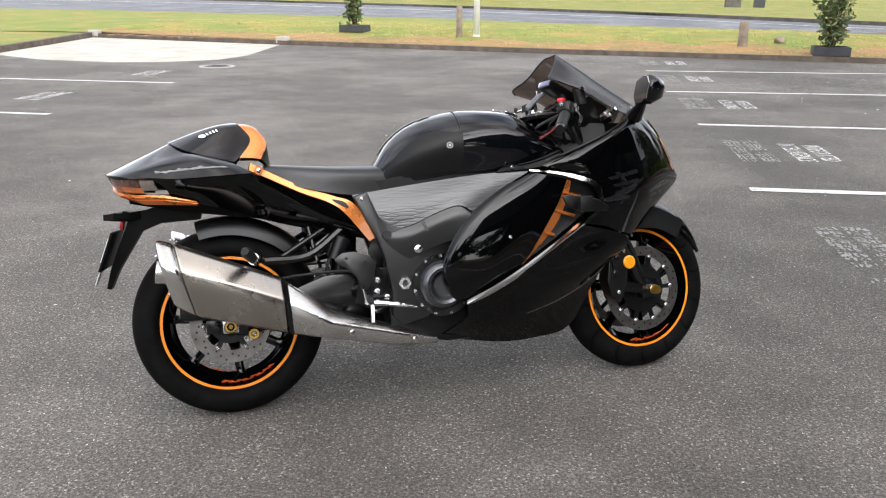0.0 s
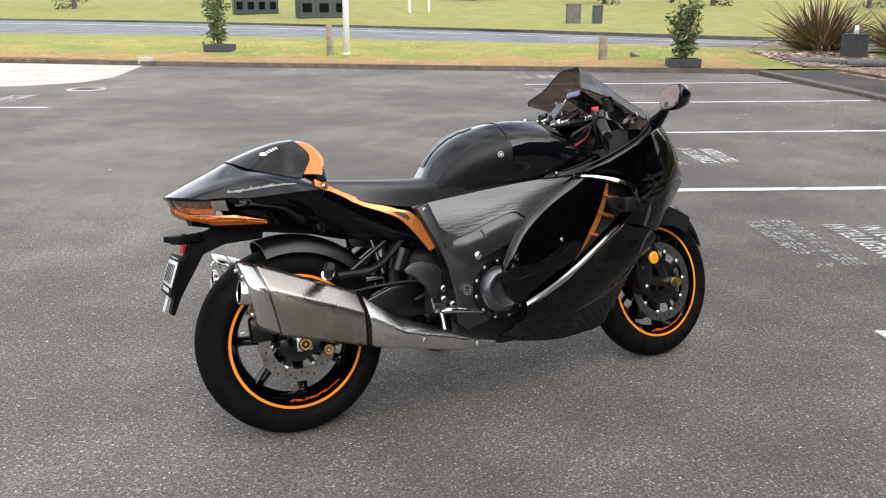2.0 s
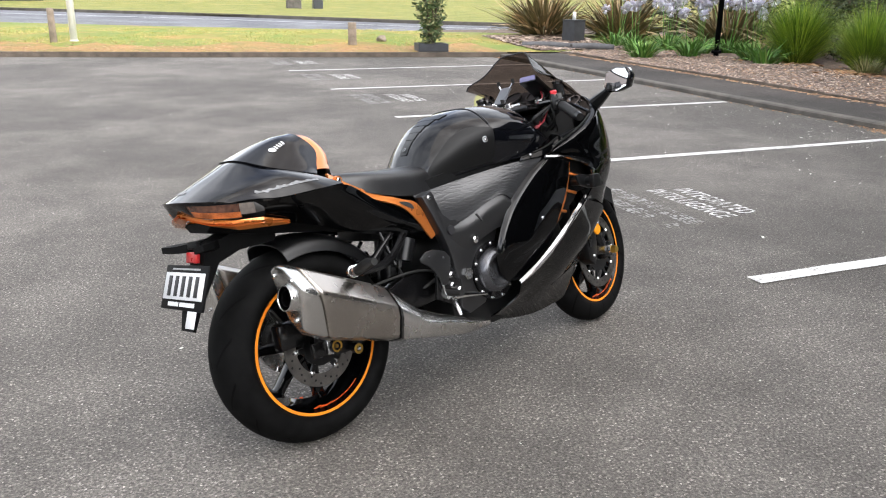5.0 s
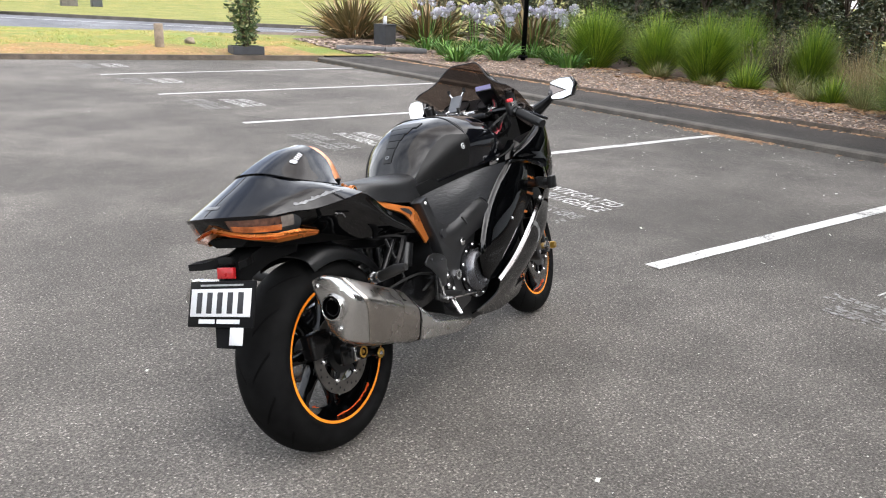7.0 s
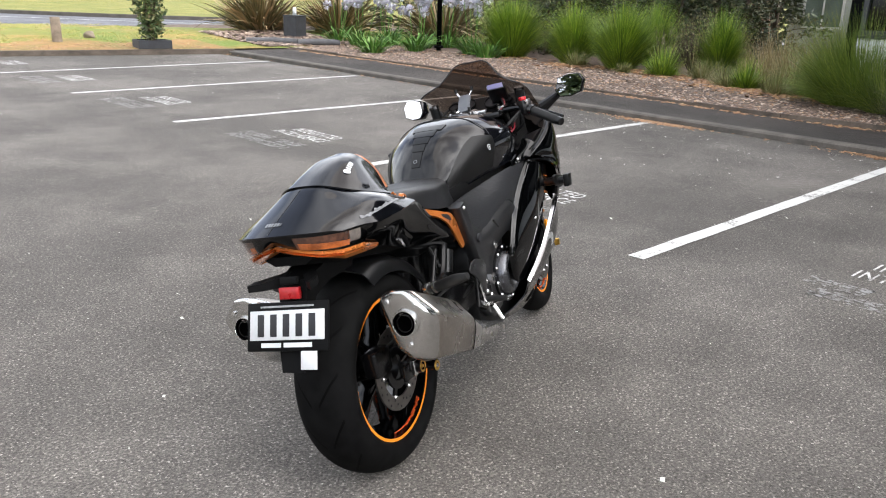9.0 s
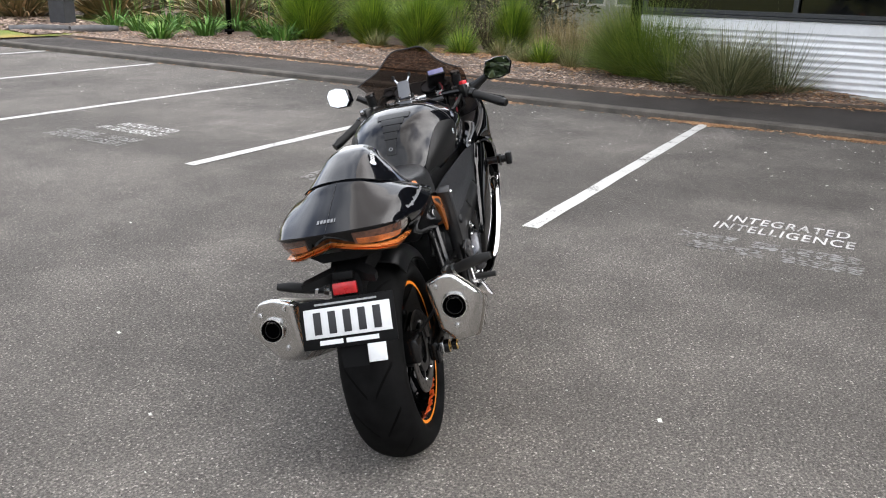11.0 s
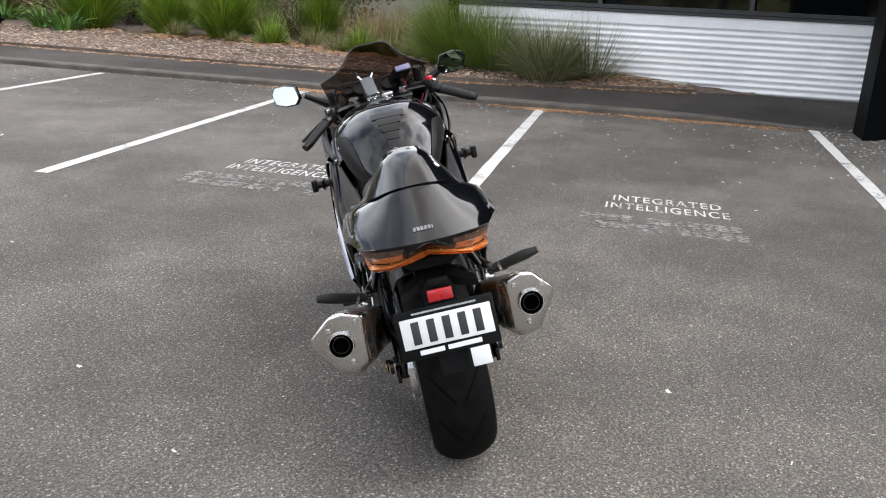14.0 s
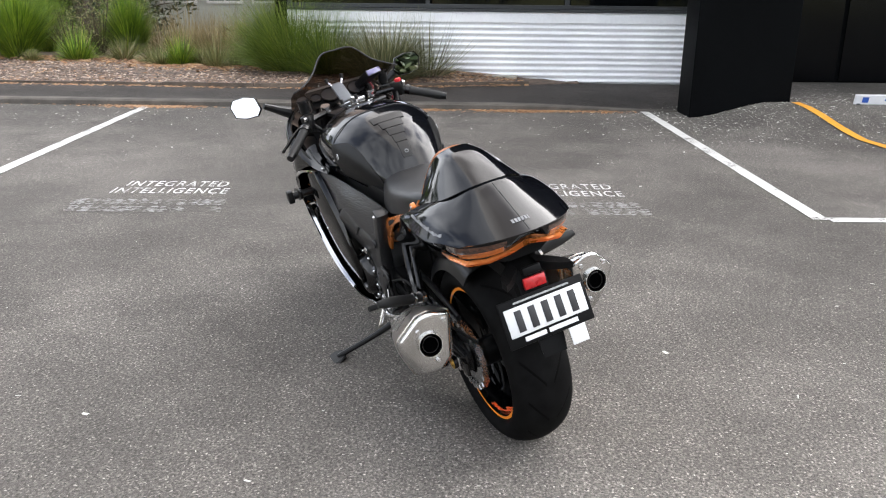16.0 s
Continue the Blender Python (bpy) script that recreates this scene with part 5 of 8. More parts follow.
# tank
TANK = mirrored([
    [(0.55, 0, 0.80), (0.55, 0.05, 0.797), (0.555, 0.09, 0.775), (0.56, 0.1, 0.73)],
    [(0.60, 0, 0.875), (0.605, 0.07, 0.865), (0.61, 0.13, 0.81), (0.61, 0.125, 0.735)],
    [(0.68, 0, 0.935), (0.685, 0.09, 0.922), (0.69, 0.168, 0.85), (0.69, 0.15, 0.745)],
    [(0.80, 0, 0.970), (0.80, 0.11, 0.955), (0.80, 0.196, 0.875), (0.80, 0.172, 0.758)],
    [(0.92, 0, 0.975), (0.92, 0.12, 0.96), (0.92, 0.205, 0.885), (0.92, 0.19, 0.765)],
    [(1.04, 0, 0.955), (1.04, 0.12, 0.94), (1.04, 0.198, 0.872), (1.04, 0.19, 0.77)],
    [(1.17, 0, 0.880), (1.17, 0.1, 0.868), (1.17, 0.16, 0.82), (1.17, 0.16, 0.755)]])
def knee(s):
    """Outline of a knee pad: round towards the seat, upright at its front."""
    def at(a, b):
        f = math.sqrt(max(0.0, 1 - (1 - min(a / 0.75, 1.0)) ** 2))
        vt = 0.95 - f * 0.185 + 0.05 * max(0.0, a - 0.75) * 4
        v = vt + (0.985 - 0.02 * (1 - a) - vt) * b
        return 0.035 + 0.505 * a, v if s < 0 else 1 - v
    return at


tank = bp("fuel_tank", sheet(TANK, 48, 48, 0.004), GLOSS_LIT, label="gloss black fuel tank", sharp=60)
for s in (-1, 1):
    bp("knee_pad", sheet(TANK, 24, 16, 0.003, lift=0.003, warp=knee(s)), MATTE, tank, "matte black knee grip pad", sharp=60)
    e_ = net_point(TANK, 0.475, 0.865 if s < 0 else 0.135)
    nrm = Vector((-0.08, s * 0.98, 0.12)).normalized()
    mm_ = Matrix.Translation(e_ + nrm * 0.004) @ nrm.to_track_quat('Y', 'Z').to_matrix().to_4x4()
    em = bp("round_emblem", lathe([(0.0, 0.0), (0.0105, 0.0), (0.0105, 0.003), (0.0, 0.003)], 20, mm_), WHITE_DECAL, tank, "small round white emblem")
    bp("emblem_mark", lathe([(0.0045, 0.003), (0.0085, 0.003), (0.0085, 0.004), (0.0045, 0.004)], 16, mm_), INK, em)
for i, (u0, u1, half) in enumerate(((0.08, 0.19, 0.045), (0.195, 0.25, 0.05), (0.255, 0.31, 0.06), (0.315, 0.37, 0.075), (0.375, 0.43, 0.10))):
    bp("tank_pad", sheet(TANK, 6, 10, 0.002, u0, u1, 0.5 - half, 0.5 + half, 0.0028), SATIN, tank, "stepped black tank protector", sharp=60)
e_ = net_point(TANK, 0.115, 0.5)
nrm = Vector((-0.72, 0, 0.69))
mm_ = Matrix.Translation(e_ + nrm * 0.006) @ nrm.to_track_quat('Y', 'Z').to_matrix().to_4x4()
bp("round_emblem", lathe([(0.005, 0.0), (0.0075, 0.0), (0.0075, 0.001), (0.005, 0.001)], 20, mm_), DECAL, tank, "small round white emblem")
seam = [net_point(TANK, 0.535, v) + Vector((0, 0, 0.001)) for v in (0.02, 0.2, 0.35, 0.5, 0.65, 0.8, 0.98)]
bp("tank_seam", tube(seam, 0.0018, 6), INK, tank)
fill_ = Matrix.Translation(Vector((1.03, 0, 0.961))) @ Vector((0.19, 0, 0.98)).normalized().to_track_quat('Y', 'Z').to_matrix().to_4x4()
fc = bp("filler_cap", lathe([(0.0, 0.0), (0.05, 0.0), (0.05, 0.006), (0.043, 0.009), (0.0, 0.009)], 32, fill_), DARKMETAL, tank, "round fuel filler cap")
bp("cap_ring", lathe([(0.050, -0.006), (0.058, -0.006), (0.057, 0.003), (0.050, 0.004)], 36, fill_), COVER_METAL, fc)
for k in range(6):
    a = radians(60 * k)
    bp("cap_screw", rod(fill_ @ Vector((0.046 * math.cos(a), 0.006, 0.046 * math.sin(a))), fill_ @ Vector((0.046 * math.cos(a), 0.010, 0.046 * math.sin(a))), 0.004, 0.0035, 8), SILVER, fc)
bp("cap_flap", box((-0.012, 0.008, -0.030), (0.012, 0.013, 0.018), fill_, 0.003), SATIN, fc)

# seat
SEAT = mirrored([
    [(0.185, 0, 0.822), (0.185, 0.05, 0.82), (0.185, 0.085, 0.812), (0.185, 0.1, 0.78)],
    [(0.28, 0, 0.812), (0.28, 0.07, 0.812), (0.28, 0.125, 0.80), (0.28, 0.138, 0.745)],
    [(0.40, 0, 0.803), (0.40, 0.08, 0.803), (0.40, 0.138, 0.785), (0.40, 0.15, 0.715)],
    [(0.51, 0, 0.800), (0.51, 0.075, 0.798), (0.51, 0.125, 0.775), (0.51, 0.14, 0.705)],
    [(0.585, 0, 0.80), (0.585, 0.06, 0.795), (0.59, 0.10, 0.775), (0.59, 0.12, 0.72)],
    [(0.64, 0, 0.785), (0.64, 0.05, 0.782), (0.645, 0.09, 0.765), (0.645, 0.11, 0.735)]])
bp("seat", sheet(SEAT, 30, 30, 0.02), VINYL, label="black vinyl rider seat", sharp=60)

# tail
TAIL = mirrored([
    [(-0.307, 0, 0.816), (-0.297, 0.065, 0.814), (-0.265, 0.124, 0.808), (-0.236, 0.152, 0.803), (-0.212, 0.170, 0.796)],
    [(-0.235, 0, 0.850), (-0.225, 0.066, 0.845), (-0.20, 0.128, 0.832), (-0.175, 0.166, 0.819), (-0.15, 0.192, 0.796)],
    [(-0.16, 0, 0.883), (-0.15, 0.066, 0.877), (-0.125, 0.126, 0.856), (-0.10, 0.174, 0.834), (-0.075, 0.211, 0.789)],
    [(-0.108, 0, 0.906), (-0.098, 0.063, 0.899), (-0.045, 0.120, 0.872), (0.0, 0.174, 0.843), (0.055, 0.213, 0.793)],
    [(-0.05, 0, 0.926), (-0.035, 0.061, 0.914), (0.045, 0.114, 0.860), (0.105, 0.158, 0.829), (0.165, 0.200, 0.797)]])
TAIL = [[p + Vector((-0.006, 0, -0.004)) for p in r] for r in TAIL]
tail = bp("tail_cowl", sheet(TAIL, 28, 40, 0.005, u1=0.97), GLOSS_LIT, label="gloss metallic black tail cowl", sharp=60)
HUMP = mirrored([
    [(-0.108, 0, 0.908), (-0.098, 0.063, 0.902), (-0.038, 0.124, 0.872), (0.098, 0.154, 0.833)],
    [(-0.02, 0, 0.940), (-0.01, 0.060, 0.931), (0.03, 0.112, 0.890), (0.105, 0.144, 0.838)],
    [(0.05, 0, 0.959), (0.057, 0.057, 0.949), (0.085, 0.100, 0.900), (0.108, 0.137, 0.843)],
    [(0.108, 0, 0.965), (0.12, 0.052, 0.953), (0.152, 0.082, 0.905), (0.115, 0.130, 0.849)]])
HUMP = [[p + Vector((-0.006, 0, -0.004)) for p in r] for r in HUMP]
hump = bp("seat_cowl", sheet(HUMP, 24, 40, 0.004, lift=0.002), GLOSS_LIT, label="gloss black single seat cowl", sharp=60)
EDGE = mirrored([
    [(0.108, 0, 0.966), (0.12, 0.053, 0.954), (0.153, 0.083, 0.905), (0.116, 0.131, 0.849)],
    [(0.145, 0, 0.962), (0.160, 0.046, 0.948), (0.186, 0.074, 0.900), (0.155, 0.119, 0.847)],
    [(0.166, 0, 0.953), (0.181, 0.040, 0.938), (0.204, 0.064, 0.893), (0.182, 0.104, 0.842)]])
EDGE = [[p + Vector((-0.006, 0, -0.004)) for p in r] for r in EDGE]
bp("cowl_side_trim", sheet(EDGE, 10, 36, 0.004, lift=-0.002), ORANGE, hump, "burnt orange cowl edge", sharp=60)
FRONT = mirrored([
    [(0.166, 0, 0.952), (0.181, 0.038, 0.936), (0.203, 0.062, 0.892), (0.182, 0.102, 0.841)],
    [(0.192, 0, 0.90), (0.196, 0.028, 0.885), (0.207, 0.046, 0.86), (0.20, 0.080, 0.825)],
    [(0.212, 0, 0.82), (0.212, 0.03, 0.818), (0.212, 0.05, 0.815), (0.208, 0.07, 0.81)]])
FRONT = [[p + Vector((-0.006, 0, -0.004)) for p in r] for r in FRONT]
bp("cowl_front", sheet(FRONT, 10, 24, 0.004), SATIN, hump, "satin black front of the seat cowl", sharp=60)
ln = [net_point(TAIL, u, 0.5) + Vector((0, 0, 0.0008)) for u in (0.02, 0.25, 0.5, 0.72)]
bp("tail_crease", tube(ln, 0.0006, 6), INK, tail)


def marks(net, parent, mat, u0, v0, du, dv, runs, lift):
    """A row of slanted strokes of uneven height: lettering as plain shapes."""
    for k, (h, w) in enumerate(runs):
        at_u, at_v = u0 + du * k, v0 + dv * k
        bp("letter_shape", sheet(net, 2, 2, 0.0, at_u, at_u + abs(du) * w if du else at_u + h, at_v, at_v + (abs(dv) * w if dv else h), lift), mat, parent, smooth=False)


marks(TAIL, tail, DECAL, 0.13, 0.446, 0.0, 0.0178, ((0.045, 0.72), (0.045, 0.78), (0.045, 0.72), (0.045, 0.78), (0.045, 0.72), (0.045, 0.3)), 0.0015)


def script_mark(s):
    """A flowing band of uneven height along the flank."""
    def at(a, c):
        u = 0.34 + 0.52 * a
        rise = 0.006 + 0.014 * abs(noise.noise((a * 9.0, 2.0, 0))) + (0.020 * max(0.0, 1 - abs(a - 0.05) * 14)) + (0.014 * max(0.0, 1 - abs(a - 0.42) * 22)) + (0.012 * max(0.0, 1 - abs(a - 0.68) * 22))
        drop = 0.004 + 0.010 * max(0.0, 1 - abs(a - 0.2) * 16) + 0.004 * abs(noise.noise((a * 11.0, 7.0, 0)))
        v = 0.940 - 0.004 * a + drop - (rise + drop) * c
        return u, v if s < 0 else 1 - v
    return at


for s in (-1, 1):
    bp("letter_shape", sheet(TAIL, 60, 2, 0.0, lift=0.001, warp=script_mark(s)), SCRIPT, tail, "faint grey flowing mark", smooth=False)
bp("cowl_badge", sheet(HUMP, 8, 8, 0.0, 0.30, 0.40, 0.705, 0.75, 0.004, rounding=True), WHITE_DECAL, hump, "small white badge")
for k in range(4):
    bp("letter_shape", sheet(HUMP, 2, 2, 0.0, 0.415 + 0.055 * k, 0.445 + 0.055 * k, 0.705 - 0.004 * k, 0.737 - 0.004 * k, 0.004), WHITE_DECAL, hump, smooth=False)

for s in (-1, 1):
    def side(rows):
        return [[Vector((x, s * y, z)) for x, y, z in r] for r in rows]
    # side of the tail under the crease
    TS = side([
        [(-0.16, 0.187, 0.789), (-0.07, 0.206, 0.782), (0.055, 0.208, 0.786), (0.165, 0.194, 0.784), (0.31, 0.166, 0.703), (0.47, 0.155, 0.615)],
        [(-0.12, 0.18, 0.76), (-0.03, 0.189, 0.752), (0.08, 0.189, 0.748), (0.2, 0.178, 0.712), (0.35, 0.166, 0.645), (0.49, 0.15, 0.585)],
        [(-0.10, 0.135, 0.712), (-0.03, 0.14, 0.705), (0.08, 0.135, 0.675), (0.22, 0.13, 0.628), (0.38, 0.128, 0.588), (0.51, 0.13, 0.555)]])
    bp("tail_side", sheet(TS, 14, 30, 0.004), GLOSS, label="gloss black tail side panel", sharp=60)
    # orange strip along the seat
    OS = side([
        [(0.14, 0.136, 0.826), (0.20, 0.132, 0.792), (0.30, 0.136, 0.742), (0.40, 0.152, 0.705), (0.46, 0.163, 0.678), (0.545, 0.16, 0.575)],
        [(0.135, 0.150, 0.802), (0.195, 0.142, 0.773), (0.29, 0.144, 0.725), (0.38, 0.156, 0.687), (0.43, 0.161, 0.648), (0.505, 0.158, 0.552)]])
    os_ = bp("seat_rail_trim", sheet(OS, 6, 34, 0.008), ORANGE, label="burnt orange strip under the seat", sharp=60)
    bp("trim_slot", sheet(OS, 8, 10, 0.0, 0.28, 0.74, 0.60, 0.79, 0.0015, rounding=True), INK, os_)
    bp("trim_boss", rod((0.165, s * 0.144, 0.80), (0.165, s * 0.156, 0.80), 0.015, 0.013, 16), ORANGE, os_)
    bp("trim_bolt", bolt((0.165, s * 0.156, 0.80), s, 0.0075, h=0.003), SILVER, os_)
    bp("tail_vent", sheet(TS, 8, 12, 0.0, 0.42, 0.60, 0.66, 0.86, 0.0015, rounding=True), SATIN, os_, "satin grey oval inset")
    # tail lamps
    TL = side([
        [(-0.308, 0.0, 0.809), (-0.298, 0.06, 0.806), (-0.266, 0.118, 0.80), (-0.208, 0.168, 0.796), (-0.13, 0.188, 0.793)],
        [(-0.297, 0.0, 0.795), (-0.29, 0.06, 0.788), (-0.26, 0.116, 0.778), (-0.205, 0.164, 0.77), (-0.125, 0.182, 0.765)],
        [(-0.283, 0.0, 0.783), (-0.277, 0.06, 0.765), (-0.248, 0.11, 0.753), (-0.195, 0.152, 0.746), (-0.115, 0.165, 0.742)]])
    tl = bp("tail_lamp", sheet(TL, 10, 26, 0.01, u0=0.1, v0=0.26, v1=0.80), TAIL_LENS, label="smoked tail lamp", sharp=60)
    bp("lamp_bridge", sheet(TL, 8, 8, 0.008, 0.1, 1.0, 0.0, 0.26, 0.001), GLOSS, tl, "gloss black bridge between the tail lamps", sharp=60)
    bp("turn_lamp", sheet(TL, 10, 8, 0.008, 0.15, 0.80, 0.80, 0.93), CLEAR_LENS, tl, "clear turn lamp lens", sharp=60)
    bp("lamp_reflector", sheet(TL, 5, 16, 0.002, 0.62, 0.95, 0.29, 0.80, 0.001), LENS_GLOW, tl, "orange lower half of the lens", sharp=60)
    OL = side([
        [(-0.282, 0.0, 0.779), (-0.276, 0.055, 0.766), (-0.25, 0.108, 0.750), (-0.2, 0.150, 0.741), (-0.12, 0.166, 0.737), (-0.03, 0.154, 0.714)],
        [(-0.294, 0.0, 0.776), (-0.287, 0.055, 0.761), (-0.262, 0.112, 0.744), (-0.212, 0.158, 0.733), (-0.12, 0.170, 0.728), (-0.03, 0.156, 0.712)],
        [(-0.262, 0.0, 0.769), (-0.256, 0.05, 0.752), (-0.235, 0.10, 0.736), (-0.190, 0.146, 0.719), (-0.11, 0.154, 0.714), (-0.03, 0.15, 0.708)]])
    bp("tail_lip", facets(OL, 0.008), ORANGE, label="burnt orange angular lip under the tail lamp", smooth=False)
    bp("lamp_brow", sheet(TL, 3, 26, 0.006, 0.0, 0.16, 0.0, 1.0, 0.002), GLOSS, tl, sharp=60)
bp("under_tail", loft([[(-0.24, -0.09, 0.74), (-0.24, 0.09, 0.74), (-0.24, 0.05, 0.715), (-0.24, -0.05, 0.715)],
                       [(-0.10, -0.12, 0.73), (-0.10, 0.12, 0.73), (-0.10, 0.08, 0.685), (-0.10, -0.08, 0.685)],
                       [(0.25, -0.12, 0.74), (0.25, 0.12, 0.74), (0.25, 0.09, 0.63), (0.25, -0.09, 0.63)],
                       [(0.5, -0.12, 0.72), (0.5, 0.12, 0.72), (0.5, 0.1, 0.56), (0.5, -0.1, 0.56)]]), CARRIER, label="matte black under tail", sharp=30)
# plate carrier
hold = bp("plate_carrier", loft([[(-0.02, -0.055, 0.70), (-0.02, 0.055, 0.70), (-0.03, 0.05, 0.665), (-0.03, -0.05, 0.665)],
                                 [(-0.16, -0.055, 0.715), (-0.16, 0.055, 0.715), (-0.15, 0.05, 0.66), (-0.15, -0.05, 0.66)],
                                 [(-0.245, -0.045, 0.69), (-0.245, 0.045, 0.69), (-0.215, 0.04, 0.635), (-0.215, -0.04, 0.635)],
                                 [(-0.315, -0.04, 0.52), (-0.315, 0.04, 0.52), (-0.295, 0.035, 0.51), (-0.295, -0.035, 0.51)],
                                 [(-0.332, -0.035, 0.46), (-0.332, 0.035, 0.46), (-0.32, 0.03, 0.455), (-0.32, -0.03, 0.455)]]), CARRIER, label="matte black plate carrier", sharp=30)
for s in (-1, 1):
    sg = loft([[(-0.19, s * 0.03, 0.705), (-0.19, s * 0.03, 0.675), (-0.24, s * 0.03, 0.67), (-0.24, s * 0.03, 0.70)],
               [(-0.24, s * 0.075, 0.70), (-0.24, s * 0.075, 0.68), (-0.29, s * 0.075, 0.675), (-0.29, s * 0.075, 0.695)],
               [(-0.285, s * 0.1, 0.70), (-0.285, s * 0.1, 0.682), (-0.315, s * 0.1, 0.68), (-0.315, s * 0.1, 0.698)]])
    bp("carrier_wing", sg, CARRIER, hold, smooth=False)
bp("red_reflector", box((-0.006, -0.033, -0.017), (0.006, 0.033, 0.015), pose(-0.272, 0.0, 0.662, 0, 12, 0), 0.003), RED_LENS, hold, "red rear reflector")
bp("reflector_hood", box((-0.012, -0.028, 0.0), (0.004, 0.028, 0.022), pose(-0.262, 0.0, 0.682, 0, 12, 0), 0.004), CARRIER, hold)
PLATE = pose(-0.312, 0.0, 0.585, 0, 21, 0)
pf = bp("plate_frame", box((-0.004, -0.13, -0.067), (0.004, 0.13, 0.062), PLATE, 0.003), CARRIER, hold, "black number plate surround")
pw = bp("number_plate", box((-0.007, -0.119, -0.038), (-0.003, 0.119, 0.040), PLATE, 0.0015), PLATE_WHITE, hold, "white number plate with dark bars")
for i in range(5):
    y = 0.082 - 0.041 * i
    bp("plate_bar", box((-0.0085, y - 0.0105, -0.029), (-0.006, y + 0.0105, 0.030), PLATE, 0.001), INK, pw)
for y0, y1 in ((0.082, 0.018), (0.009, -0.080)):
    bp("text_bar", box((-0.0055, y1, -0.0570), (-0.0038, y0, -0.0450), PLATE), WHITE_DECAL, pf, smooth=False)
bp("text_bar", box((-0.0055, -0.085, 0.0475), (-0.0038, 0.085, 0.0525), PLATE), SILVER_TEXT, pf, smooth=False)
hold.matrix_basis = pose(0, -0.004, -0.012)
bp("licence_label", box((-0.004, -0.095, -0.115), (-0.001, -0.045, -0.067), PLATE, 0.0008), PLATE_WHITE, hold, "small white licence label")

# fairing, built once for each side
LIP = [(1.080, 0.228, 0.778), (1.183, 0.246, 0.813), (1.308, 0.246, 0.864), (1.402, 0.208, 0.911), (1.468, 0.118, 0.962), (1.495, 0.0, 0.982)]
LIP_OUT = [(1.085, 0.25, 0.770), (1.19, 0.267, 0.803), (1.32, 0.269, 0.853), (1.42, 0.229, 0.901), (1.485, 0.131, 0.954), (1.51, 0.0, 0.974)]
E1R = [(1.16, 0.262, 0.75), (1.25, 0.279, 0.768), (1.38, 0.264, 0.81), (1.50, 0.194, 0.852), (1.585, 0.09, 0.878), (1.61, 0.0, 0.885)]
E2R = [(1.262, 0.284, 0.703), (1.34, 0.273, 0.712), (1.45, 0.24, 0.732), (1.565, 0.165, 0.748), (1.655, 0.072, 0.755), (1.69, 0.0, 0.755)]
E3R = [(1.285, 0.286, 0.642), (1.36, 0.266, 0.645), (1.46, 0.228, 0.658), (1.57, 0.148, 0.675), (1.67, 0.062, 0.69), (1.715, 0.0, 0.695)]
E4R = [(1.20, 0.290, 0.572), (1.29, 0.268, 0.558), (1.375, 0.228, 0.53), (1.44, 0.185, 0.525), (1.55, 0.10, 0.59), (1.60, 0.0, 0.625)]
C0R = [(1.04, 0.234, 0.754), (0.926, 0.236, 0.694), (0.820, 0.238, 0.615), (0.748, 0.238, 0.513), (0.729, 0.230, 0.43), (0.760, 0.224, 0.345)]
C05R = [(1.055, 0.250, 0.748), (0.948, 0.256, 0.683), (0.848, 0.259, 0.603), (0.776, 0.256, 0.504), (0.752, 0.246, 0.425), (0.766, 0.233, 0.345)]
C1R = [(1.11, 0.262, 0.735), (1.04, 0.270, 0.665), (0.965, 0.272, 0.575), (0.89, 0.264, 0.47), (0.84, 0.252, 0.40), (0.79, 0.238, 0.345)]
C2R = [(1.165, 0.258, 0.722), (1.13, 0.266, 0.65), (1.075, 0.266, 0.56), (1.0, 0.258, 0.455), (0.91, 0.250, 0.40), (0.81, 0.242, 0.345)]
F0R = [(1.20, 0.290, 0.570), (1.10, 0.290, 0.502), (1.0, 0.286, 0.434), (0.90, 0.278, 0.379), (0.80, 0.262, 0.33)]
F1R = [(1.40, 0.216, 0.505), (1.26, 0.252, 0.437), (1.10, 0.262, 0.372), (0.95, 0.248, 0.322), (0.80, 0.24, 0.285)]
F2R = [(1.30, 0.192, 0.392), (1.20, 0.198, 0.325), (1.07, 0.205, 0.275), (0.93, 0.205, 0.248), (0.76, 0.198, 0.245)]
F3R = [(1.225, 0.135, 0.225), (1.17, 0.138, 0.188), (1.08, 0.14, 0.175), (0.95, 0.135, 0.17), (0.72, 0.13, 0.205)]
P0R = [(0.455, 0.152, 0.706), (0.60, 0.165, 0.724), (0.78, 0.192, 0.744), (0.92, 0.212, 0.755), (1.04, 0.231, 0.755)]
P1R = [(0.50, 0.176, 0.648), (0.62, 0.194, 0.66), (0.75, 0.214, 0.692), (0.86, 0.226, 0.70), (0.95, 0.230, 0.695)]
P2R = [(0.545, 0.188, 0.592), (0.625, 0.202, 0.596), (0.72, 0.22, 0.635), (0.795, 0.232, 0.655), (0.85, 0.238, 0.625)]
I1R = [(1.06, 0.185, 0.755), (1.15, 0.18, 0.76), (1.26, 0.165, 0.79), (1.36, 0.13, 0.83), (1.42, 0.07, 0.87), (1.44, 0.0, 0.89)]
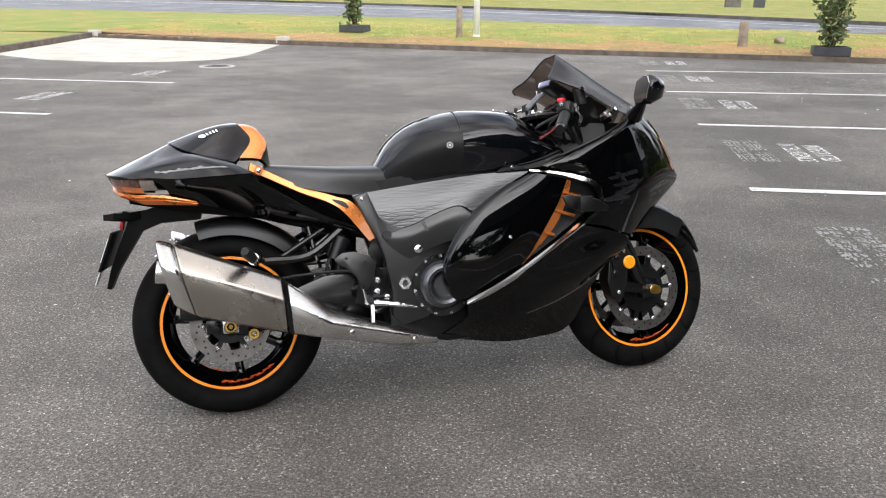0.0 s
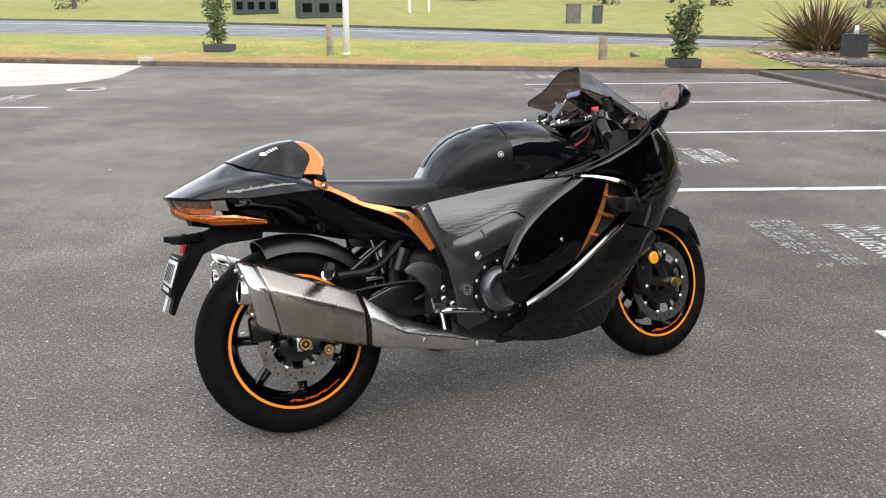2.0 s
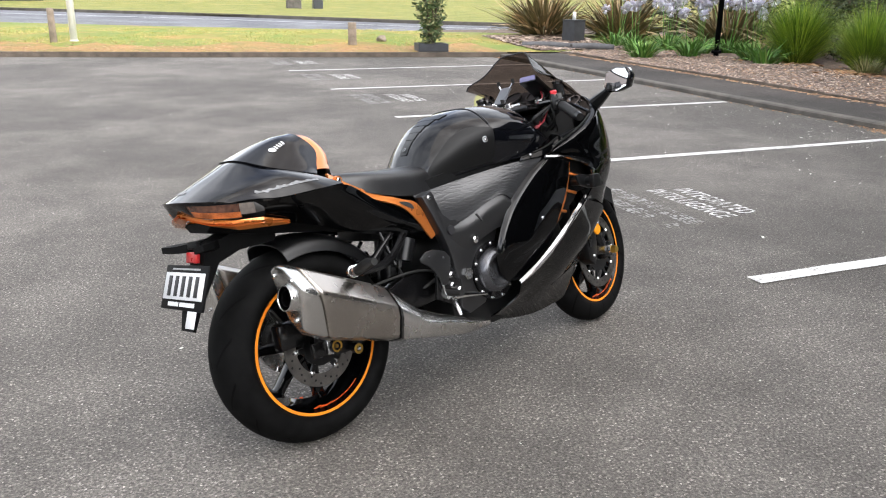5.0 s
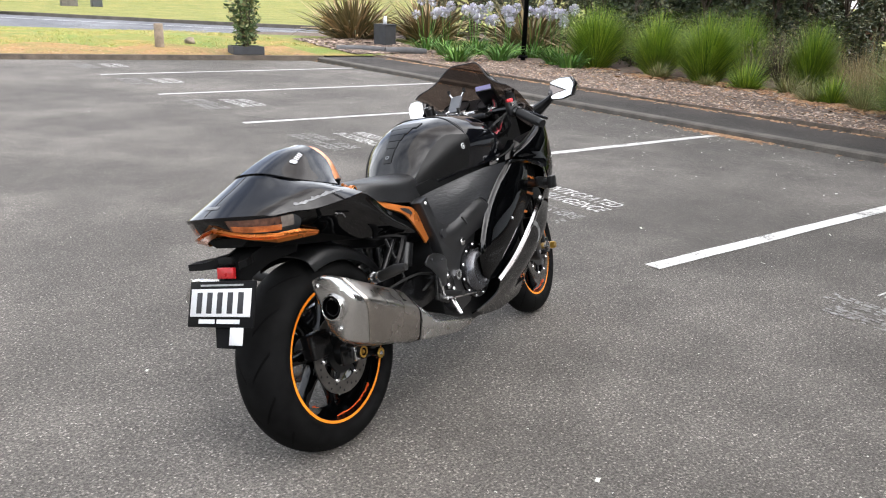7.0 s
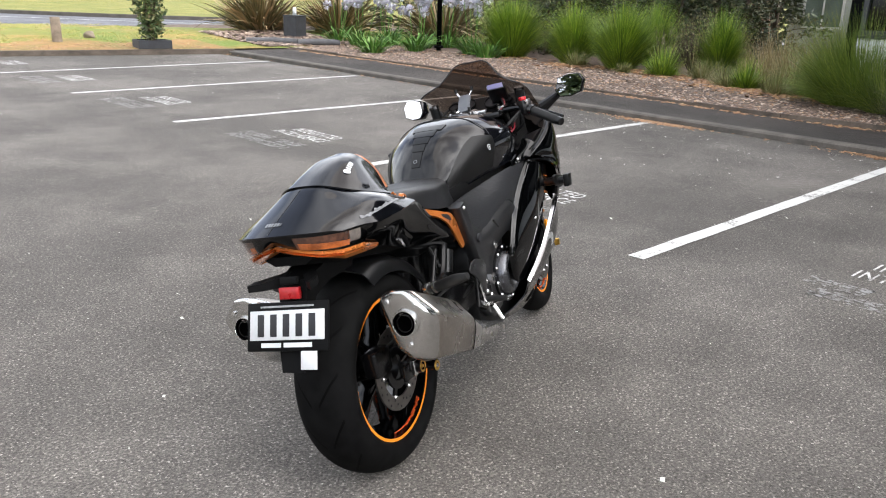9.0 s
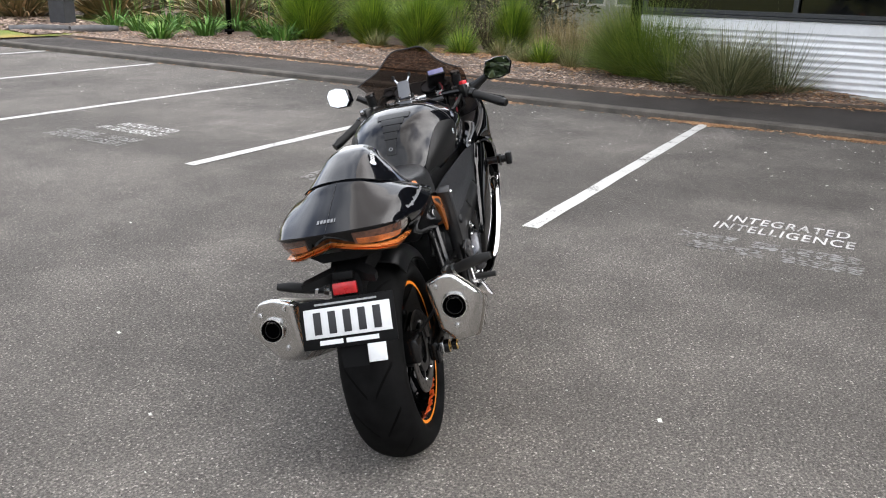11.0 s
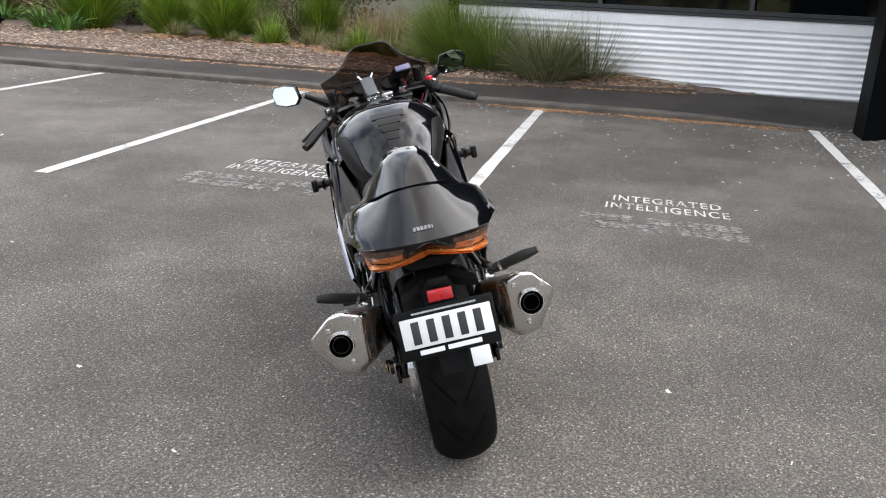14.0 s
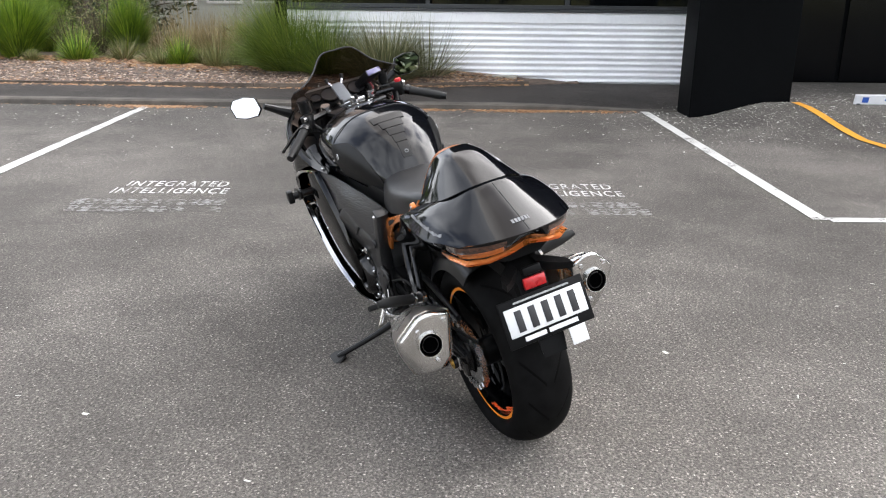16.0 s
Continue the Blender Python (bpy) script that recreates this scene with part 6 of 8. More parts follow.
for s in (-1, 1):
    def side(*rows):
        return [[Vector((x, s * y, z)) for x, y, z in r] for r in rows]
    up_ = side(LIP, LIP_OUT, E1R, E2R, E3R, E4R)
    cowl = bp("upper_cowl", sheet(up_, 32, 40, 0.005), GLOSS, label="gloss black upper cowl and nose", sharp=60)
    bp("cowl_lip", tube([q + Vector((0, 0, 0.001)) for q in up_[0]], 0.004, 8), SATIN, cowl)
    bp("headlight", sheet(up_, 12, 10, 0.0, 0.33, 0.57, 0.78, 0.99, 0.003), CLEAR_LENS, cowl, "clear headlight lens", sharp=60)
    bp("nose_accent", sheet(up_, 8, 6, 0.0, 0.44, 0.65, 0.735, 0.77, 0.003), ORANGE, cowl, "burnt orange nose accent", sharp=60)
    # dark graphic on the cowl, as plain satin strokes
    for a_, b_3, c_, d_ in ((0.42, 0.60, 0.16, 0.19), (0.45, 0.49, 0.08, 0.30), (0.55, 0.59, 0.06, 0.28), (0.64, 0.68, 0.04, 0.24), (0.60, 0.80, 0.12, 0.15), (0.72, 0.76, 0.03, 0.2)):
        bp("cowl_graphic", sheet(up_, 6, 8, 0.0, 0.2 + 0.8 * a_, 0.2 + 0.8 * b_3, c_ + 0.07, d_ + 0.07, 0.0006), GRAPHIC, cowl, sharp=60)
    mid_ = side(C0R, C05R, C1R, C2R)
    bp("side_cowl", sheet(mid_, 20, 36, 0.005), GLOSS, label="gloss black side cowl", sharp=60)
    low_ = side(F0R, F1R, F2R, F3R)
    lower = bp("lower_cowl", sheet(low_, 28, 32, 0.005), GLOSS, label="gloss black lower cowl", sharp=60)
    bp("cowl_seam", tube([net_point(low_, 0.62, v) + Vector((0, s * 0.001, 0)) for v in (0.0, 0.2, 0.4, 0.6)], 0.0009, 6), DARKMETAL, lower)
    pad_ = side(P0R, P1R, P2R)
    bp("side_pad", sheet(pad_, 16, 30, 0.006), SCALE_PAD, label="black scaled side pad beneath the tank", sharp=60)
    inner = side(LIP, [((a[0] + b[0]) / 2, (a[1] + b[1]) / 2, (a[2] + b[2]) / 2 - 0.012) for a, b in zip(LIP, I1R)], I1R)
    bp("inner_cowl", sheet(inner, 12, 28, 0.004), GLOSS, label="black inner cowl beside the tank", sharp=60)
    shelf = side([(0.93, 0.218, 0.757), (1.02, 0.238, 0.762), (1.09, 0.250, 0.771), (1.17, 0.254, 0.795)],
                 [(0.955, 0.206, 0.770), (1.03, 0.218, 0.781), (1.095, 0.222, 0.797), (1.165, 0.220, 0.824)],
                 [(0.985, 0.196, 0.774), (1.04, 0.200, 0.789), (1.10, 0.200, 0.806), (1.155, 0.194, 0.832)])
    sh_ = bp("cowl_shelf", sheet(shelf, 10, 20, 0.004), GLOSS, label="gloss black shelf panel beside the tank", sharp=60)
    bp("shelf_step", sheet(shelf, 4, 12, 0.004, 0.40, 0.50, 0.25, 0.95, 0.003), MATTE, sh_)
    bp("shelf_bolt", bolt((0.985, s * 0.222, 0.771), s, 0.006), SILVER, sh_)
    bp("cowl_bolt", bolt((0.955, s * 0.266, 0.542), s, 0.007), SILVER, lower)
    # air scoop
    dark = side([(1.05, 0.23, 0.745), (1.16, 0.232, 0.735), (1.275, 0.236, 0.70)], [(1.0, 0.225, 0.6), (1.12, 0.228, 0.62), (1.27, 0.232, 0.64)], [(0.88, 0.225, 0.40), (1.02, 0.235, 0.46), (1.19, 0.238, 0.575)])
    scoop = bp("air_scoop", sheet(dark, 8, 8, 0.004), MATTE, label="dark air scoop in the fairing")
    strut = side([(1.155, 0.250, 0.722), (1.135, 0.252, 0.66), (1.085, 0.254, 0.57), (0.99, 0.254, 0.452)], [(1.185, 0.243, 0.716), (1.168, 0.243, 0.655), (1.115, 0.245, 0.56), (1.0, 0.248, 0.446)])
    bp("scoop_strut", sheet(strut, 4, 24, 0.012), ORANGE, scoop, "burnt orange scoop strut", sharp=60)
    for x0, z0, x1, z1 in ((1.118, 0.620, 1.19, 0.598), (1.072, 0.550, 1.115, 0.538), (1.150, 0.680, 1.215, 0.660)):
        bp("scoop_web", rod((x0, s * 0.252, z0), (x1, s * 0.25, z1), 0.006, 0.006, 6), ORANGE, scoop)
    ch = side([(1.21, 0.272, 0.586), (1.11, 0.274, 0.517), (1.0, 0.272, 0.446), (0.90, 0.266, 0.389), (0.80, 0.256, 0.343)], [(1.211, 0.282, 0.581), (1.111, 0.283, 0.511), (1.002, 0.281, 0.440), (0.90, 0.274, 0.384), (0.80, 0.263, 0.338)], [(1.209, 0.290, 0.574), (1.107, 0.290, 0.505), (1.0, 0.287, 0.436), (0.897, 0.280, 0.380), (0.797, 0.266, 0.333)])
    bp("chrome_strip", sheet(ch, 5, 30, 0.01), CHROME, scoop, "bright chrome strip along the scoop", sharp=60)
    ct = side([(1.035, 0.252, 0.761), (1.12, 0.268, 0.750), (1.21, 0.28, 0.729), (1.268, 0.284, 0.70), (1.286, 0.284, 0.645)], [(1.035, 0.256, 0.755), (1.12, 0.272, 0.742), (1.20, 0.285, 0.718), (1.25, 0.288, 0.69), (1.272, 0.288, 0.642)])
    bp("chrome_brow", sheet(ct, 5, 30, 0.008), CHROME, scoop, "bright chrome brow over the scoop", sharp=60)
    # crash slider
    sl = rod((1.19, s * 0.24, 0.64), (1.19, s * 0.345, 0.64), 0.016, 0.016, 14)
    slid = bp("frame_slider", sl, SATIN, label="black crash slider")
    bp("slider_plate", prism([(1.125, 0.668), (1.15, 0.672), (1.25, 0.652), (1.292, 0.625), (1.285, 0.612), (1.2, 0.61), (1.14, 0.632)], s * 0.30, s * 0.312, 0.004), SATIN, slid)
    bp("slider_cap", box((1.168, s * 0.345 - 0.012, 0.615), (1.212, s * 0.345 + 0.012, 0.665), bevel=0.005), MATTE, slid)

# windscreen
WS = mirrored([
    [(1.228, 0, 1.162), (1.218, 0.068, 1.156), (1.178, 0.128, 1.098), (1.142, 0.188, 1.066), (1.16, 0.222, 1.050)],
    [(1.31, 0, 1.118), (1.295, 0.071, 1.108), (1.26, 0.135, 1.066), (1.24, 0.188, 1.025), (1.25, 0.220, 1.018)],
    [(1.41, 0, 1.052), (1.40, 0.068, 1.04), (1.37, 0.128, 1.01), (1.335, 0.180, 0.972), (1.33, 0.214, 0.972)],
    [(1.52, 0, 0.982), (1.51, 0.063, 0.975), (1.48, 0.120, 0.958), (1.445, 0.171, 0.932), (1.415, 0.205, 0.930)]])
scr = bp("windscreen", sheet(WS, 24, 36, 0.0), SCREEN, label="smoked tinted windscreen", sharp=60)
bp("screen_edge", tube(WS[0], 0.0028, 6), INK, scr)
for s in (-1, 1):
    bp("screen_bolt", bolt((1.43, s * 0.148, 0.945), s, 0.006), SILVER, scr)

# cockpit: dials, clamp, phone cradle
dash = bp("instrument_panel", loft([[(1.22, -0.14, 0.955), (1.22, 0.14, 0.955), (1.24, 0.13, 0.90), (1.24, -0.13, 0.90)],
                                    [(1.31, -0.15, 1.01), (1.31, 0.15, 1.01), (1.36, 0.12, 0.9), (1.36, -0.12, 0.9)],
                                    [(1.36, -0.12, 1.01), (1.36, 0.12, 1.01), (1.42, 0.08, 0.92), (1.42, -0.08, 0.92)]]), SATIN, label="black instrument panel", sharp=30)
for y, r in ((0.06, 0.04), (-0.06, 0.04), (0.12, 0.024), (-0.12, 0.024)):
    mm_ = pose(1.258, y, 0.985, 0, 0, 0) @ Vector((-0.55, 0, 0.83)).to_track_quat('Y', 'Z').to_matrix().to_4x4()
    bp("dial_rim", lathe([(r - 0.004, 0), (r, 0), (r, 0.01), (r - 0.004, 0.01)], 28, mm_), DARKMETAL, dash)
    bp("dial_face", lathe([(0, 0.002), (r - 0.004, 0.002), (r - 0.004, 0.005), (0, 0.005)], 28, mm_), INK, dash)
clamp = bp("top_clamp", box((1.09, -0.12, 0.925), (1.24, 0.12, 0.95), bevel=0.01), DARKMETAL, label="black top clamp", turn=True)
for s in (-1, 1):
    bp("fork_cap", rod((1.215, s * 0.105, 0.945), (1.21, s * 0.105, 0.968), 0.022, 0.02, 16), SILVER, clamp)
    bar = tube([(1.19, s * 0.12, 0.945), (1.165, s * 0.19, 0.943), (1.145, s * 0.235, 0.927)], 0.013, 10)
    hb = bp("handlebar", bar, DARKMETAL, label="black clip-on handlebar", turn=True)
    bp("grip", tube([(1.15, s * 0.225, 0.930), (1.105, s * 0.285, 0.900), (1.06, s * 0.345, 0.868)], [0.019, 0.0175, 0.018], 14), RUBBER, hb, "black rubber grip")
    bp("bar_end", rod((1.06, s * 0.345, 0.868), (1.047, s * 0.362, 0.860), 0.017, 0.015, 14), SATIN, hb)
    sw = bp("switch_block", box((-0.025, -0.022, -0.03), (0.025, 0.022, 0.03), pose(1.16, s * 0.21, 0.94, 0, 0, -s * 40), 0.008), SATIN, hb, "black switch block")
    if s < 0:
        bp("stop_switch", box((-0.012, -0.012, 0.0), (0.012, 0.012, 0.014), pose(1.145, s * 0.21, 0.968, 0, 0, 40), 0.003), surface("red_switch", (0.6, 0.02, 0.03), 0.35), sw, "red stop switch")
    bp("lever", tube([(1.20, s * 0.2, 0.935), (1.18, s * 0.27, 0.912), (1.12, s * 0.36, 0.875)], [0.008, 0.007, 0.006], 8), DARKMETAL, hb, "black hand lever")
    bp("cylinder", box((-0.03, -0.016, -0.016), (0.03, 0.016, 0.016), pose(1.21, s * 0.18, 0.95, 0, 0, -s * 50), 0.006), DARKMETAL, hb)
    bp("cable", tube([(1.2, s * 0.17, 0.95), (1.28, s * 0.14, 0.99), (1.33, s * 0.08, 0.96), (1.3, s * 0.02, 0.9)], 0.005, 8), RUBBER, hb)
    # mirrors
    mbase = Vector((1.41, 0.385 if s > 0 else -0.345, 1.0))
    arm = tube([(1.445, s * 0.205, 0.925), (1.44, s * 0.26, 0.955), (1.43, s * 0.31, 0.985)], [0.027, 0.018, 0.013], 10)
    mi = bp("mirror_arm", arm, SATIN, label="black mirror arm")
    face = [(-0.062, -0.016), (-0.046, 0.034), (0.0, 0.045), (0.048, 0.041), (0.065, 0.014), (0.05, -0.032), (0.005, -0.045), (-0.044, -0.042)]
    def msec(dx, f):
        return [(mbase.x + dx + 0.02 * f * 0, mbase.y + s * a * f, mbase.z + b * f) for a, b in face]
    swing_ = Matrix.Translation(mbase) @ Matrix.Rotation(radians(-4 if s < 0 else -19.5), 4, 'Z') @ Matrix.Rotation(radians(7 if s < 0 else 13), 4, 'Y') @ Matrix.Translation(-mbase)
    shell = loft([msec(-0.008, 0.99), msec(-0.004, 1.04), msec(0.025, 0.98), msec(0.05, 0.7), msec(0.062, 0.35)])
    bmesh.ops.transform(shell, matrix=swing_, verts=shell.verts)
    bp("mirror_housing", shell, GLOSS_LIT, mi, "gloss black mirror housing", sharp=50)
    g = loft([msec(-0.0085, 0.94), msec(-0.0105, 0.94)])
    bmesh.ops.transform(g, matrix=swing_, verts=g.verts)
    bp("mirror_glass", g, MIRROR, mi, "mirror glass", smooth=False)
dev = bp("camera_display", box((-0.066, -0.036, -0.014), (0.066, 0.036, 0.014), pose(1.195, -0.105, 1.018, 0, 25, 8), 0.006), SATIN, label="black handlebar display with violet screen", turn=True)
bp("display_screen", box((-0.067, -0.032, -0.009), (-0.0655, 0.032, 0.011), pose(1.195, -0.105, 1.018, 0, 25, 8), 0.0005), PURPLE, dev, "violet tinted screen")
bp("display_mount", rod((1.22, -0.12, 0.95), (1.235, -0.107, 1.02), 0.01, 0.01), SATIN, dev)
CR = pose(1.165, 0.035, 1.005, 0, -40, 0)
cra = bp("phone_cradle", box((-0.05, -0.026, -0.006), (0.05, 0.026, 0.006), CR, 0.006), PHONE_GREY, label="grey phone cradle with four arms", turn=True)
for a_, b_3 in ((0.052, 0.03), (0.052, -0.03), (-0.05, 0.028), (-0.05, -0.028)):
    p0, p1 = CR @ Vector((a_ * 0.75, b_3 * 0.6, 0)), CR @ Vector((a_ * 1.2, b_3 * 1.15, 0.012))
    bp("cradle_arm", rod(p0, p1, 0.005, 0.004, 8), CHROME, cra)
    bp("cradle_tip", rod(p1 - Vector((0, 0, 0.004)), p1 + Vector((0, 0, 0.014)), 0.007, 0.007, 10), RUBBER, cra)
bp("cradle_stem", rod((1.17, 0.02, 0.94), CR @ Vector((0, 0, -0.006)), 0.011, 0.011), SATIN, cra)
bp("clamp_mount", box((1.15, -0.05, 0.95), (1.2, 0.06, 0.965), bevel=0.004), SILVER, clamp)

# front fork, fender, calipers (turned with the bars)
for s in (-1, 1):
    leg = bp("fork_leg", rod((1.495, s * 0.103, 0.31), (1.37, s * 0.103, 0.60), 0.026, 0.028, 18), DARKMETAL, label="black fork leg", turn=True)
    bp("fork_tube", rod((1.37, s * 0.103, 0.60), (1.215, s * 0.105, 0.95), 0.028, 0.028, 18), DARKMETAL, leg)
    bp("axle_clamp", box((1.48, s * 0.103 - 0.022, 0.265), (1.555, s * 0.103 + 0.022, 0.335), bevel=0.01), DARKMETAL, leg)
    bp("axle_end", rod((1.52, s * 0.12, 0.298), (1.52, s * 0.142, 0.298), 0.02, 0.019, 18), SILVER, leg)
    bp("axle_bobbin", rod((1.52, s * 0.142, 0.298), (1.52, s * 0.162, 0.298), 0.017, 0.015, 18), GOLD, leg, "gold axle bobbin")
    calp = loft([[(1.345, s * 0.075, 0.29), (1.385, s * 0.075, 0.26), (1.385, s * 0.13, 0.26), (1.345, s * 0.13, 0.29)],
                 [(1.33, s * 0.07, 0.34), (1.41, s * 0.07, 0.33), (1.41, s * 0.137, 0.33), (1.33, s * 0.137, 0.34)],
                 [(1.345, s * 0.07, 0.42), (1.43, s * 0.07, 0.43), (1.43, s * 0.132, 0.43), (1.345, s * 0.132, 0.42)],
                 [(1.37, s * 0.078, 0.455), (1.43, s * 0.078, 0.46), (1.43, s * 0.125, 0.46), (1.37, s * 0.125, 0.455)]])
    bmesh.ops.bevel(calp, geom=list(calp.edges), offset=0.006, segments=2, profile=0.5, affect='EDGES')
    cl = bp("brake_caliper", calp, SATIN, leg, "black radial brake caliper")
    bp("caliper_foot", loft([[(1.40, s * 0.112, 0.30), (1.40, s * 0.128, 0.30), (1.40, s * 0.128, 0.335), (1.40, s * 0.112, 0.335)],
                             [(1.49, s * 0.112, 0.285), (1.49, s * 0.128, 0.285), (1.49, s * 0.128, 0.32), (1.49, s * 0.112, 0.32)]]), DARKMETAL, leg)
    for x_, z_, r_ in ((1.375, 0.30, 0.007), (1.365, 0.37, 0.009), (1.375, 0.425, 0.009), (1.405, 0.445, 0.006)):
        bp("caliper_bolt", bolt((x_, s * 0.134, z_), s, r_, h=0.005), SILVER if r_ < 0.008 else DARKMETAL, cl)
    bp("caliper_ridge", box((1.345, s * 0.136 - 0.004, 0.335), (1.355, s * 0.136 + 0.004, 0.42), bevel=0.002), DARKMETAL, cl)
    bp("fender_bolt", bolt((1.455, s * 0.11, 0.50), s, 0.007), SILVER, leg)
    bp("reflector", lathe([(0, 0), (0.024, 0), (0.024, 0.006), (0.02, 0.009), (0, 0.009)], 24, pose(1.42, s * 0.138, 0.405, 0, 0, 0 if s > 0 else 180)), AMBER, leg, "round amber reflector")
    bp("brake_hose", tube([(1.40, s * 0.12, 0.45), (1.37, s * 0.15, 0.52), (1.36, s * 0.13, 0.6), (1.3, s * 0.1, 0.75)], 0.006, 8), RUBBER, leg)
    FS = [[Vector((1.52 + rr * math.cos(radians(a)), s * y, 0.298 + rr * math.sin(radians(a)))) for a in (52, 78, 104, 128)] for rr, y in ((0.305, 0.082), (0.262, 0.095), (0.225, 0.108))]
    bp("fender_stay", sheet(FS, 6, 10, 0.004), CARRIER, leg, "black fender side stay")
fen = []
for i in range(12):
    a = radians(22 + 128 * i / 11)
    wd = 0.072 * (0.45 + 0.55 * min(1, i / 3.0)) if i < 4 else 0.072
    row = []
    for y, k in ((-1.0, -0.05), (-0.95, -0.022), (-0.6, 0.006), (0, 0.014), (0.6, 0.006), (0.95, -0.022), (1.0, -0.05)):
        rr = 0.318 + k * (0.4 + 0.6 * min(1, i / 3.0))
        row.append(Vector((1.52 + rr * math.cos(a), y * wd * 1.12, 0.298 + rr * math.sin(a))))
    fen.append(row)
bp("front_fender", sheet(fen, 26, 18, 0.004), GLOSS, label="gloss black front fender", turn=True, sharp=60)
bp("radiator", box((1.22, -0.15, 0.32), (1.27, 0.15, 0.64), pose(0, 0, 0, 0, 0, 0), 0.006), MATTE, label="black radiator behind the front wheel")
bp("nose_inner", loft([[(1.27, -0.17, 0.58), (1.27, 0.17, 0.58), (1.27, 0.19, 0.78), (1.27, -0.19, 0.78)],
                       [(1.45, -0.13, 0.6), (1.45, 0.13, 0.6), (1.45, 0.13, 0.83), (1.45, -0.13, 0.83)],
                       [(1.58, -0.04, 0.65), (1.58, 0.04, 0.65), (1.58, 0.04, 0.8), (1.58, -0.04, 0.8)]]), MATTE)

# headstock, cables and small cockpit parts
bp("headstock", loft([[(1.08, -0.13, 0.70), (1.08, 0.13, 0.70), (1.08, 0.12, 0.86), (1.08, -0.12, 0.86)],
                      [(1.20, -0.16, 0.68), (1.20, 0.16, 0.68), (1.20, 0.10, 0.915), (1.20, -0.10, 0.915)],
                      [(1.36, -0.17, 0.70), (1.36, 0.17, 0.70), (1.36, 0.14, 0.91), (1.36, -0.14, 0.91)],
                      [(1.46, -0.10, 0.74), (1.46, 0.10, 0.74), (1.46, 0.09, 0.91), (1.46, -0.09, 0.91)]]), MATTE, label="matte black headstock cover", sharp=30)
RED_WIRE = surface("red_wire", (0.20, 0.008, 0.016), 0.4)
LCD = surface("grey_dial_glass", (0.03, 0.032, 0.036), 0.08, coat=1.0)
for s in (-1, 1):
    tub = bp("fluid_reservoir", rod((1.235, s * 0.185, 0.965), (1.228, s * 0.187, 1.012), 0.02, 0.02, 18), SATIN, label="black fluid reservoir", turn=True)
    bp("reservoir_cap", rod((1.228, s * 0.187, 1.012), (1.226, s * 0.188, 1.022), 0.022, 0.02, 18), DARKMETAL, tub)
    bp("reservoir_hose", tube([(1.235, s * 0.185, 0.965), (1.225, s * 0.16, 0.935), (1.20, s * 0.16, 0.94)], 0.006, 8), RUBBER, tub)
    for k, (x, y, z) in enumerate(((1.14, 0.175, 0.90), (1.18, 0.20, 0.885), (1.22, 0.17, 0.87), (1.10, 0.16, 0.89))):
        bp("cable", tube([(1.17, s * 0.20, 0.94), (x, s * y, z), (1.20 + 0.03 * k, s * 0.11, 0.84), (1.28, s * 0.08, 0.80)], 0.0045 + 0.001 * (k % 2), 7), RUBBER)
    bp("switch_button", rod((1.135, s * 0.225, 0.955), (1.13, s * 0.227, 0.966), 0.008, 0.007, 10), SILVER, turn=True)
    bp("lever_pivot", rod((1.205, s * 0.205, 0.93), (1.203, s * 0.206, 0.953), 0.009, 0.009, 10), SILVER, turn=True)
    bp("grip_collar", rod((1.142, s * 0.236, 0.926), (1.132, s * 0.248, 0.920), 0.021, 0.021, 14), DARKMETAL, turn=True)
    pod = Vector((-0.6, 0, 0.8)).to_track_quat('Y', 'Z').to_matrix().to_4x4()
    bp("pod_rim", lathe([(0.030, 0), (0.036, 0), (0.036, 0.012), (0.030, 0.012)], 28, pose(1.372, s * 0.152, 0.938) @ pod), CHROME if s < 0 else DARKMETAL, label="bright gauge rim" if s < 0 else "")
    bp("pod_glass", lathe([(0, 0.002), (0.030, 0.002), (0.030, 0.005), (0, 0.005)], 28, pose(1.372, s * 0.152, 0.938) @ pod), LCD)
    # ribbed duct inside the cowl
    bp("inner_duct", loft([[(1.12, s * 0.17, 0.79), (1.12, s * 0.225, 0.80), (1.12, s * 0.225, 0.76), (1.12, s * 0.17, 0.74)],
                           [(1.30, s * 0.16, 0.83), (1.30, s * 0.23, 0.85), (1.30, s * 0.235, 0.78), (1.30, s * 0.16, 0.76)]]), SATIN, sharp=30)
for pts_ in ([(1.10, -0.15, 0.865), (1.13, -0.175, 0.875), (1.165, -0.17, 0.90), (1.175, -0.18, 0.93)], [(1.09, -0.155, 0.85), (1.12, -0.17, 0.868), (1.15, -0.155, 0.885)], [(1.20, -0.10, 0.95), (1.22, -0.12, 0.975), (1.235, -0.105, 1.01)]):
    bp("red_wire", tube(pts_, 0.0035, 7), RED_WIRE, label="thin red wire")
bp("ignition_lock", rod((1.15, 0, 0.945), (1.145, 0, 0.972), 0.018, 0.016, 16), SILVER, turn=True, label="silver ignition lock")
bp("steering_nut", rod((1.20, 0, 0.95), (1.196, 0, 0.962), 0.02, 0.018, 6), SILVER, turn=True)
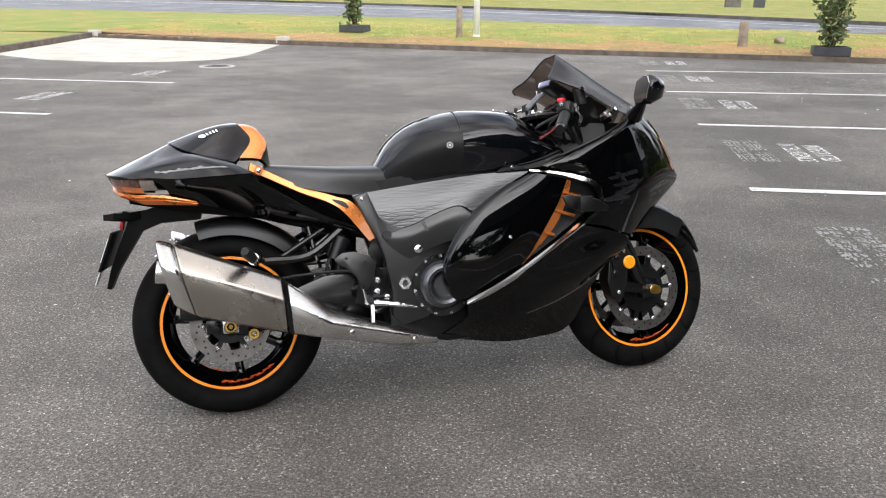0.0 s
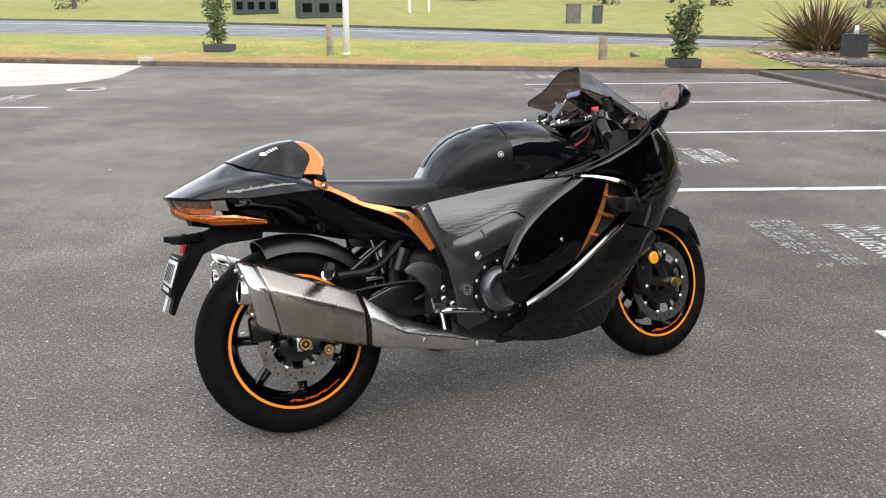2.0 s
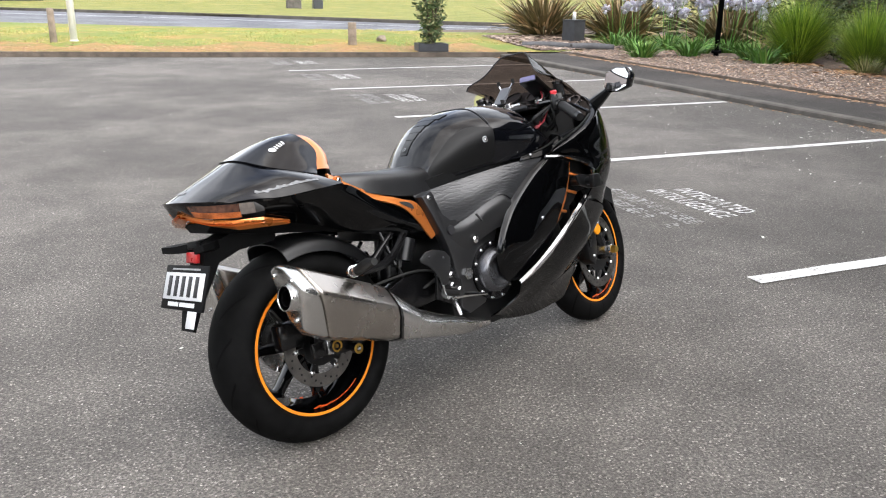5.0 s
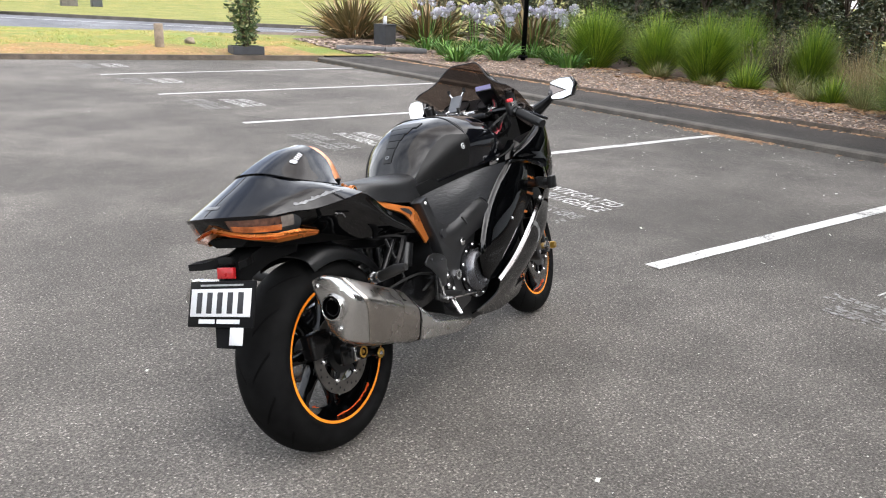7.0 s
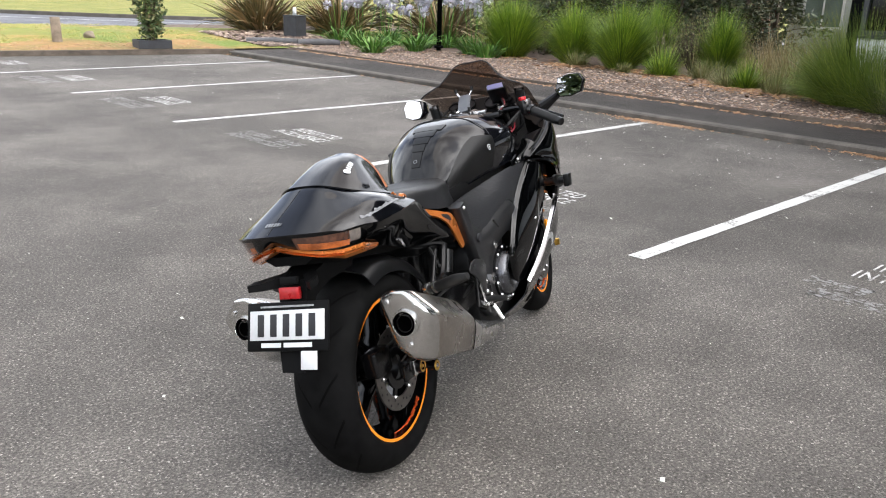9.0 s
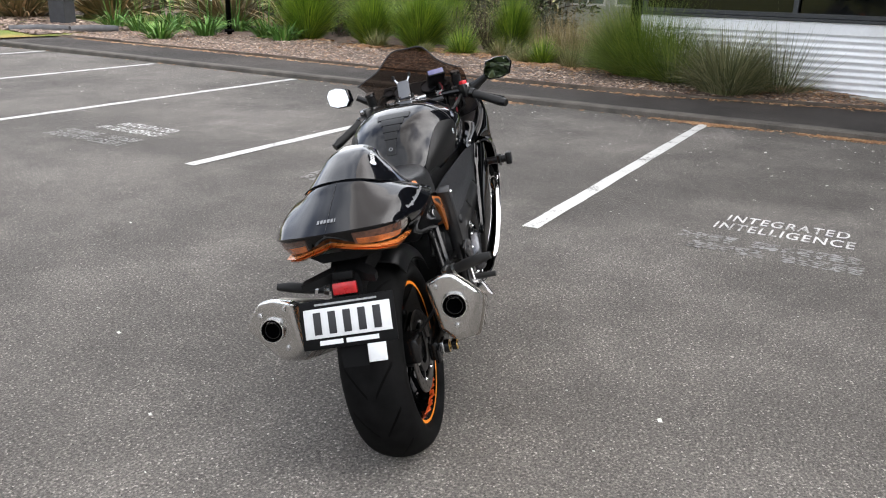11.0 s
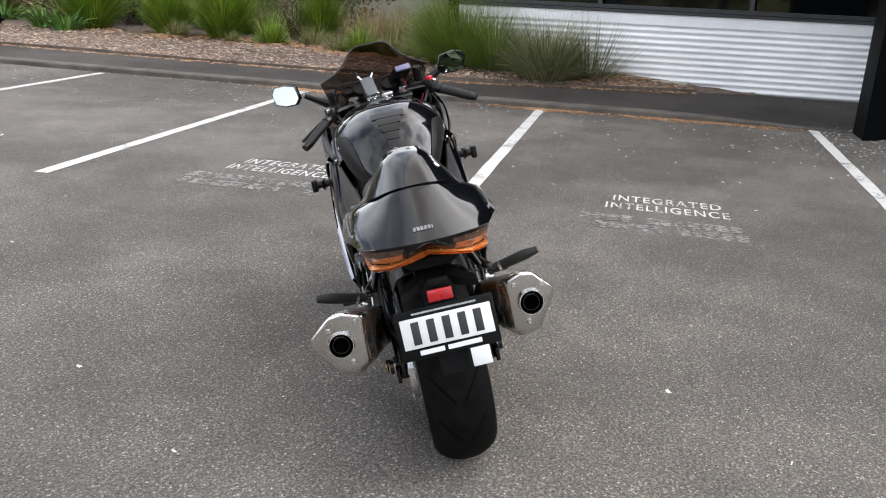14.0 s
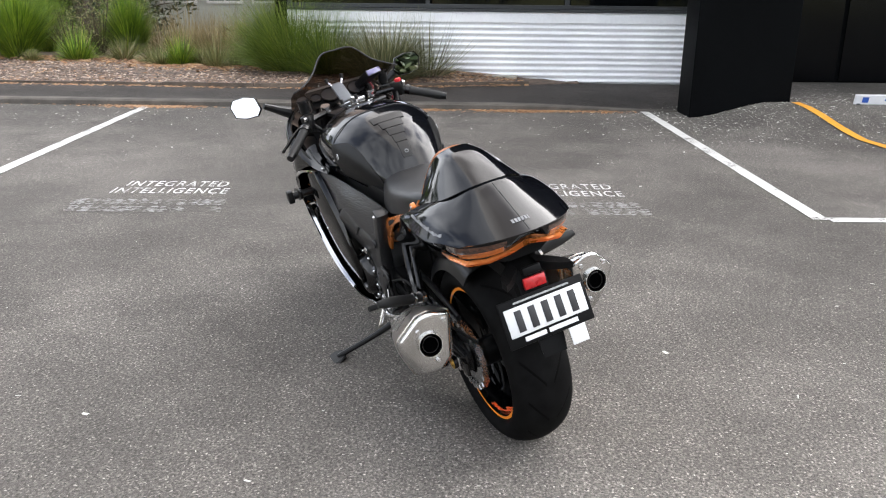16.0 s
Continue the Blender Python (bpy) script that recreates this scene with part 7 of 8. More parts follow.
# rear light detail: swingarm brace, chain guard, links under the shock
bp("chain_guard", tube([(0.10, 0.105, 0.425), (0.30, 0.11, 0.475), (0.48, 0.12, 0.50)], [0.008, 0.011, 0.008], 8), SATIN, label="black chain guard")
bp("linkage", prism([(0.40, 0.30), (0.48, 0.36), (0.52, 0.30), (0.46, 0.25)], -0.05, 0.05, 0.006), DARKMETAL, label="black shock linkage")
for s in (-1, 1):
    bp("brake_line", tube([(-0.05, s * 0.11, 0.40), (0.08, s * 0.15, 0.43), (0.25, s * 0.155, 0.455), (0.42, s * 0.16, 0.46), (0.52, s * 0.18, 0.43)], 0.0045, 7), RUBBER)
    bp("step_rod", rod((0.475, s * 0.222, 0.362), (0.462, s * 0.218, 0.435), 0.004, 0.004, 8), SILVER)
    bp("rod_joint", rod((0.475, s * 0.214, 0.362), (0.475, s * 0.232, 0.362), 0.009, 0.009, 10), SILVER)
    bp("master_cylinder", rod((0.462, s * 0.21, 0.435), (0.468, s * 0.205, 0.50), 0.013, 0.013, 12), DARKMETAL)
    bp("frame_bolt", bolt((0.482, s * 0.194, 0.693), s, 0.008), SILVER)
bp("inner_frame", loft([[(0.50, -0.12, 0.60), (0.50, 0.12, 0.60), (0.50, 0.12, 0.74), (0.50, -0.12, 0.74)],
                        [(0.80, -0.16, 0.62), (0.80, 0.16, 0.62), (0.80, 0.165, 0.79), (0.80, -0.165, 0.79)],
                        [(1.12, -0.18, 0.66), (1.12, 0.18, 0.66), (1.12, 0.165, 0.80), (1.12, -0.165, 0.80)]]), MATTE, label="black frame beneath the tank", sharp=30)

# ---- plants and things round the car park ----
def blades(name, n, mat, shape, rnd):
    """Many thin curved leaves from one base; shape(rnd) gives base, lean direction, length, width, droop."""
    verts, faces = [], []
    for _ in range(n):
        bx, by, bz, ang, lean, length, width, droop = shape(rnd)
        d = Vector((math.cos(ang), math.sin(ang), 0))
        sd = Vector((-d.y, d.x, 0)) * width / 2
        tw = rnd.uniform(-0.6, 0.6)
        sd = sd * math.cos(tw) + Vector((0, 0, width / 2)) * math.sin(tw)
        k = len(verts)
        segs = 4
        pos = Vector((bx, by, bz))
        tilt = lean
        for i in range(segs + 1):
            f = i / segs
            w = (1 - f ** 1.6) * (0.75 + 0.5 * math.sin(math.pi * min(f * 1.4, 1)))
            if i == segs:
                verts.append(pos)
            else:
                verts += [pos + sd * w, pos - sd * w]
            pos = pos + (d * math.sin(tilt) + Vector((0, 0, math.cos(tilt)))) * (length / segs)
            tilt += droop / segs
        for i in range(segs - 1):
            a = k + 2 * i
            faces.append((a, a + 1, a + 3, a + 2))
        a = k + 2 * (segs - 1)
        faces.append((a, a + 1, a + 2))
    return raw_object(name, verts, faces, mat)


def bed_z(x, y):
    q = PLAN.inverted() @ Vector((x, y, 0))
    return bed_height(q.x, q.y)


def grass_ball(x, y, r, h, n, mat, label, seed, droop=1.1, base=0.28, w=0.009, name="ornamental_grass", spread=0.95):
    rnd = random.Random(seed)

    def shape(q):
        a = q.uniform(0, 2 * math.pi)
        rr = r * base * math.sqrt(q.random())
        lean = math.acos(1 - q.random() * spread)
        # blade tips end on a rounded crown
        c, hz = (0.52 * h, 0.50 * h) if spread > 1 else (0.40 * h, 0.60 * h)
        sn, cs = math.sin(lean) / r, math.cos(lean) / hz
        A, Bq, C = sn * sn + cs * cs, cs * c / hz, (c / hz) ** 2 - 1
        reach = (Bq + math.sqrt(max(0.0, Bq * Bq - A * C))) / A
        bend = droop * q.uniform(0.25, 0.6) * (0.3 + 0.7 * lean)
        return rr * math.cos(a), rr * math.sin(a), -0.03, a + q.uniform(-0.3, 0.3), lean - bend * (0.45 if spread < 1 else 0.62), reach * q.uniform(0.8, 1.06), w * q.uniform(0.6, 1.3), bend
    ob = blades(name, n, mat, shape, rnd)
    ob.matrix_basis = pose(x, y, bed_z(x, y))
    return tagged(ob, label, "ornamental grass", "grasses in the garden bed")


BALL = "round green tuft of fine ornamental grass on bark mulch"
for i, (x, y, r, h) in enumerate(((10.7, 12.75, 1.02, 1.40), (10.65, 11.05, 0.80, 1.32), (10.5, 9.8, 0.88, 1.36), (11.9, 10.0, 0.72, 1.42), (11.4, 8.3, 0.68, 1.32))):
    grass_ball(x, y, r, h, 5200, LOMANDRA, BALL, 10 + i, 2.2, 0.22, 0.011, spread=1.12)
SMALL = "small upright tuft of green grass on bark mulch"
for i, (x, y, r, h) in enumerate(((10.1, 8.65, 0.36, 0.74), (9.6, 6.82, 0.30, 0.70))):
    grass_ball(x, y, r, h, 900, LOMANDRA, SMALL, 30 + i, 0.6, 0.35, 0.010)
for i, (x, y, r, h) in enumerate(((10.15, 10.55, 0.32, 0.42), (9.9, 7.35, 0.34, 0.42), (9.9, 9.3, 0.22, 0.25), (9.2, 6.15, 0.28, 0.7), (9.5, 5.9, 0.3, 0.55), (10.35, 8.0, 0.4, 0.5), (9.75, 6.55, 0.35, 0.4), (9.55, 7.1, 0.3, 0.3))):
    grass_ball(x, y, r, h, 420, PALE_BLADE, "pale yellowish tuft of dry grass on bark mulch", 40 + i, 0.8)
for i, (x, y, h) in enumerate(((11.6, 7.3, 1.35), (12.4, 8.6, 1.2), (12.2, 6.6, 1.3), (12.6, 9.2, 1.1), (12.0, 7.9, 1.0), (10.9, 7.1, 0.8), (10.6, 6.5, 0.9), (11.3, 6.2, 1.1), (11.0, 6.75, 0.95), (10.8, 5.95, 0.95), (11.6, 5.75, 1.0), (12.0, 6.95, 1.0), (11.5, 6.6, 1.05), (11.2, 5.4, 1.0))):
    grass_ball(x, y, 0.5, h, 620, STRAW, "tall airy clump of straw coloured dry grass", 50 + i, 0.5, 0.5, 0.009)
# the large feathery grasses by the wall
grass_ball(9.1, 4.9, 0.96, 1.54, 8500, FEATHER, "large bushy feathery green grass beside the corrugated wall", 60, 1.9, 0.5, 0.006)
grass_ball(8.55, 4.35, 0.62, 1.15, 3200, FEATHER, "bushy feathery green grass beside the corrugated wall", 61, 1.3, 0.42, 0.008)
grass_ball(8.05, 3.5, 0.84, 1.05, 2300, DARK_BLADE, "arching dark green tussock grass against the white wall", 62, 2.1, 0.42, 0.007)
grass_ball(8.45, 2.95, 0.58, 1.2, 280, DARK_BLADE, "upright dark rushes against the white wall", 63, 0.35, 0.5, 0.010)


def twiggy_shrub(x, y, h, seed):
    rnd = random.Random(seed)
    th = empty("dry_shrub", pose(x, y, bed_z(x, y)))
    bm = bmesh.new()
    verts, faces = [], []
    for i in range(60):
        a = rnd.uniform(0, 6.28)
        l = rnd.uniform(0.1, 0.5)
        p1 = Vector((l * math.cos(a), l * math.sin(a), h * rnd.uniform(0.5, 1.0)))
        add_rod(bm, (0.05 * math.cos(a), 0.05 * math.sin(a), -0.02), p1, 0.007, 0.002, 5)
        for k in range(14):
            q = p1 * rnd.uniform(0.4, 1.0) + Vector((rnd.gauss(0, 0.06), rnd.gauss(0, 0.06), rnd.gauss(0, 0.06)))
            b = len(verts)
            u, v = Vector((rnd.gauss(0, 1), rnd.gauss(0, 1), rnd.gauss(0, 1))).normalized(), Vector((rnd.gauss(0, 1), rnd.gauss(0, 1), rnd.gauss(0, 1))).normalized()
            verts += [q - u * 0.02, q + v * 0.011, q + u * 0.02, q - v * 0.011]
            faces.append((b, b + 1, b + 2, b + 3))
    part("twig_mass", bm, BARK, th)["kind"] = "stuff"
    lv = raw_object("leaves", verts, faces, PALE_BLADE)
    lv.parent = th
    tagged(th, "dry twiggy shrub with small pale leaves", "shrub")


twiggy_shrub(11.25, 8.75, 1.15, 71)
twiggy_shrub(11.0, 9.15, 0.8, 72)


def flax(x, y, h, n, seed, label="large clump of bronze sword-leaved flax"):
    def shape(q):
        a = q.uniform(0, 2 * math.pi)
        rr = 0.35 * math.sqrt(q.random())
        return rr * math.cos(a), rr * math.sin(a), -0.03, a + q.uniform(-0.3, 0.3), q.uniform(0.05, 1.05), h * q.uniform(0.45, 1.08), 0.07 * q.uniform(0.6, 1.2), q.uniform(0.1, 1.5)
    ob = blades("flax", n, FLAX, shape, random.Random(seed))
    ob.matrix_basis = pose(x, y, bed_z(x, y) + 0.0)
    tagged(ob, label, "flax plant", "flax plants")


flax(9.3, 20.6, 1.9, 620, 81)
flax(11.0, 19.4, 1.8, 560, 82)
flax(11.9, 16.2, 1.9, 280, 83)
flax(13.2, 18.2, 2.0, 150, 84)
flax(12.0, 14.2, 1.6, 90, 85)


def agapanthus(x, y, n_leaf, n_fl, seed):
    rnd = random.Random(seed)
    th = empty("agapanthus", pose(x, y, bed_z(x, y)))

    def shape(q):
        a = q.uniform(0, 2 * math.pi)
        rr = 0.22 * math.sqrt(q.random())
        return rr * math.cos(a), rr * math.sin(a), -0.02, a + q.uniform(-0.3, 0.3), q.uniform(0.1, 0.8), 0.62 * q.uniform(0.6, 1.1), 0.04 * q.uniform(0.7, 1.2), q.uniform(0.6, 1.9)
    lv = blades("leaves", n_leaf, AGAP, shape, rnd)
    lv.parent = th
    for i in range(n_fl):
        a = rnd.uniform(0, 6.28)
        top = Vector((0.55 * math.cos(a) * rnd.random(), 0.55 * math.sin(a) * rnd.random(), rnd.uniform(0.8, 1.25)))
        part("flower_stalk", rod((top.x * 0.3, top.y * 0.3, 0.0), top, 0.008, 0.006, 6), AGAP, th)
        v, f = [], []
        for k in range(70):
            d = Vector((rnd.gauss(0, 1), rnd.gauss(0, 1), rnd.gauss(0.2, 1))).normalized()
            c = top + d * 0.10
            sd = d.cross(Vector((0.3, 0.5, 0.8))).normalized() * 0.02
            b = len(v)
            v += [top + d * 0.03, c + sd, c + d * 0.03, c - sd]
            f.append((b, b + 1, b + 2, b + 3))
        fl = raw_object("flower_head", v, f, FLOWER)
        fl.parent = th
    tagged(th, "agapanthus with strap leaves and pale violet flower heads" if n_fl else "clump of bright green strap leaves", "agapanthus", "agapanthus in the garden bed")


for i, (x, y, n, k) in enumerate(((8.6, 14.85, 150, 0), (9.6, 14.6, 90, 1), (10.3, 13.5, 120, 5), (11.2, 15.3, 90, 6), (11.0, 17.4, 60, 5), (9.7, 17.6, 70, 5), (9.6, 16.6, 70, 4), (10.3, 15.2, 60, 5), (10.4, 16.4, 60, 4), (9.9, 12.7, 90, 0), (12.2, 11.2, 80, 0), (13.0, 13.2, 80, 0))):
    agapanthus(x, y, n, k, 90 + i)


def leaf_cloud(rnd, centres, n, size, spread):
    """Leaves scattered in clumps round the given centres."""
    v, f = [], []
    for _ in range(n):
        c, r = rnd.choice(centres)
        d = Vector((rnd.gauss(0, 1), rnd.gauss(0, 1), rnd.gauss(0, 1))).normalized() * r * spread * rnd.random() ** 0.4
        q = c + d
        u = Vector((rnd.gauss(0, 1), rnd.gauss(0, 1), rnd.gauss(0, 0.6))).normalized()
        w = u.cross(Vector((rnd.gauss(0, 1), rnd.gauss(0, 1), rnd.gauss(0, 1)))).normalized()
        s = size * rnd.uniform(0.6, 1.4)
        b = len(v)
        v += [q - u * s, q + w * s * 0.4, q + u * s, q - w * s * 0.4]
        f.append((b, b + 1, b + 2, b + 3))
    return v, f


def tree(x, y, z, h, crown_r, low, n, seed, leaf=0.12, name="tree", label="dark leafy tree beyond the garden", mat=None, group="trees round the car park", bark=None, stout=1.0):
    rnd = random.Random(seed)
    th = empty(name, pose(x, y, z))
    bm = bmesh.new()
    add_tube(bm, [(0, 0, -0.1), (rnd.uniform(-.1, .1), rnd.uniform(-.1, .1), h * 0.4), (rnd.uniform(-.2, .2), rnd.uniform(-.2, .2), h * 0.85)], [0.03 * h * stout, 0.022 * h * stout, 0.006 * h], 9)
    cs = []
    for i in range(26):
        a = rnd.uniform(0, 6.28)
        zz_ = low + (h - low) * rnd.random()
        k = 1 - abs((zz_ - low) / (h - low) - 0.4) * 1.1
        rr = crown_r * max(0.25, k) * rnd.uniform(0.35, 0.95)
        c = Vector((rr * math.cos(a), rr * math.sin(a), zz_))
        cs.append((c, crown_r * rnd.uniform(0.22, 0.42)))
        add_tube(bm, [(0, 0, max(0.1, zz_ * 0.7)), tuple(c * 0.5 + Vector((0, 0, zz_ * 0.42))), tuple(c)], [0.008 * h, 0.005 * h, 0.002 * h], 5, 3)
    part("trunk", bm, bark or BARK, th)
    v, f = leaf_cloud(rnd, cs, n, leaf, 1.0)
    cr_ = raw_object("crown", v, f, mat or TREE_LEAF)
    cr_.parent = th
    return tagged(th, label, "tree" if name == "tree" else "shrub", group)


# trees and shrubs behind the garden
t0 = tree(15.5, 12.5, 0.2, 6.0, 2.6, 0.3, 5200, 201, 0.13, label="dark leafy tree behind the garden bed")
for x, y, r in ((17.5, 16.5, 40), (14.5, 22.0, 120), (19.0, 12.6, 200), (21.0, 20.0, 60)):
    copy_thing(t0, pose(x, y, 0.2, 0, 0, r))
s0 = tree(13.0, 10.6, 0.2, 1.9, 0.9, 0.1, 2600, 202, 0.05, "shrub", "dense dark green shrub behind the grasses", LEAF, "shrubs in the garden bed")
for x, y, r in ((13.8, 15.6, 50), (13.6, 9.9, 140), (14.6, 9.6, 220), (13.0, 10.2, 70), (12.0, 12.9, 190), (13.4, 12.2, 250), (14.4, 11.4, 110), (12.6, 17.4, 300), (15.0, 18.6, 90), (12.4, 20.6, 45)):
    copy_thing(s0, pose(x, y, 0.2, 0, 0, r))
for i, (x, y) in enumerate(((15.4, 10.8), (15.2, 13.4), (15.0, 15.2), (14.6, 17.0), (16.8, 12.2), (16.4, 14.2), (16.4, 9.8), (13.9, 13.8))):
    copy_thing(s0, pose(x, y, 0.2, 0, 0, 61 * i)).scale = (1.5, 1.5, 1.35)
tree(20.4, 12.2, 0.2, 9.0, 3.0, 4.6, 2600, 205, 0.16, label="tree with a stout pinkish brown trunk behind the grasses", bark=GUM_BARK, stout=1.3)
# a pale building glimpsed past that trunk
far_house = empty("garden_building", pose(18.6, 8.3, 0.0, 0, 0, -66))
part("wall", box((-2.05, 0.0, 0.0), (3.0, 0.3, 3.0)), PALE_PLASTER, far_house, smooth=False)
part("roof", box((-2.25, -0.3, 3.0), (3.2, 0.6, 3.15), bevel=0.02), DARK_TRIM, far_house, smooth=False)
for k in range(4):
    x0 = -1.7 + 1.15 * k
    wf = part("window", box((x0, -0.012, 0.9), (x0 + 0.8, 0.02, 2.3)), DULL_PANE, far_house, "grey green window pane", smooth=False)
    for a, b in (((x0 - 0.06, 0.84), (x0, 2.36)), ((x0 + 0.8, 0.84), (x0 + 0.86, 2.36)), ((x0, 0.84), (x0 + 0.8, 0.9)), ((x0, 2.3), (x0 + 0.8, 2.36)), ((x0 + 0.38, 0.9), (x0 + 0.42, 2.3)), ((x0, 1.56), (x0 + 0.38, 1.6))):
        part("frame_bar", box((a[0], -0.03, a[1]), (b[0], -0.014, b[1])), WHITE_TRIM, wf, smooth=False)
tagged(far_house, "pale plastered building with white framed windows beyond the garden", "building")
# tall trees: west ones in the mirrors, unseen south row added to darken reflections
b0 = tree(-1.0, -19.0, 0.0, 9.0, 4.2, 0.6, 9000, 203, 0.28, label="tall dense dark tree added to close the car park")
for x, y, r in ((-9, -20, 40), (7, -19, 100), (14.5, -16, 160), (-17, -21, 220), (-25, -7, 280), (-27, -13, 75), (-30, -2.5, 130), (-46, 4, 340), (3.2, -22, 15)):
    copy_thing(b0, pose(x, y, 0.0, 0, 0, r)).scale = (1.0, 1.0, 0.72)


# planter boxes with shrubs on the verge
def planter(x, y, seed):
    th = empty("planter_box", pose(x, y, verge_height(x, y), 0, 0, -8))
    bm = bmesh.new()
    W, D, H, T = 0.33, 0.26, 0.17, 0.025
    for lo, hi in (((-W, -D, 0), (W, -D + T, H)), ((-W, D - T, 0), (W, D, H)), ((-W, -D + T, 0), (-W + T, D - T, H)), ((W - T, -D + T, 0), (W, D - T, H))):
        add_box(bm, lo, hi, bevel=0.006)
    part("box_sides", bm, PLANTER_PLASTIC, th, smooth=False)
    part("soil", box((-W + T, -D + T, 0.02), (W - T, D - T, H - 0.05)), MULCH, th, smooth=False)
    tagged(th, "dark square planter box on the grass verge", "planter", "planter boxes on the verge")
    rnd = random.Random(seed)
    sh = empty("potted_shrub", pose(x, y, verge_height(x, y) + 0.12))
    bm = bmesh.new()
    cs = []
    for i in range(9):
        a = rnd.uniform(0, 6.28)
        p = Vector((0.2 * math.cos(a), 0.2 * math.sin(a), rnd.uniform(0.6, 1.7)))
        add_tube(bm, [(0.04 * math.cos(a), 0.04 * math.sin(a), -0.03), tuple(p * 0.5 + Vector((0, 0, 0.1))), tuple(p)], [0.02, 0.013, 0.005], 6, 4)
        for k in range(5):
            cs.append((p * rnd.uniform(0.12, 1.02) + Vector((rnd.gauss(0, 0.07), rnd.gauss(0, 0.07), rnd.gauss(0, 0.06))), rnd.uniform(0.10, 0.18)))
    part("stems", bm, BARK, sh)
    v, f = leaf_cloud(rnd, cs, 1350, 0.055, 1.05)
    lv = raw_object("leaves", v, f, POT_LEAF)
    lv.parent = sh
    tagged(sh, "leafy dark green shrub growing in a planter box", "shrub", "potted shrubs on the verge")


planter(-5.75, 21.35, 301)
planter(4.85, 17.35, 302)

# posts and pole on the verge
pz = verge_height(-2.45, 20.4)
pole = empty("white_pole", pose(-2.45, 20.35, pz))
bm = rod((0, 0, -0.1), (0, 0, 3.4), 0.075, 0.075, 16)
part("shaft", bm, WHITE_POLE, pole)
part("collar", rod((0, 0, 0), (0, 0, 0.03), 0.095, 0.09, 16), WHITE_POLE, pole)
tagged(pole, "slim white painted pole standing in the grass", "pole")


def bollard(x, y, h, r, lean):
    bm = rod((0, 0, -0.1), (0, 0, h), r, r * 0.93, 14)
    bmesh.ops.bevel(bm, geom=[e for e in bm.edges if e.calc_face_angle(0) > 1.0], offset=0.012, segments=2, profile=0.5, affect='EDGES')
    for v in bm.verts:
        v.co += Vector((noise.noise(v.co * 9), noise.noise(v.co * 9 + Vector((5, 0, 0))), 0)) * 0.008
    ob = mesh_object("timber_bollard", bm, POST_WOOD, True)
    ob.matrix_basis = pose(x, y, verge_height(x, y), lean, 0, 0)
    return tagged(ob, "short weathered timber bollard in the grass", "bollard", "timber bollards on the verge")


bollard(-2.85, 20.2, 0.72, 0.075, 1)
bollard(3.45, 18.75, 0.5, 0.1, -3)
stone = bmesh.new()
bmesh.ops.create_icosphere(stone, subdivisions=3, radius=0.12)
for v in stone.verts:
    v.co *= 1 + 0.35 * noise.noise(v.co * 12)
    v.co.z *= 0.8
ob = mesh_object("tree_stump", stone, POST_WOOD, True)
ob.matrix_basis = pose(4.35, 19.4, verge_height(4.35, 19.4) + 0.05)
tagged(ob, "small brown weathered stump in the grass", "stump")

# bed furniture: black lantern box, dark lamp post, log edging
lan = empty("garden_box", pose(9.15, 18.7, 0.16, 0, 0, 20))
part("case", box((-0.2, -0.2, 0.0), (0.2, 0.2, 0.55), bevel=0.012), PLANTER_PLASTIC, lan, smooth=False)
part("lid", box((-0.215, -0.215, 0.55), (0.215, 0.215, 0.575), bevel=0.006), DARK_FRAME, lan, smooth=False)
part("fitting", rod((0, 0, 0.575), (0, 0, 0.76), 0.05, 0.04, 12), SIGN_WHITE, lan, "small pale fitting on the box")
tagged(lan, "black square garden box with a pale fitting on top", "garden box")
lp = empty("lamp_post", pose(10.2, 14.5, 0.2))
part("shaft", rod((0, 0, -0.05), (0, 0, 3.6), 0.055, 0.05, 16), DARK_CLAD, lp)
part("base_plate", rod((0, 0, 0.0), (0, 0, 0.06), 0.11, 0.10, 16), DARK_CLAD, lp)
tagged(lp, "slim black lamp post in the garden bed", "lamp post")
for x, y, l, a in ((7.9, 17.6, 1.3, -35), (8.7, 17.0, 1.0, -20)):
    bm = tube([(-l / 2, 0, 0.1), (0, 0.03, 0.11), (l / 2, 0, 0.1)], [0.08, 0.085, 0.07], 10)
    ob = mesh_object("log", bm, surface("grey_log", (0.11, 0.11, 0.115), 0.9, vary=0.3), True)
    ob.matrix_basis = pose(x, y, 0.08, 0, 0, a)
    tagged(ob, "weathered grey log lying at the bed's end", "log", "logs edging the bed")

# far things beyond the road
for x, y, w, d, h, lab in ((9.1, 54.2, 0.9, 0.5, 1.15, "grey utility cabinet on the lawn"), (10.6, 54.0, 0.6, 0.5, 1.05, "dark green utility cabinet on the lawn")):
    bm = box((-w / 2, -d / 2, -0.1), (w / 2, d / 2, h), bevel=0.03)
    add_box(bm, (-w / 2 - 0.02, -d / 2 - 0.02, h - 0.02), (w / 2 + 0.02, d / 2 + 0.02, h + 0.04), bevel=0.01)
    ob = mesh_object("utility_cabinet", bm, DARK_FRAME if w < 0.8 else KERB)
    ob.matrix_basis = pose(x, y, 0.2)
    tagged(ob, lab, "utility cabinet", "utility cabinets on the lawn")


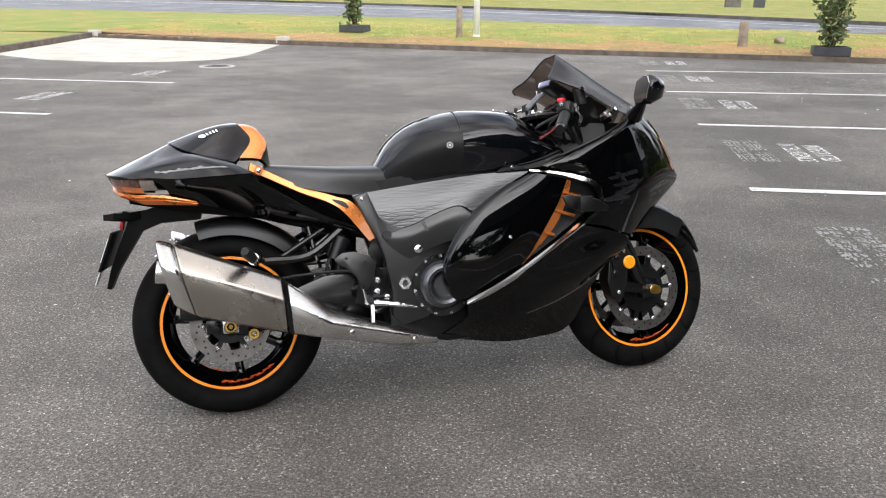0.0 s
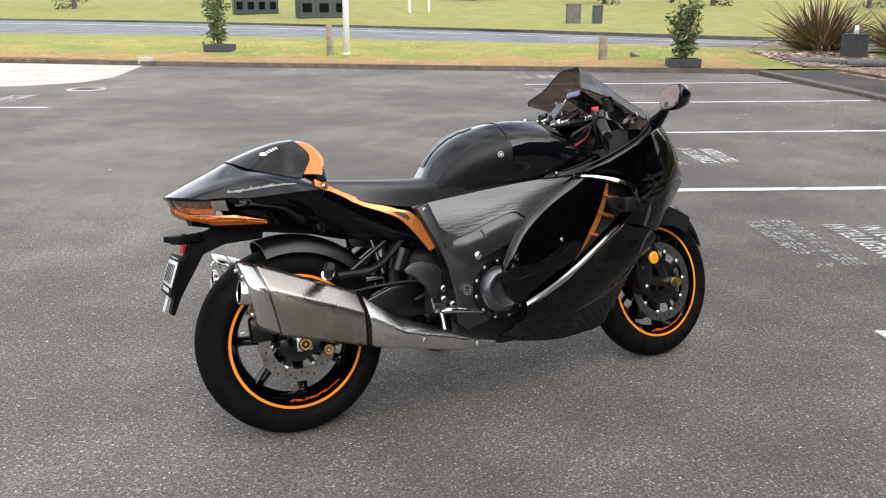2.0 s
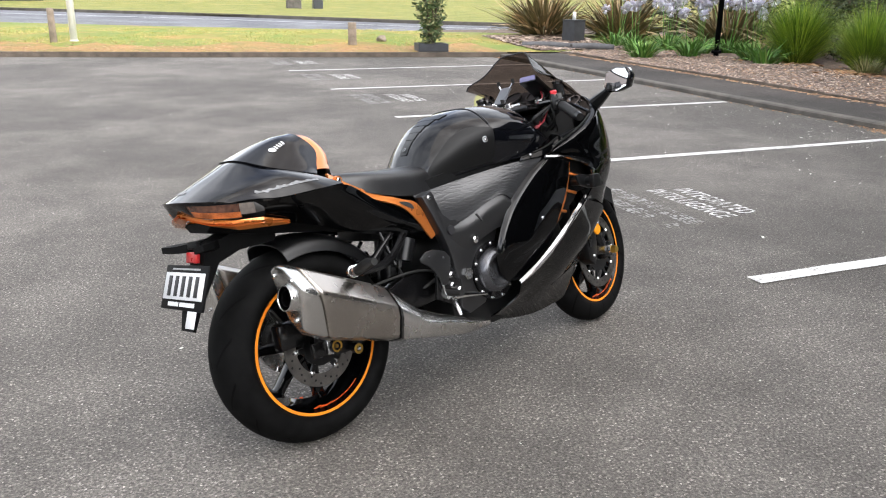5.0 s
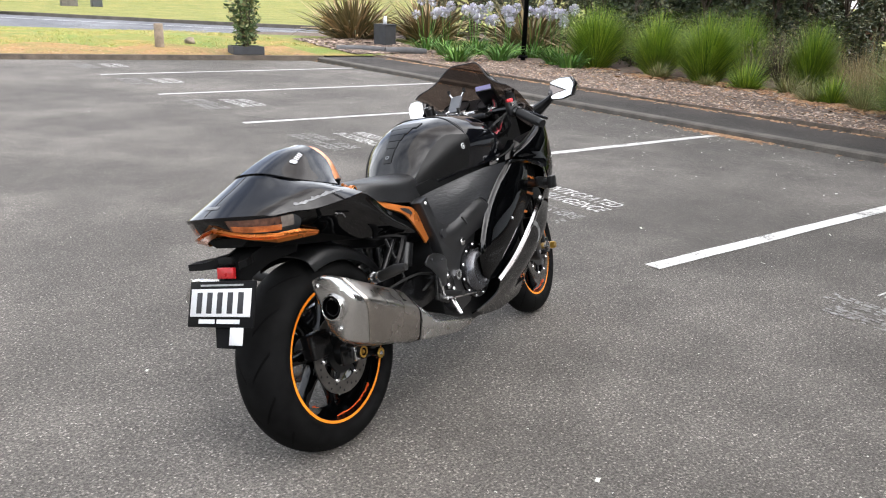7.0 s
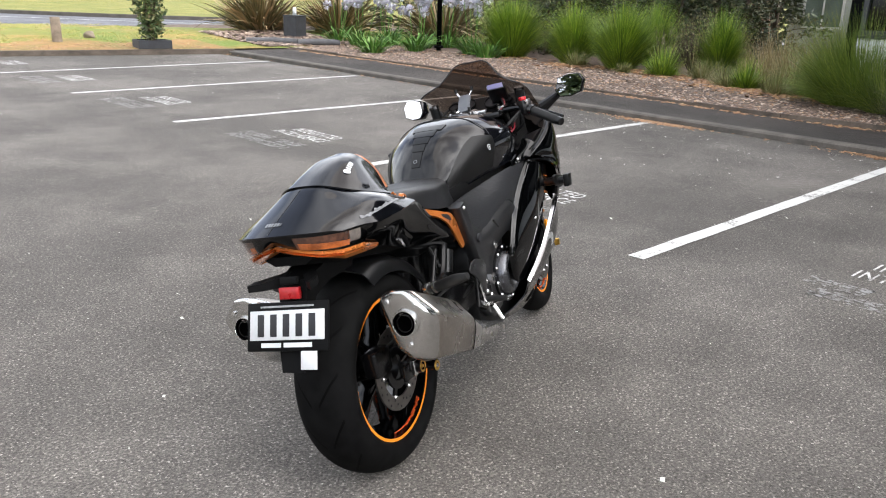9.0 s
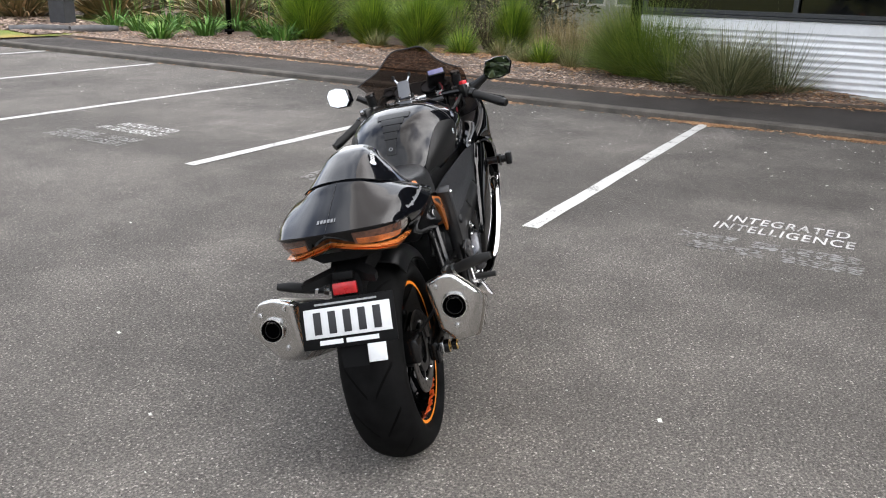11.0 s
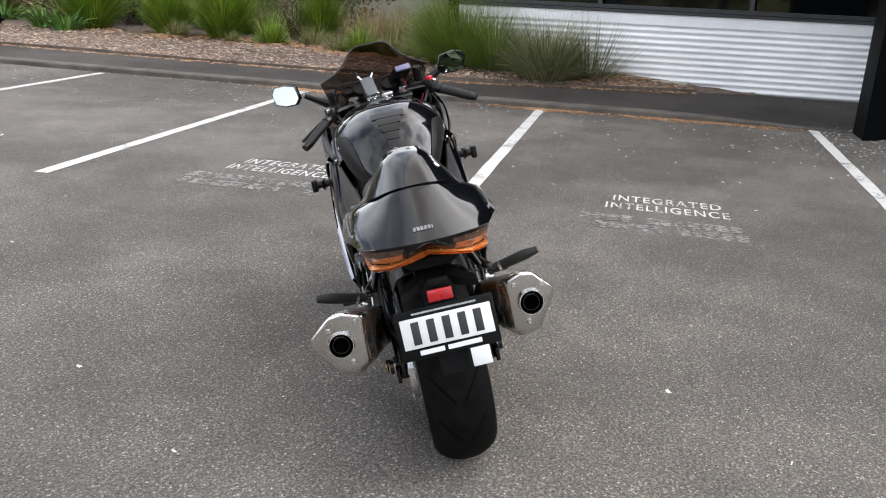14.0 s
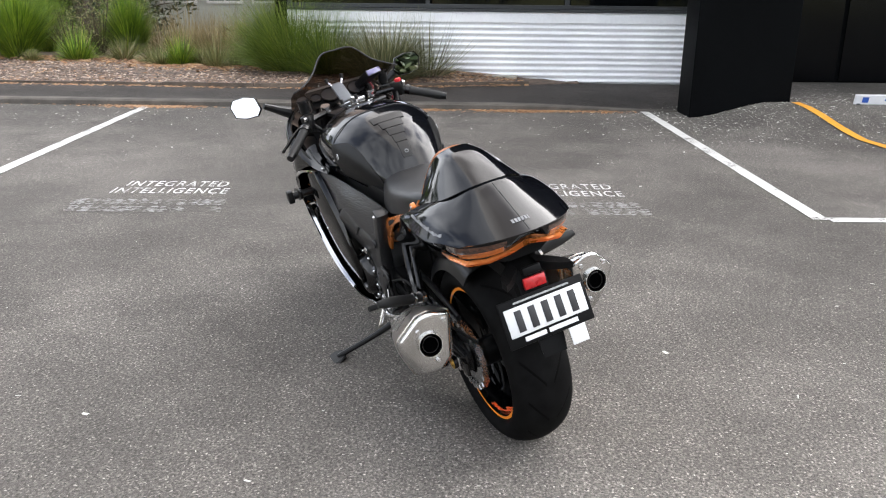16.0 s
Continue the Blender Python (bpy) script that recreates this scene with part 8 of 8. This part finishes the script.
def kiosk(x, y, w, h, turn, doors):
    """A low green metal kiosk with a row of doors."""
    th = empty("metal_kiosk", pose(x, y, field_height(x, y) - 0.03, 0, 0, turn))
    part("body", box((-w / 2, -0.6, 0), (w / 2, 0.6, h), bevel=0.02), KIOSK_GREEN, th, smooth=False)
    part("roof", box((-w / 2 - 0.08, -0.7, h), (w / 2 + 0.08, 0.7, h + 0.09), bevel=0.02), KIOSK_GREEN, th, smooth=False)
    dw = w / doors
    for k in range(doors):
        c = -w / 2 + dw * (k + 0.5)
        dr = part("door", box((c - dw * 0.44, -0.63, 0.1), (c + dw * 0.44, -0.602, h - 0.1), bevel=0.006), KIOSK_GREEN, th, smooth=False)
        part("vent", box((c - dw * 0.28, -0.642, h * 0.2), (c + dw * 0.28, -0.632, h * 0.5), bevel=0.004), DARK_CLAD, dr, "dark louvred vent", smooth=False)
        part("handle", box((c + dw * 0.3, -0.655, h * 0.52), (c + dw * 0.34, -0.632, h * 0.62), bevel=0.004), DARK_FRAME, dr, smooth=False)
    tagged(th, "dark green metal kiosk with doors on the far lawn", "kiosk", "kiosks on the far lawn")


kiosk(-7.85, 62.2, 3.7, 2.1, 20, 3)
kiosk(-14.3, 70.6, 3.6, 2.0, 20, 4)
for x, y in ((-1.6, 70.6), (0.0, 71.4)):
    ob = mesh_object("white_post", rod((0, 0, -0.1), (0, 0, 2.2), 0.11, 0.10, 14), WHITE_POLE, True)
    ob.matrix_basis = pose(x, y, field_height(x, y))
    tagged(ob, "white painted post on the far lawn", "post", "white posts on the far lawn")
for i, (x, y) in enumerate(((-40, 98), (-25, 104), (20, 96), (31, 92), (44, 84), (-60, 100), (6, 108), (58, 74))):
    copy_thing(t0, pose(x, y, field_height(x, y), 0, 0, 47 * i)).scale = (1.4, 1.4, 1.3)

# turf blades on the near verge
rnd = random.Random(7)
verts, faces = [], []
for _ in range(52000):
    x = rnd.uniform(-13, 7)
    base = 17.8 - 0.17 * x
    y = base + 0.25 + 9 * rnd.random() ** 1.7
    z = verge_height(x, y)
    a = rnd.uniform(0, 6.28)
    h = rnd.uniform(0.012, 0.05)
    wv = Vector((math.cos(a), math.sin(a), 0)) * rnd.uniform(0.005, 0.012)
    if noise.noise((x * 0.7, y * 0.7, 4)) < -0.12 or y < base + 1.0 + 1.9 * abs(noise.noise((x * 0.4, 1, 0))) + 0.3 * rnd.random():
        continue
    k = len(verts)
    p = Vector((x, y, z - 0.005))
    verts += [p + wv, p - wv, p + Vector((rnd.gauss(0, 0.03), rnd.gauss(0, 0.03), h))]
    faces.append((k, k + 1, k + 2))
ob = raw_object("turf", verts, faces, TURF_BLADE)
tagged(ob, "short mixed green and straw grass blades on the verge", "grass", kind="stuff")


def scatter(name, n, mat, place, size, label, category, seed, thick=0.2):
    """Small flat bits lying about; place(rnd) gives x, y, z."""
    rnd = random.Random(seed)
    v, f = [], []
    for _ in range(n):
        x, y, z = place(rnd)
        a = rnd.uniform(0, 6.28)
        l = rnd.uniform(*size)
        w = l * rnd.uniform(0.25, 0.7)
        t = l * thick
        m = pose(x, y, z + t * 0.5, rnd.uniform(-18, 18), rnd.uniform(-18, 18), math.degrees(a))
        b = len(v)
        v += [m @ Vector(q) for q in ((-l, -w, 0), (l, -w * 0.6, 0), (l * 0.8, w, 0), (-l * 0.9, w * 0.8, 0), (0, 0, t))]
        f += [(b, b + 1, b + 4), (b + 1, b + 2, b + 4), (b + 2, b + 3, b + 4), (b + 3, b, b + 4)]
    return tagged(raw_object(name, v, f, mat), label, category, kind="stuff")


def in_plan(u, v, z):
    x, y = plan(u, v)
    return x, y, z


def on_bed(r):
    v = r.uniform(1.5, 17.0)
    u = bed_u(v) + 0.06 + (2.6 * r.random() ** 1.3)
    if v < 5:
        u = min(u, WALL_U - 0.05)
    return in_plan(u, v, bed_height(u, v))


scatter("corner_litter", 2600, CHIP, lambda r: (lambda x, y: (x, y, verge_height(x, y) + 0.012))(r.uniform(7.3, 9.9), 17.0 + 3.2 * r.random() ** 1.3), (0.03, 0.09), "grey brown dry litter at the bed's end", "leaf litter", 412, 0.25)
scatter("bed_litter", 5200, LITTER, on_bed, (0.012, 0.038), "rusty leaf litter strewn over the bark mulch", "leaf litter", 411)
scatter("bark_chips", 24000, CHIP, on_bed, (0.009, 0.034), "loose bark chips covering the garden bed", "bark mulch", 400, 0.35)
scatter("bed_leaves", 1400, LITTER, lambda r: (lambda v: in_plan(bed_u(v) - 0.05 - abs(r.gauss(0, 0.07)), v, 0.072))(r.uniform(1.5, 16.0)), (0.015, 0.04), "rusty fallen leaves along the bed's edge", "leaf litter", 401)
scatter("wall_leaves", 420, LITTER, lambda r: (lambda u, v: in_plan(u, v, bed_height(u, v) + 0.004))(r.uniform(7.95, 8.75), r.uniform(1.3, 3.0)), (0.015, 0.045), "rusty fallen leaves by the wall's foot", "leaf litter", 402)


def by_kerb(r):
    k = r.random()
    for share, mid, wide in ((0.30, 5.87, 0.28), (0.58, 3.05, 0.28), (0.80, 1.65, 0.25), (0.92, 0.95, 0.3), (2.0, 8.0, 5.0)):
        if k < share:
            v = min(16.5, max(0.3, mid + r.gauss(0, wide)))
            break
    return in_plan(kerb_u(v) - 0.01 - abs(r.gauss(0, 0.075)), v, 0.002)


scatter("kerb_leaves", 2600, LITTER, by_kerb, (0.01, 0.03), "rusty pine litter lying along the kerb", "leaf litter", 403)
scatter("north_litter", 3000, LITTER, lambda r: (lambda x, d: (x, 17.95 - 0.17 * x + d, 0.10 + 0.045 * d))(r.uniform(-12, 6), abs(r.gauss(0, 0.8))), (0.015, 0.04), "straw coloured litter along the verge edge", "leaf litter", 404)


def petals(r):
    k = r.random()
    if k < 0.70:
        return in_plan(5.4 + r.gauss(0, 0.7), -1.0 + r.gauss(0, 0.9), 0.006)
    if k < 0.965:
        return in_plan(6.0 - abs(r.gauss(0, 1.3)), r.uniform(0, 14), 0.004)
    return (r.uniform(-4, 6), r.uniform(-1, 12), 0.004)


def petal_place(r):
    x, y, z = petals(r)
    q = PLAN.inverted() @ Vector((x, y, 0))
    if q.y < -0.15 and q.x > 4.1:
        z = 0.006 + max(0.0, ramp_height(q.x, q.y))
    return x, y, z


scatter("fallen_petals", 2800, PETAL, petal_place, (0.005, 0.014), "pale fallen petals scattered on the asphalt", "petals", 405, 0.1)
scatter("loose_grit", 700, PETAL, lambda r: (r.uniform(-4.5, 4), r.uniform(0.2, 9), 0.001), (0.002, 0.005), "pale grit scattered on the asphalt", "grit", 406, 0.5)

TUFT_FEET = ((10.1, 8.65), (9.6, 6.82), (10.5, 9.8), (10.15, 10.55), (9.9, 7.35), (9.2, 6.15), (10.6, 8.0), (10.7, 12.75), (9.4, 6.4))


def by_tufts(q):
    x, y = TUFT_FEET[q.randrange(len(TUFT_FEET))]
    x, y = x - abs(q.gauss(0, 0.32)) + 0.1, y + q.gauss(0, 0.38)
    return x, y, bed_z(x, y) + 0.012


scatter("dry_litter", 1500, LITTER, by_tufts, (0.02, 0.06), "orange brown dry litter at the foot of the grass tufts", "leaf litter", 407, 0.3)

# small sign by the entrance
sg = empty("parking_sign", PLAN @ pose(5.55, -2.42, 0.165))
part("board", box((-0.012, -0.45, 0.02), (0.012, 0.45, 0.13), pose(0, 0, 0, 0, -15, 0), 0.004), SIGN_WHITE, sg, smooth=False)
part("symbol_panel", box((-0.016, 0.30, 0.045), (-0.0125, 0.37, 0.105), pose(0, 0, 0, 0, -15, 0)), SIGN_BLUE, sg, "blue symbol panel", smooth=False)
for i in range(3):
    part("text_bar", box((-0.0155, -0.36 + 0.18 * i, 0.065), (-0.0125, -0.24 + 0.18 * i, 0.085), pose(0, 0, 0, 0, -15, 0)), SIGN_BLUE, sg, smooth=False)
for y in (-0.4, 0.4):
    part("foot", box((-0.02, y - 0.02, -0.02), (0.05, y + 0.02, 0.04)), DARK_FRAME, sg, smooth=False)
tagged(sg, "low white sign with a blue accessible parking panel", "sign")

# round service cover in the asphalt
sc = empty("service_cover", pose(-6.2, 13.78, 0.0))
part("collar", rod((0, 0, -0.02), (0, 0, 0.004), 0.31, 0.31, 36), CONCRETE, sc, "pale concrete collar", smooth=False)
lid = part("lid", rod((0, 0, -0.02), (0, 0, 0.008), 0.235, 0.232, 36), DARK_FRAME, sc, "dark iron lid", smooth=False)
for k in range(7):
    y = -0.15 + 0.05 * k
    part("lid_rib", box((-0.14, y - 0.008, 0.006), (0.14, y + 0.008, 0.012)), DARK_FRAME, lid, smooth=False)
tagged(sc, "round iron service cover in a concrete collar", "service cover")

# low concrete block at the wall's foot
bm = box((-0.35, -0.08, 0.0), (0.35, 0.08, 0.09), bevel=0.012)
for v in bm.verts:
    v.co += Vector((noise.noise(v.co * 11), noise.noise(v.co * 13), noise.noise(v.co * 17))) * 0.006
ob = mesh_object("concrete_block", bm, CONCRETE)
ob.matrix_basis = PLAN @ pose(8.66, 1.75, 0.045, 0, 0, 86)
tagged(ob, "low weathered concrete block at the wall's foot", "concrete block")
for x, y in ((-12.75, 20.8), (-6.95, 19.25)):
    bm = box((-0.16, -0.09, 0.0), (0.16, 0.09, 0.17), bevel=0.02)
    ob = mesh_object("marker_block", bm, CONCRETE)
    ob.matrix_basis = pose(x, y, 0.02, 0, 0, -12)
    tagged(ob, "small pale concrete marker block on the kerb", "marker block", "kerb marker blocks")
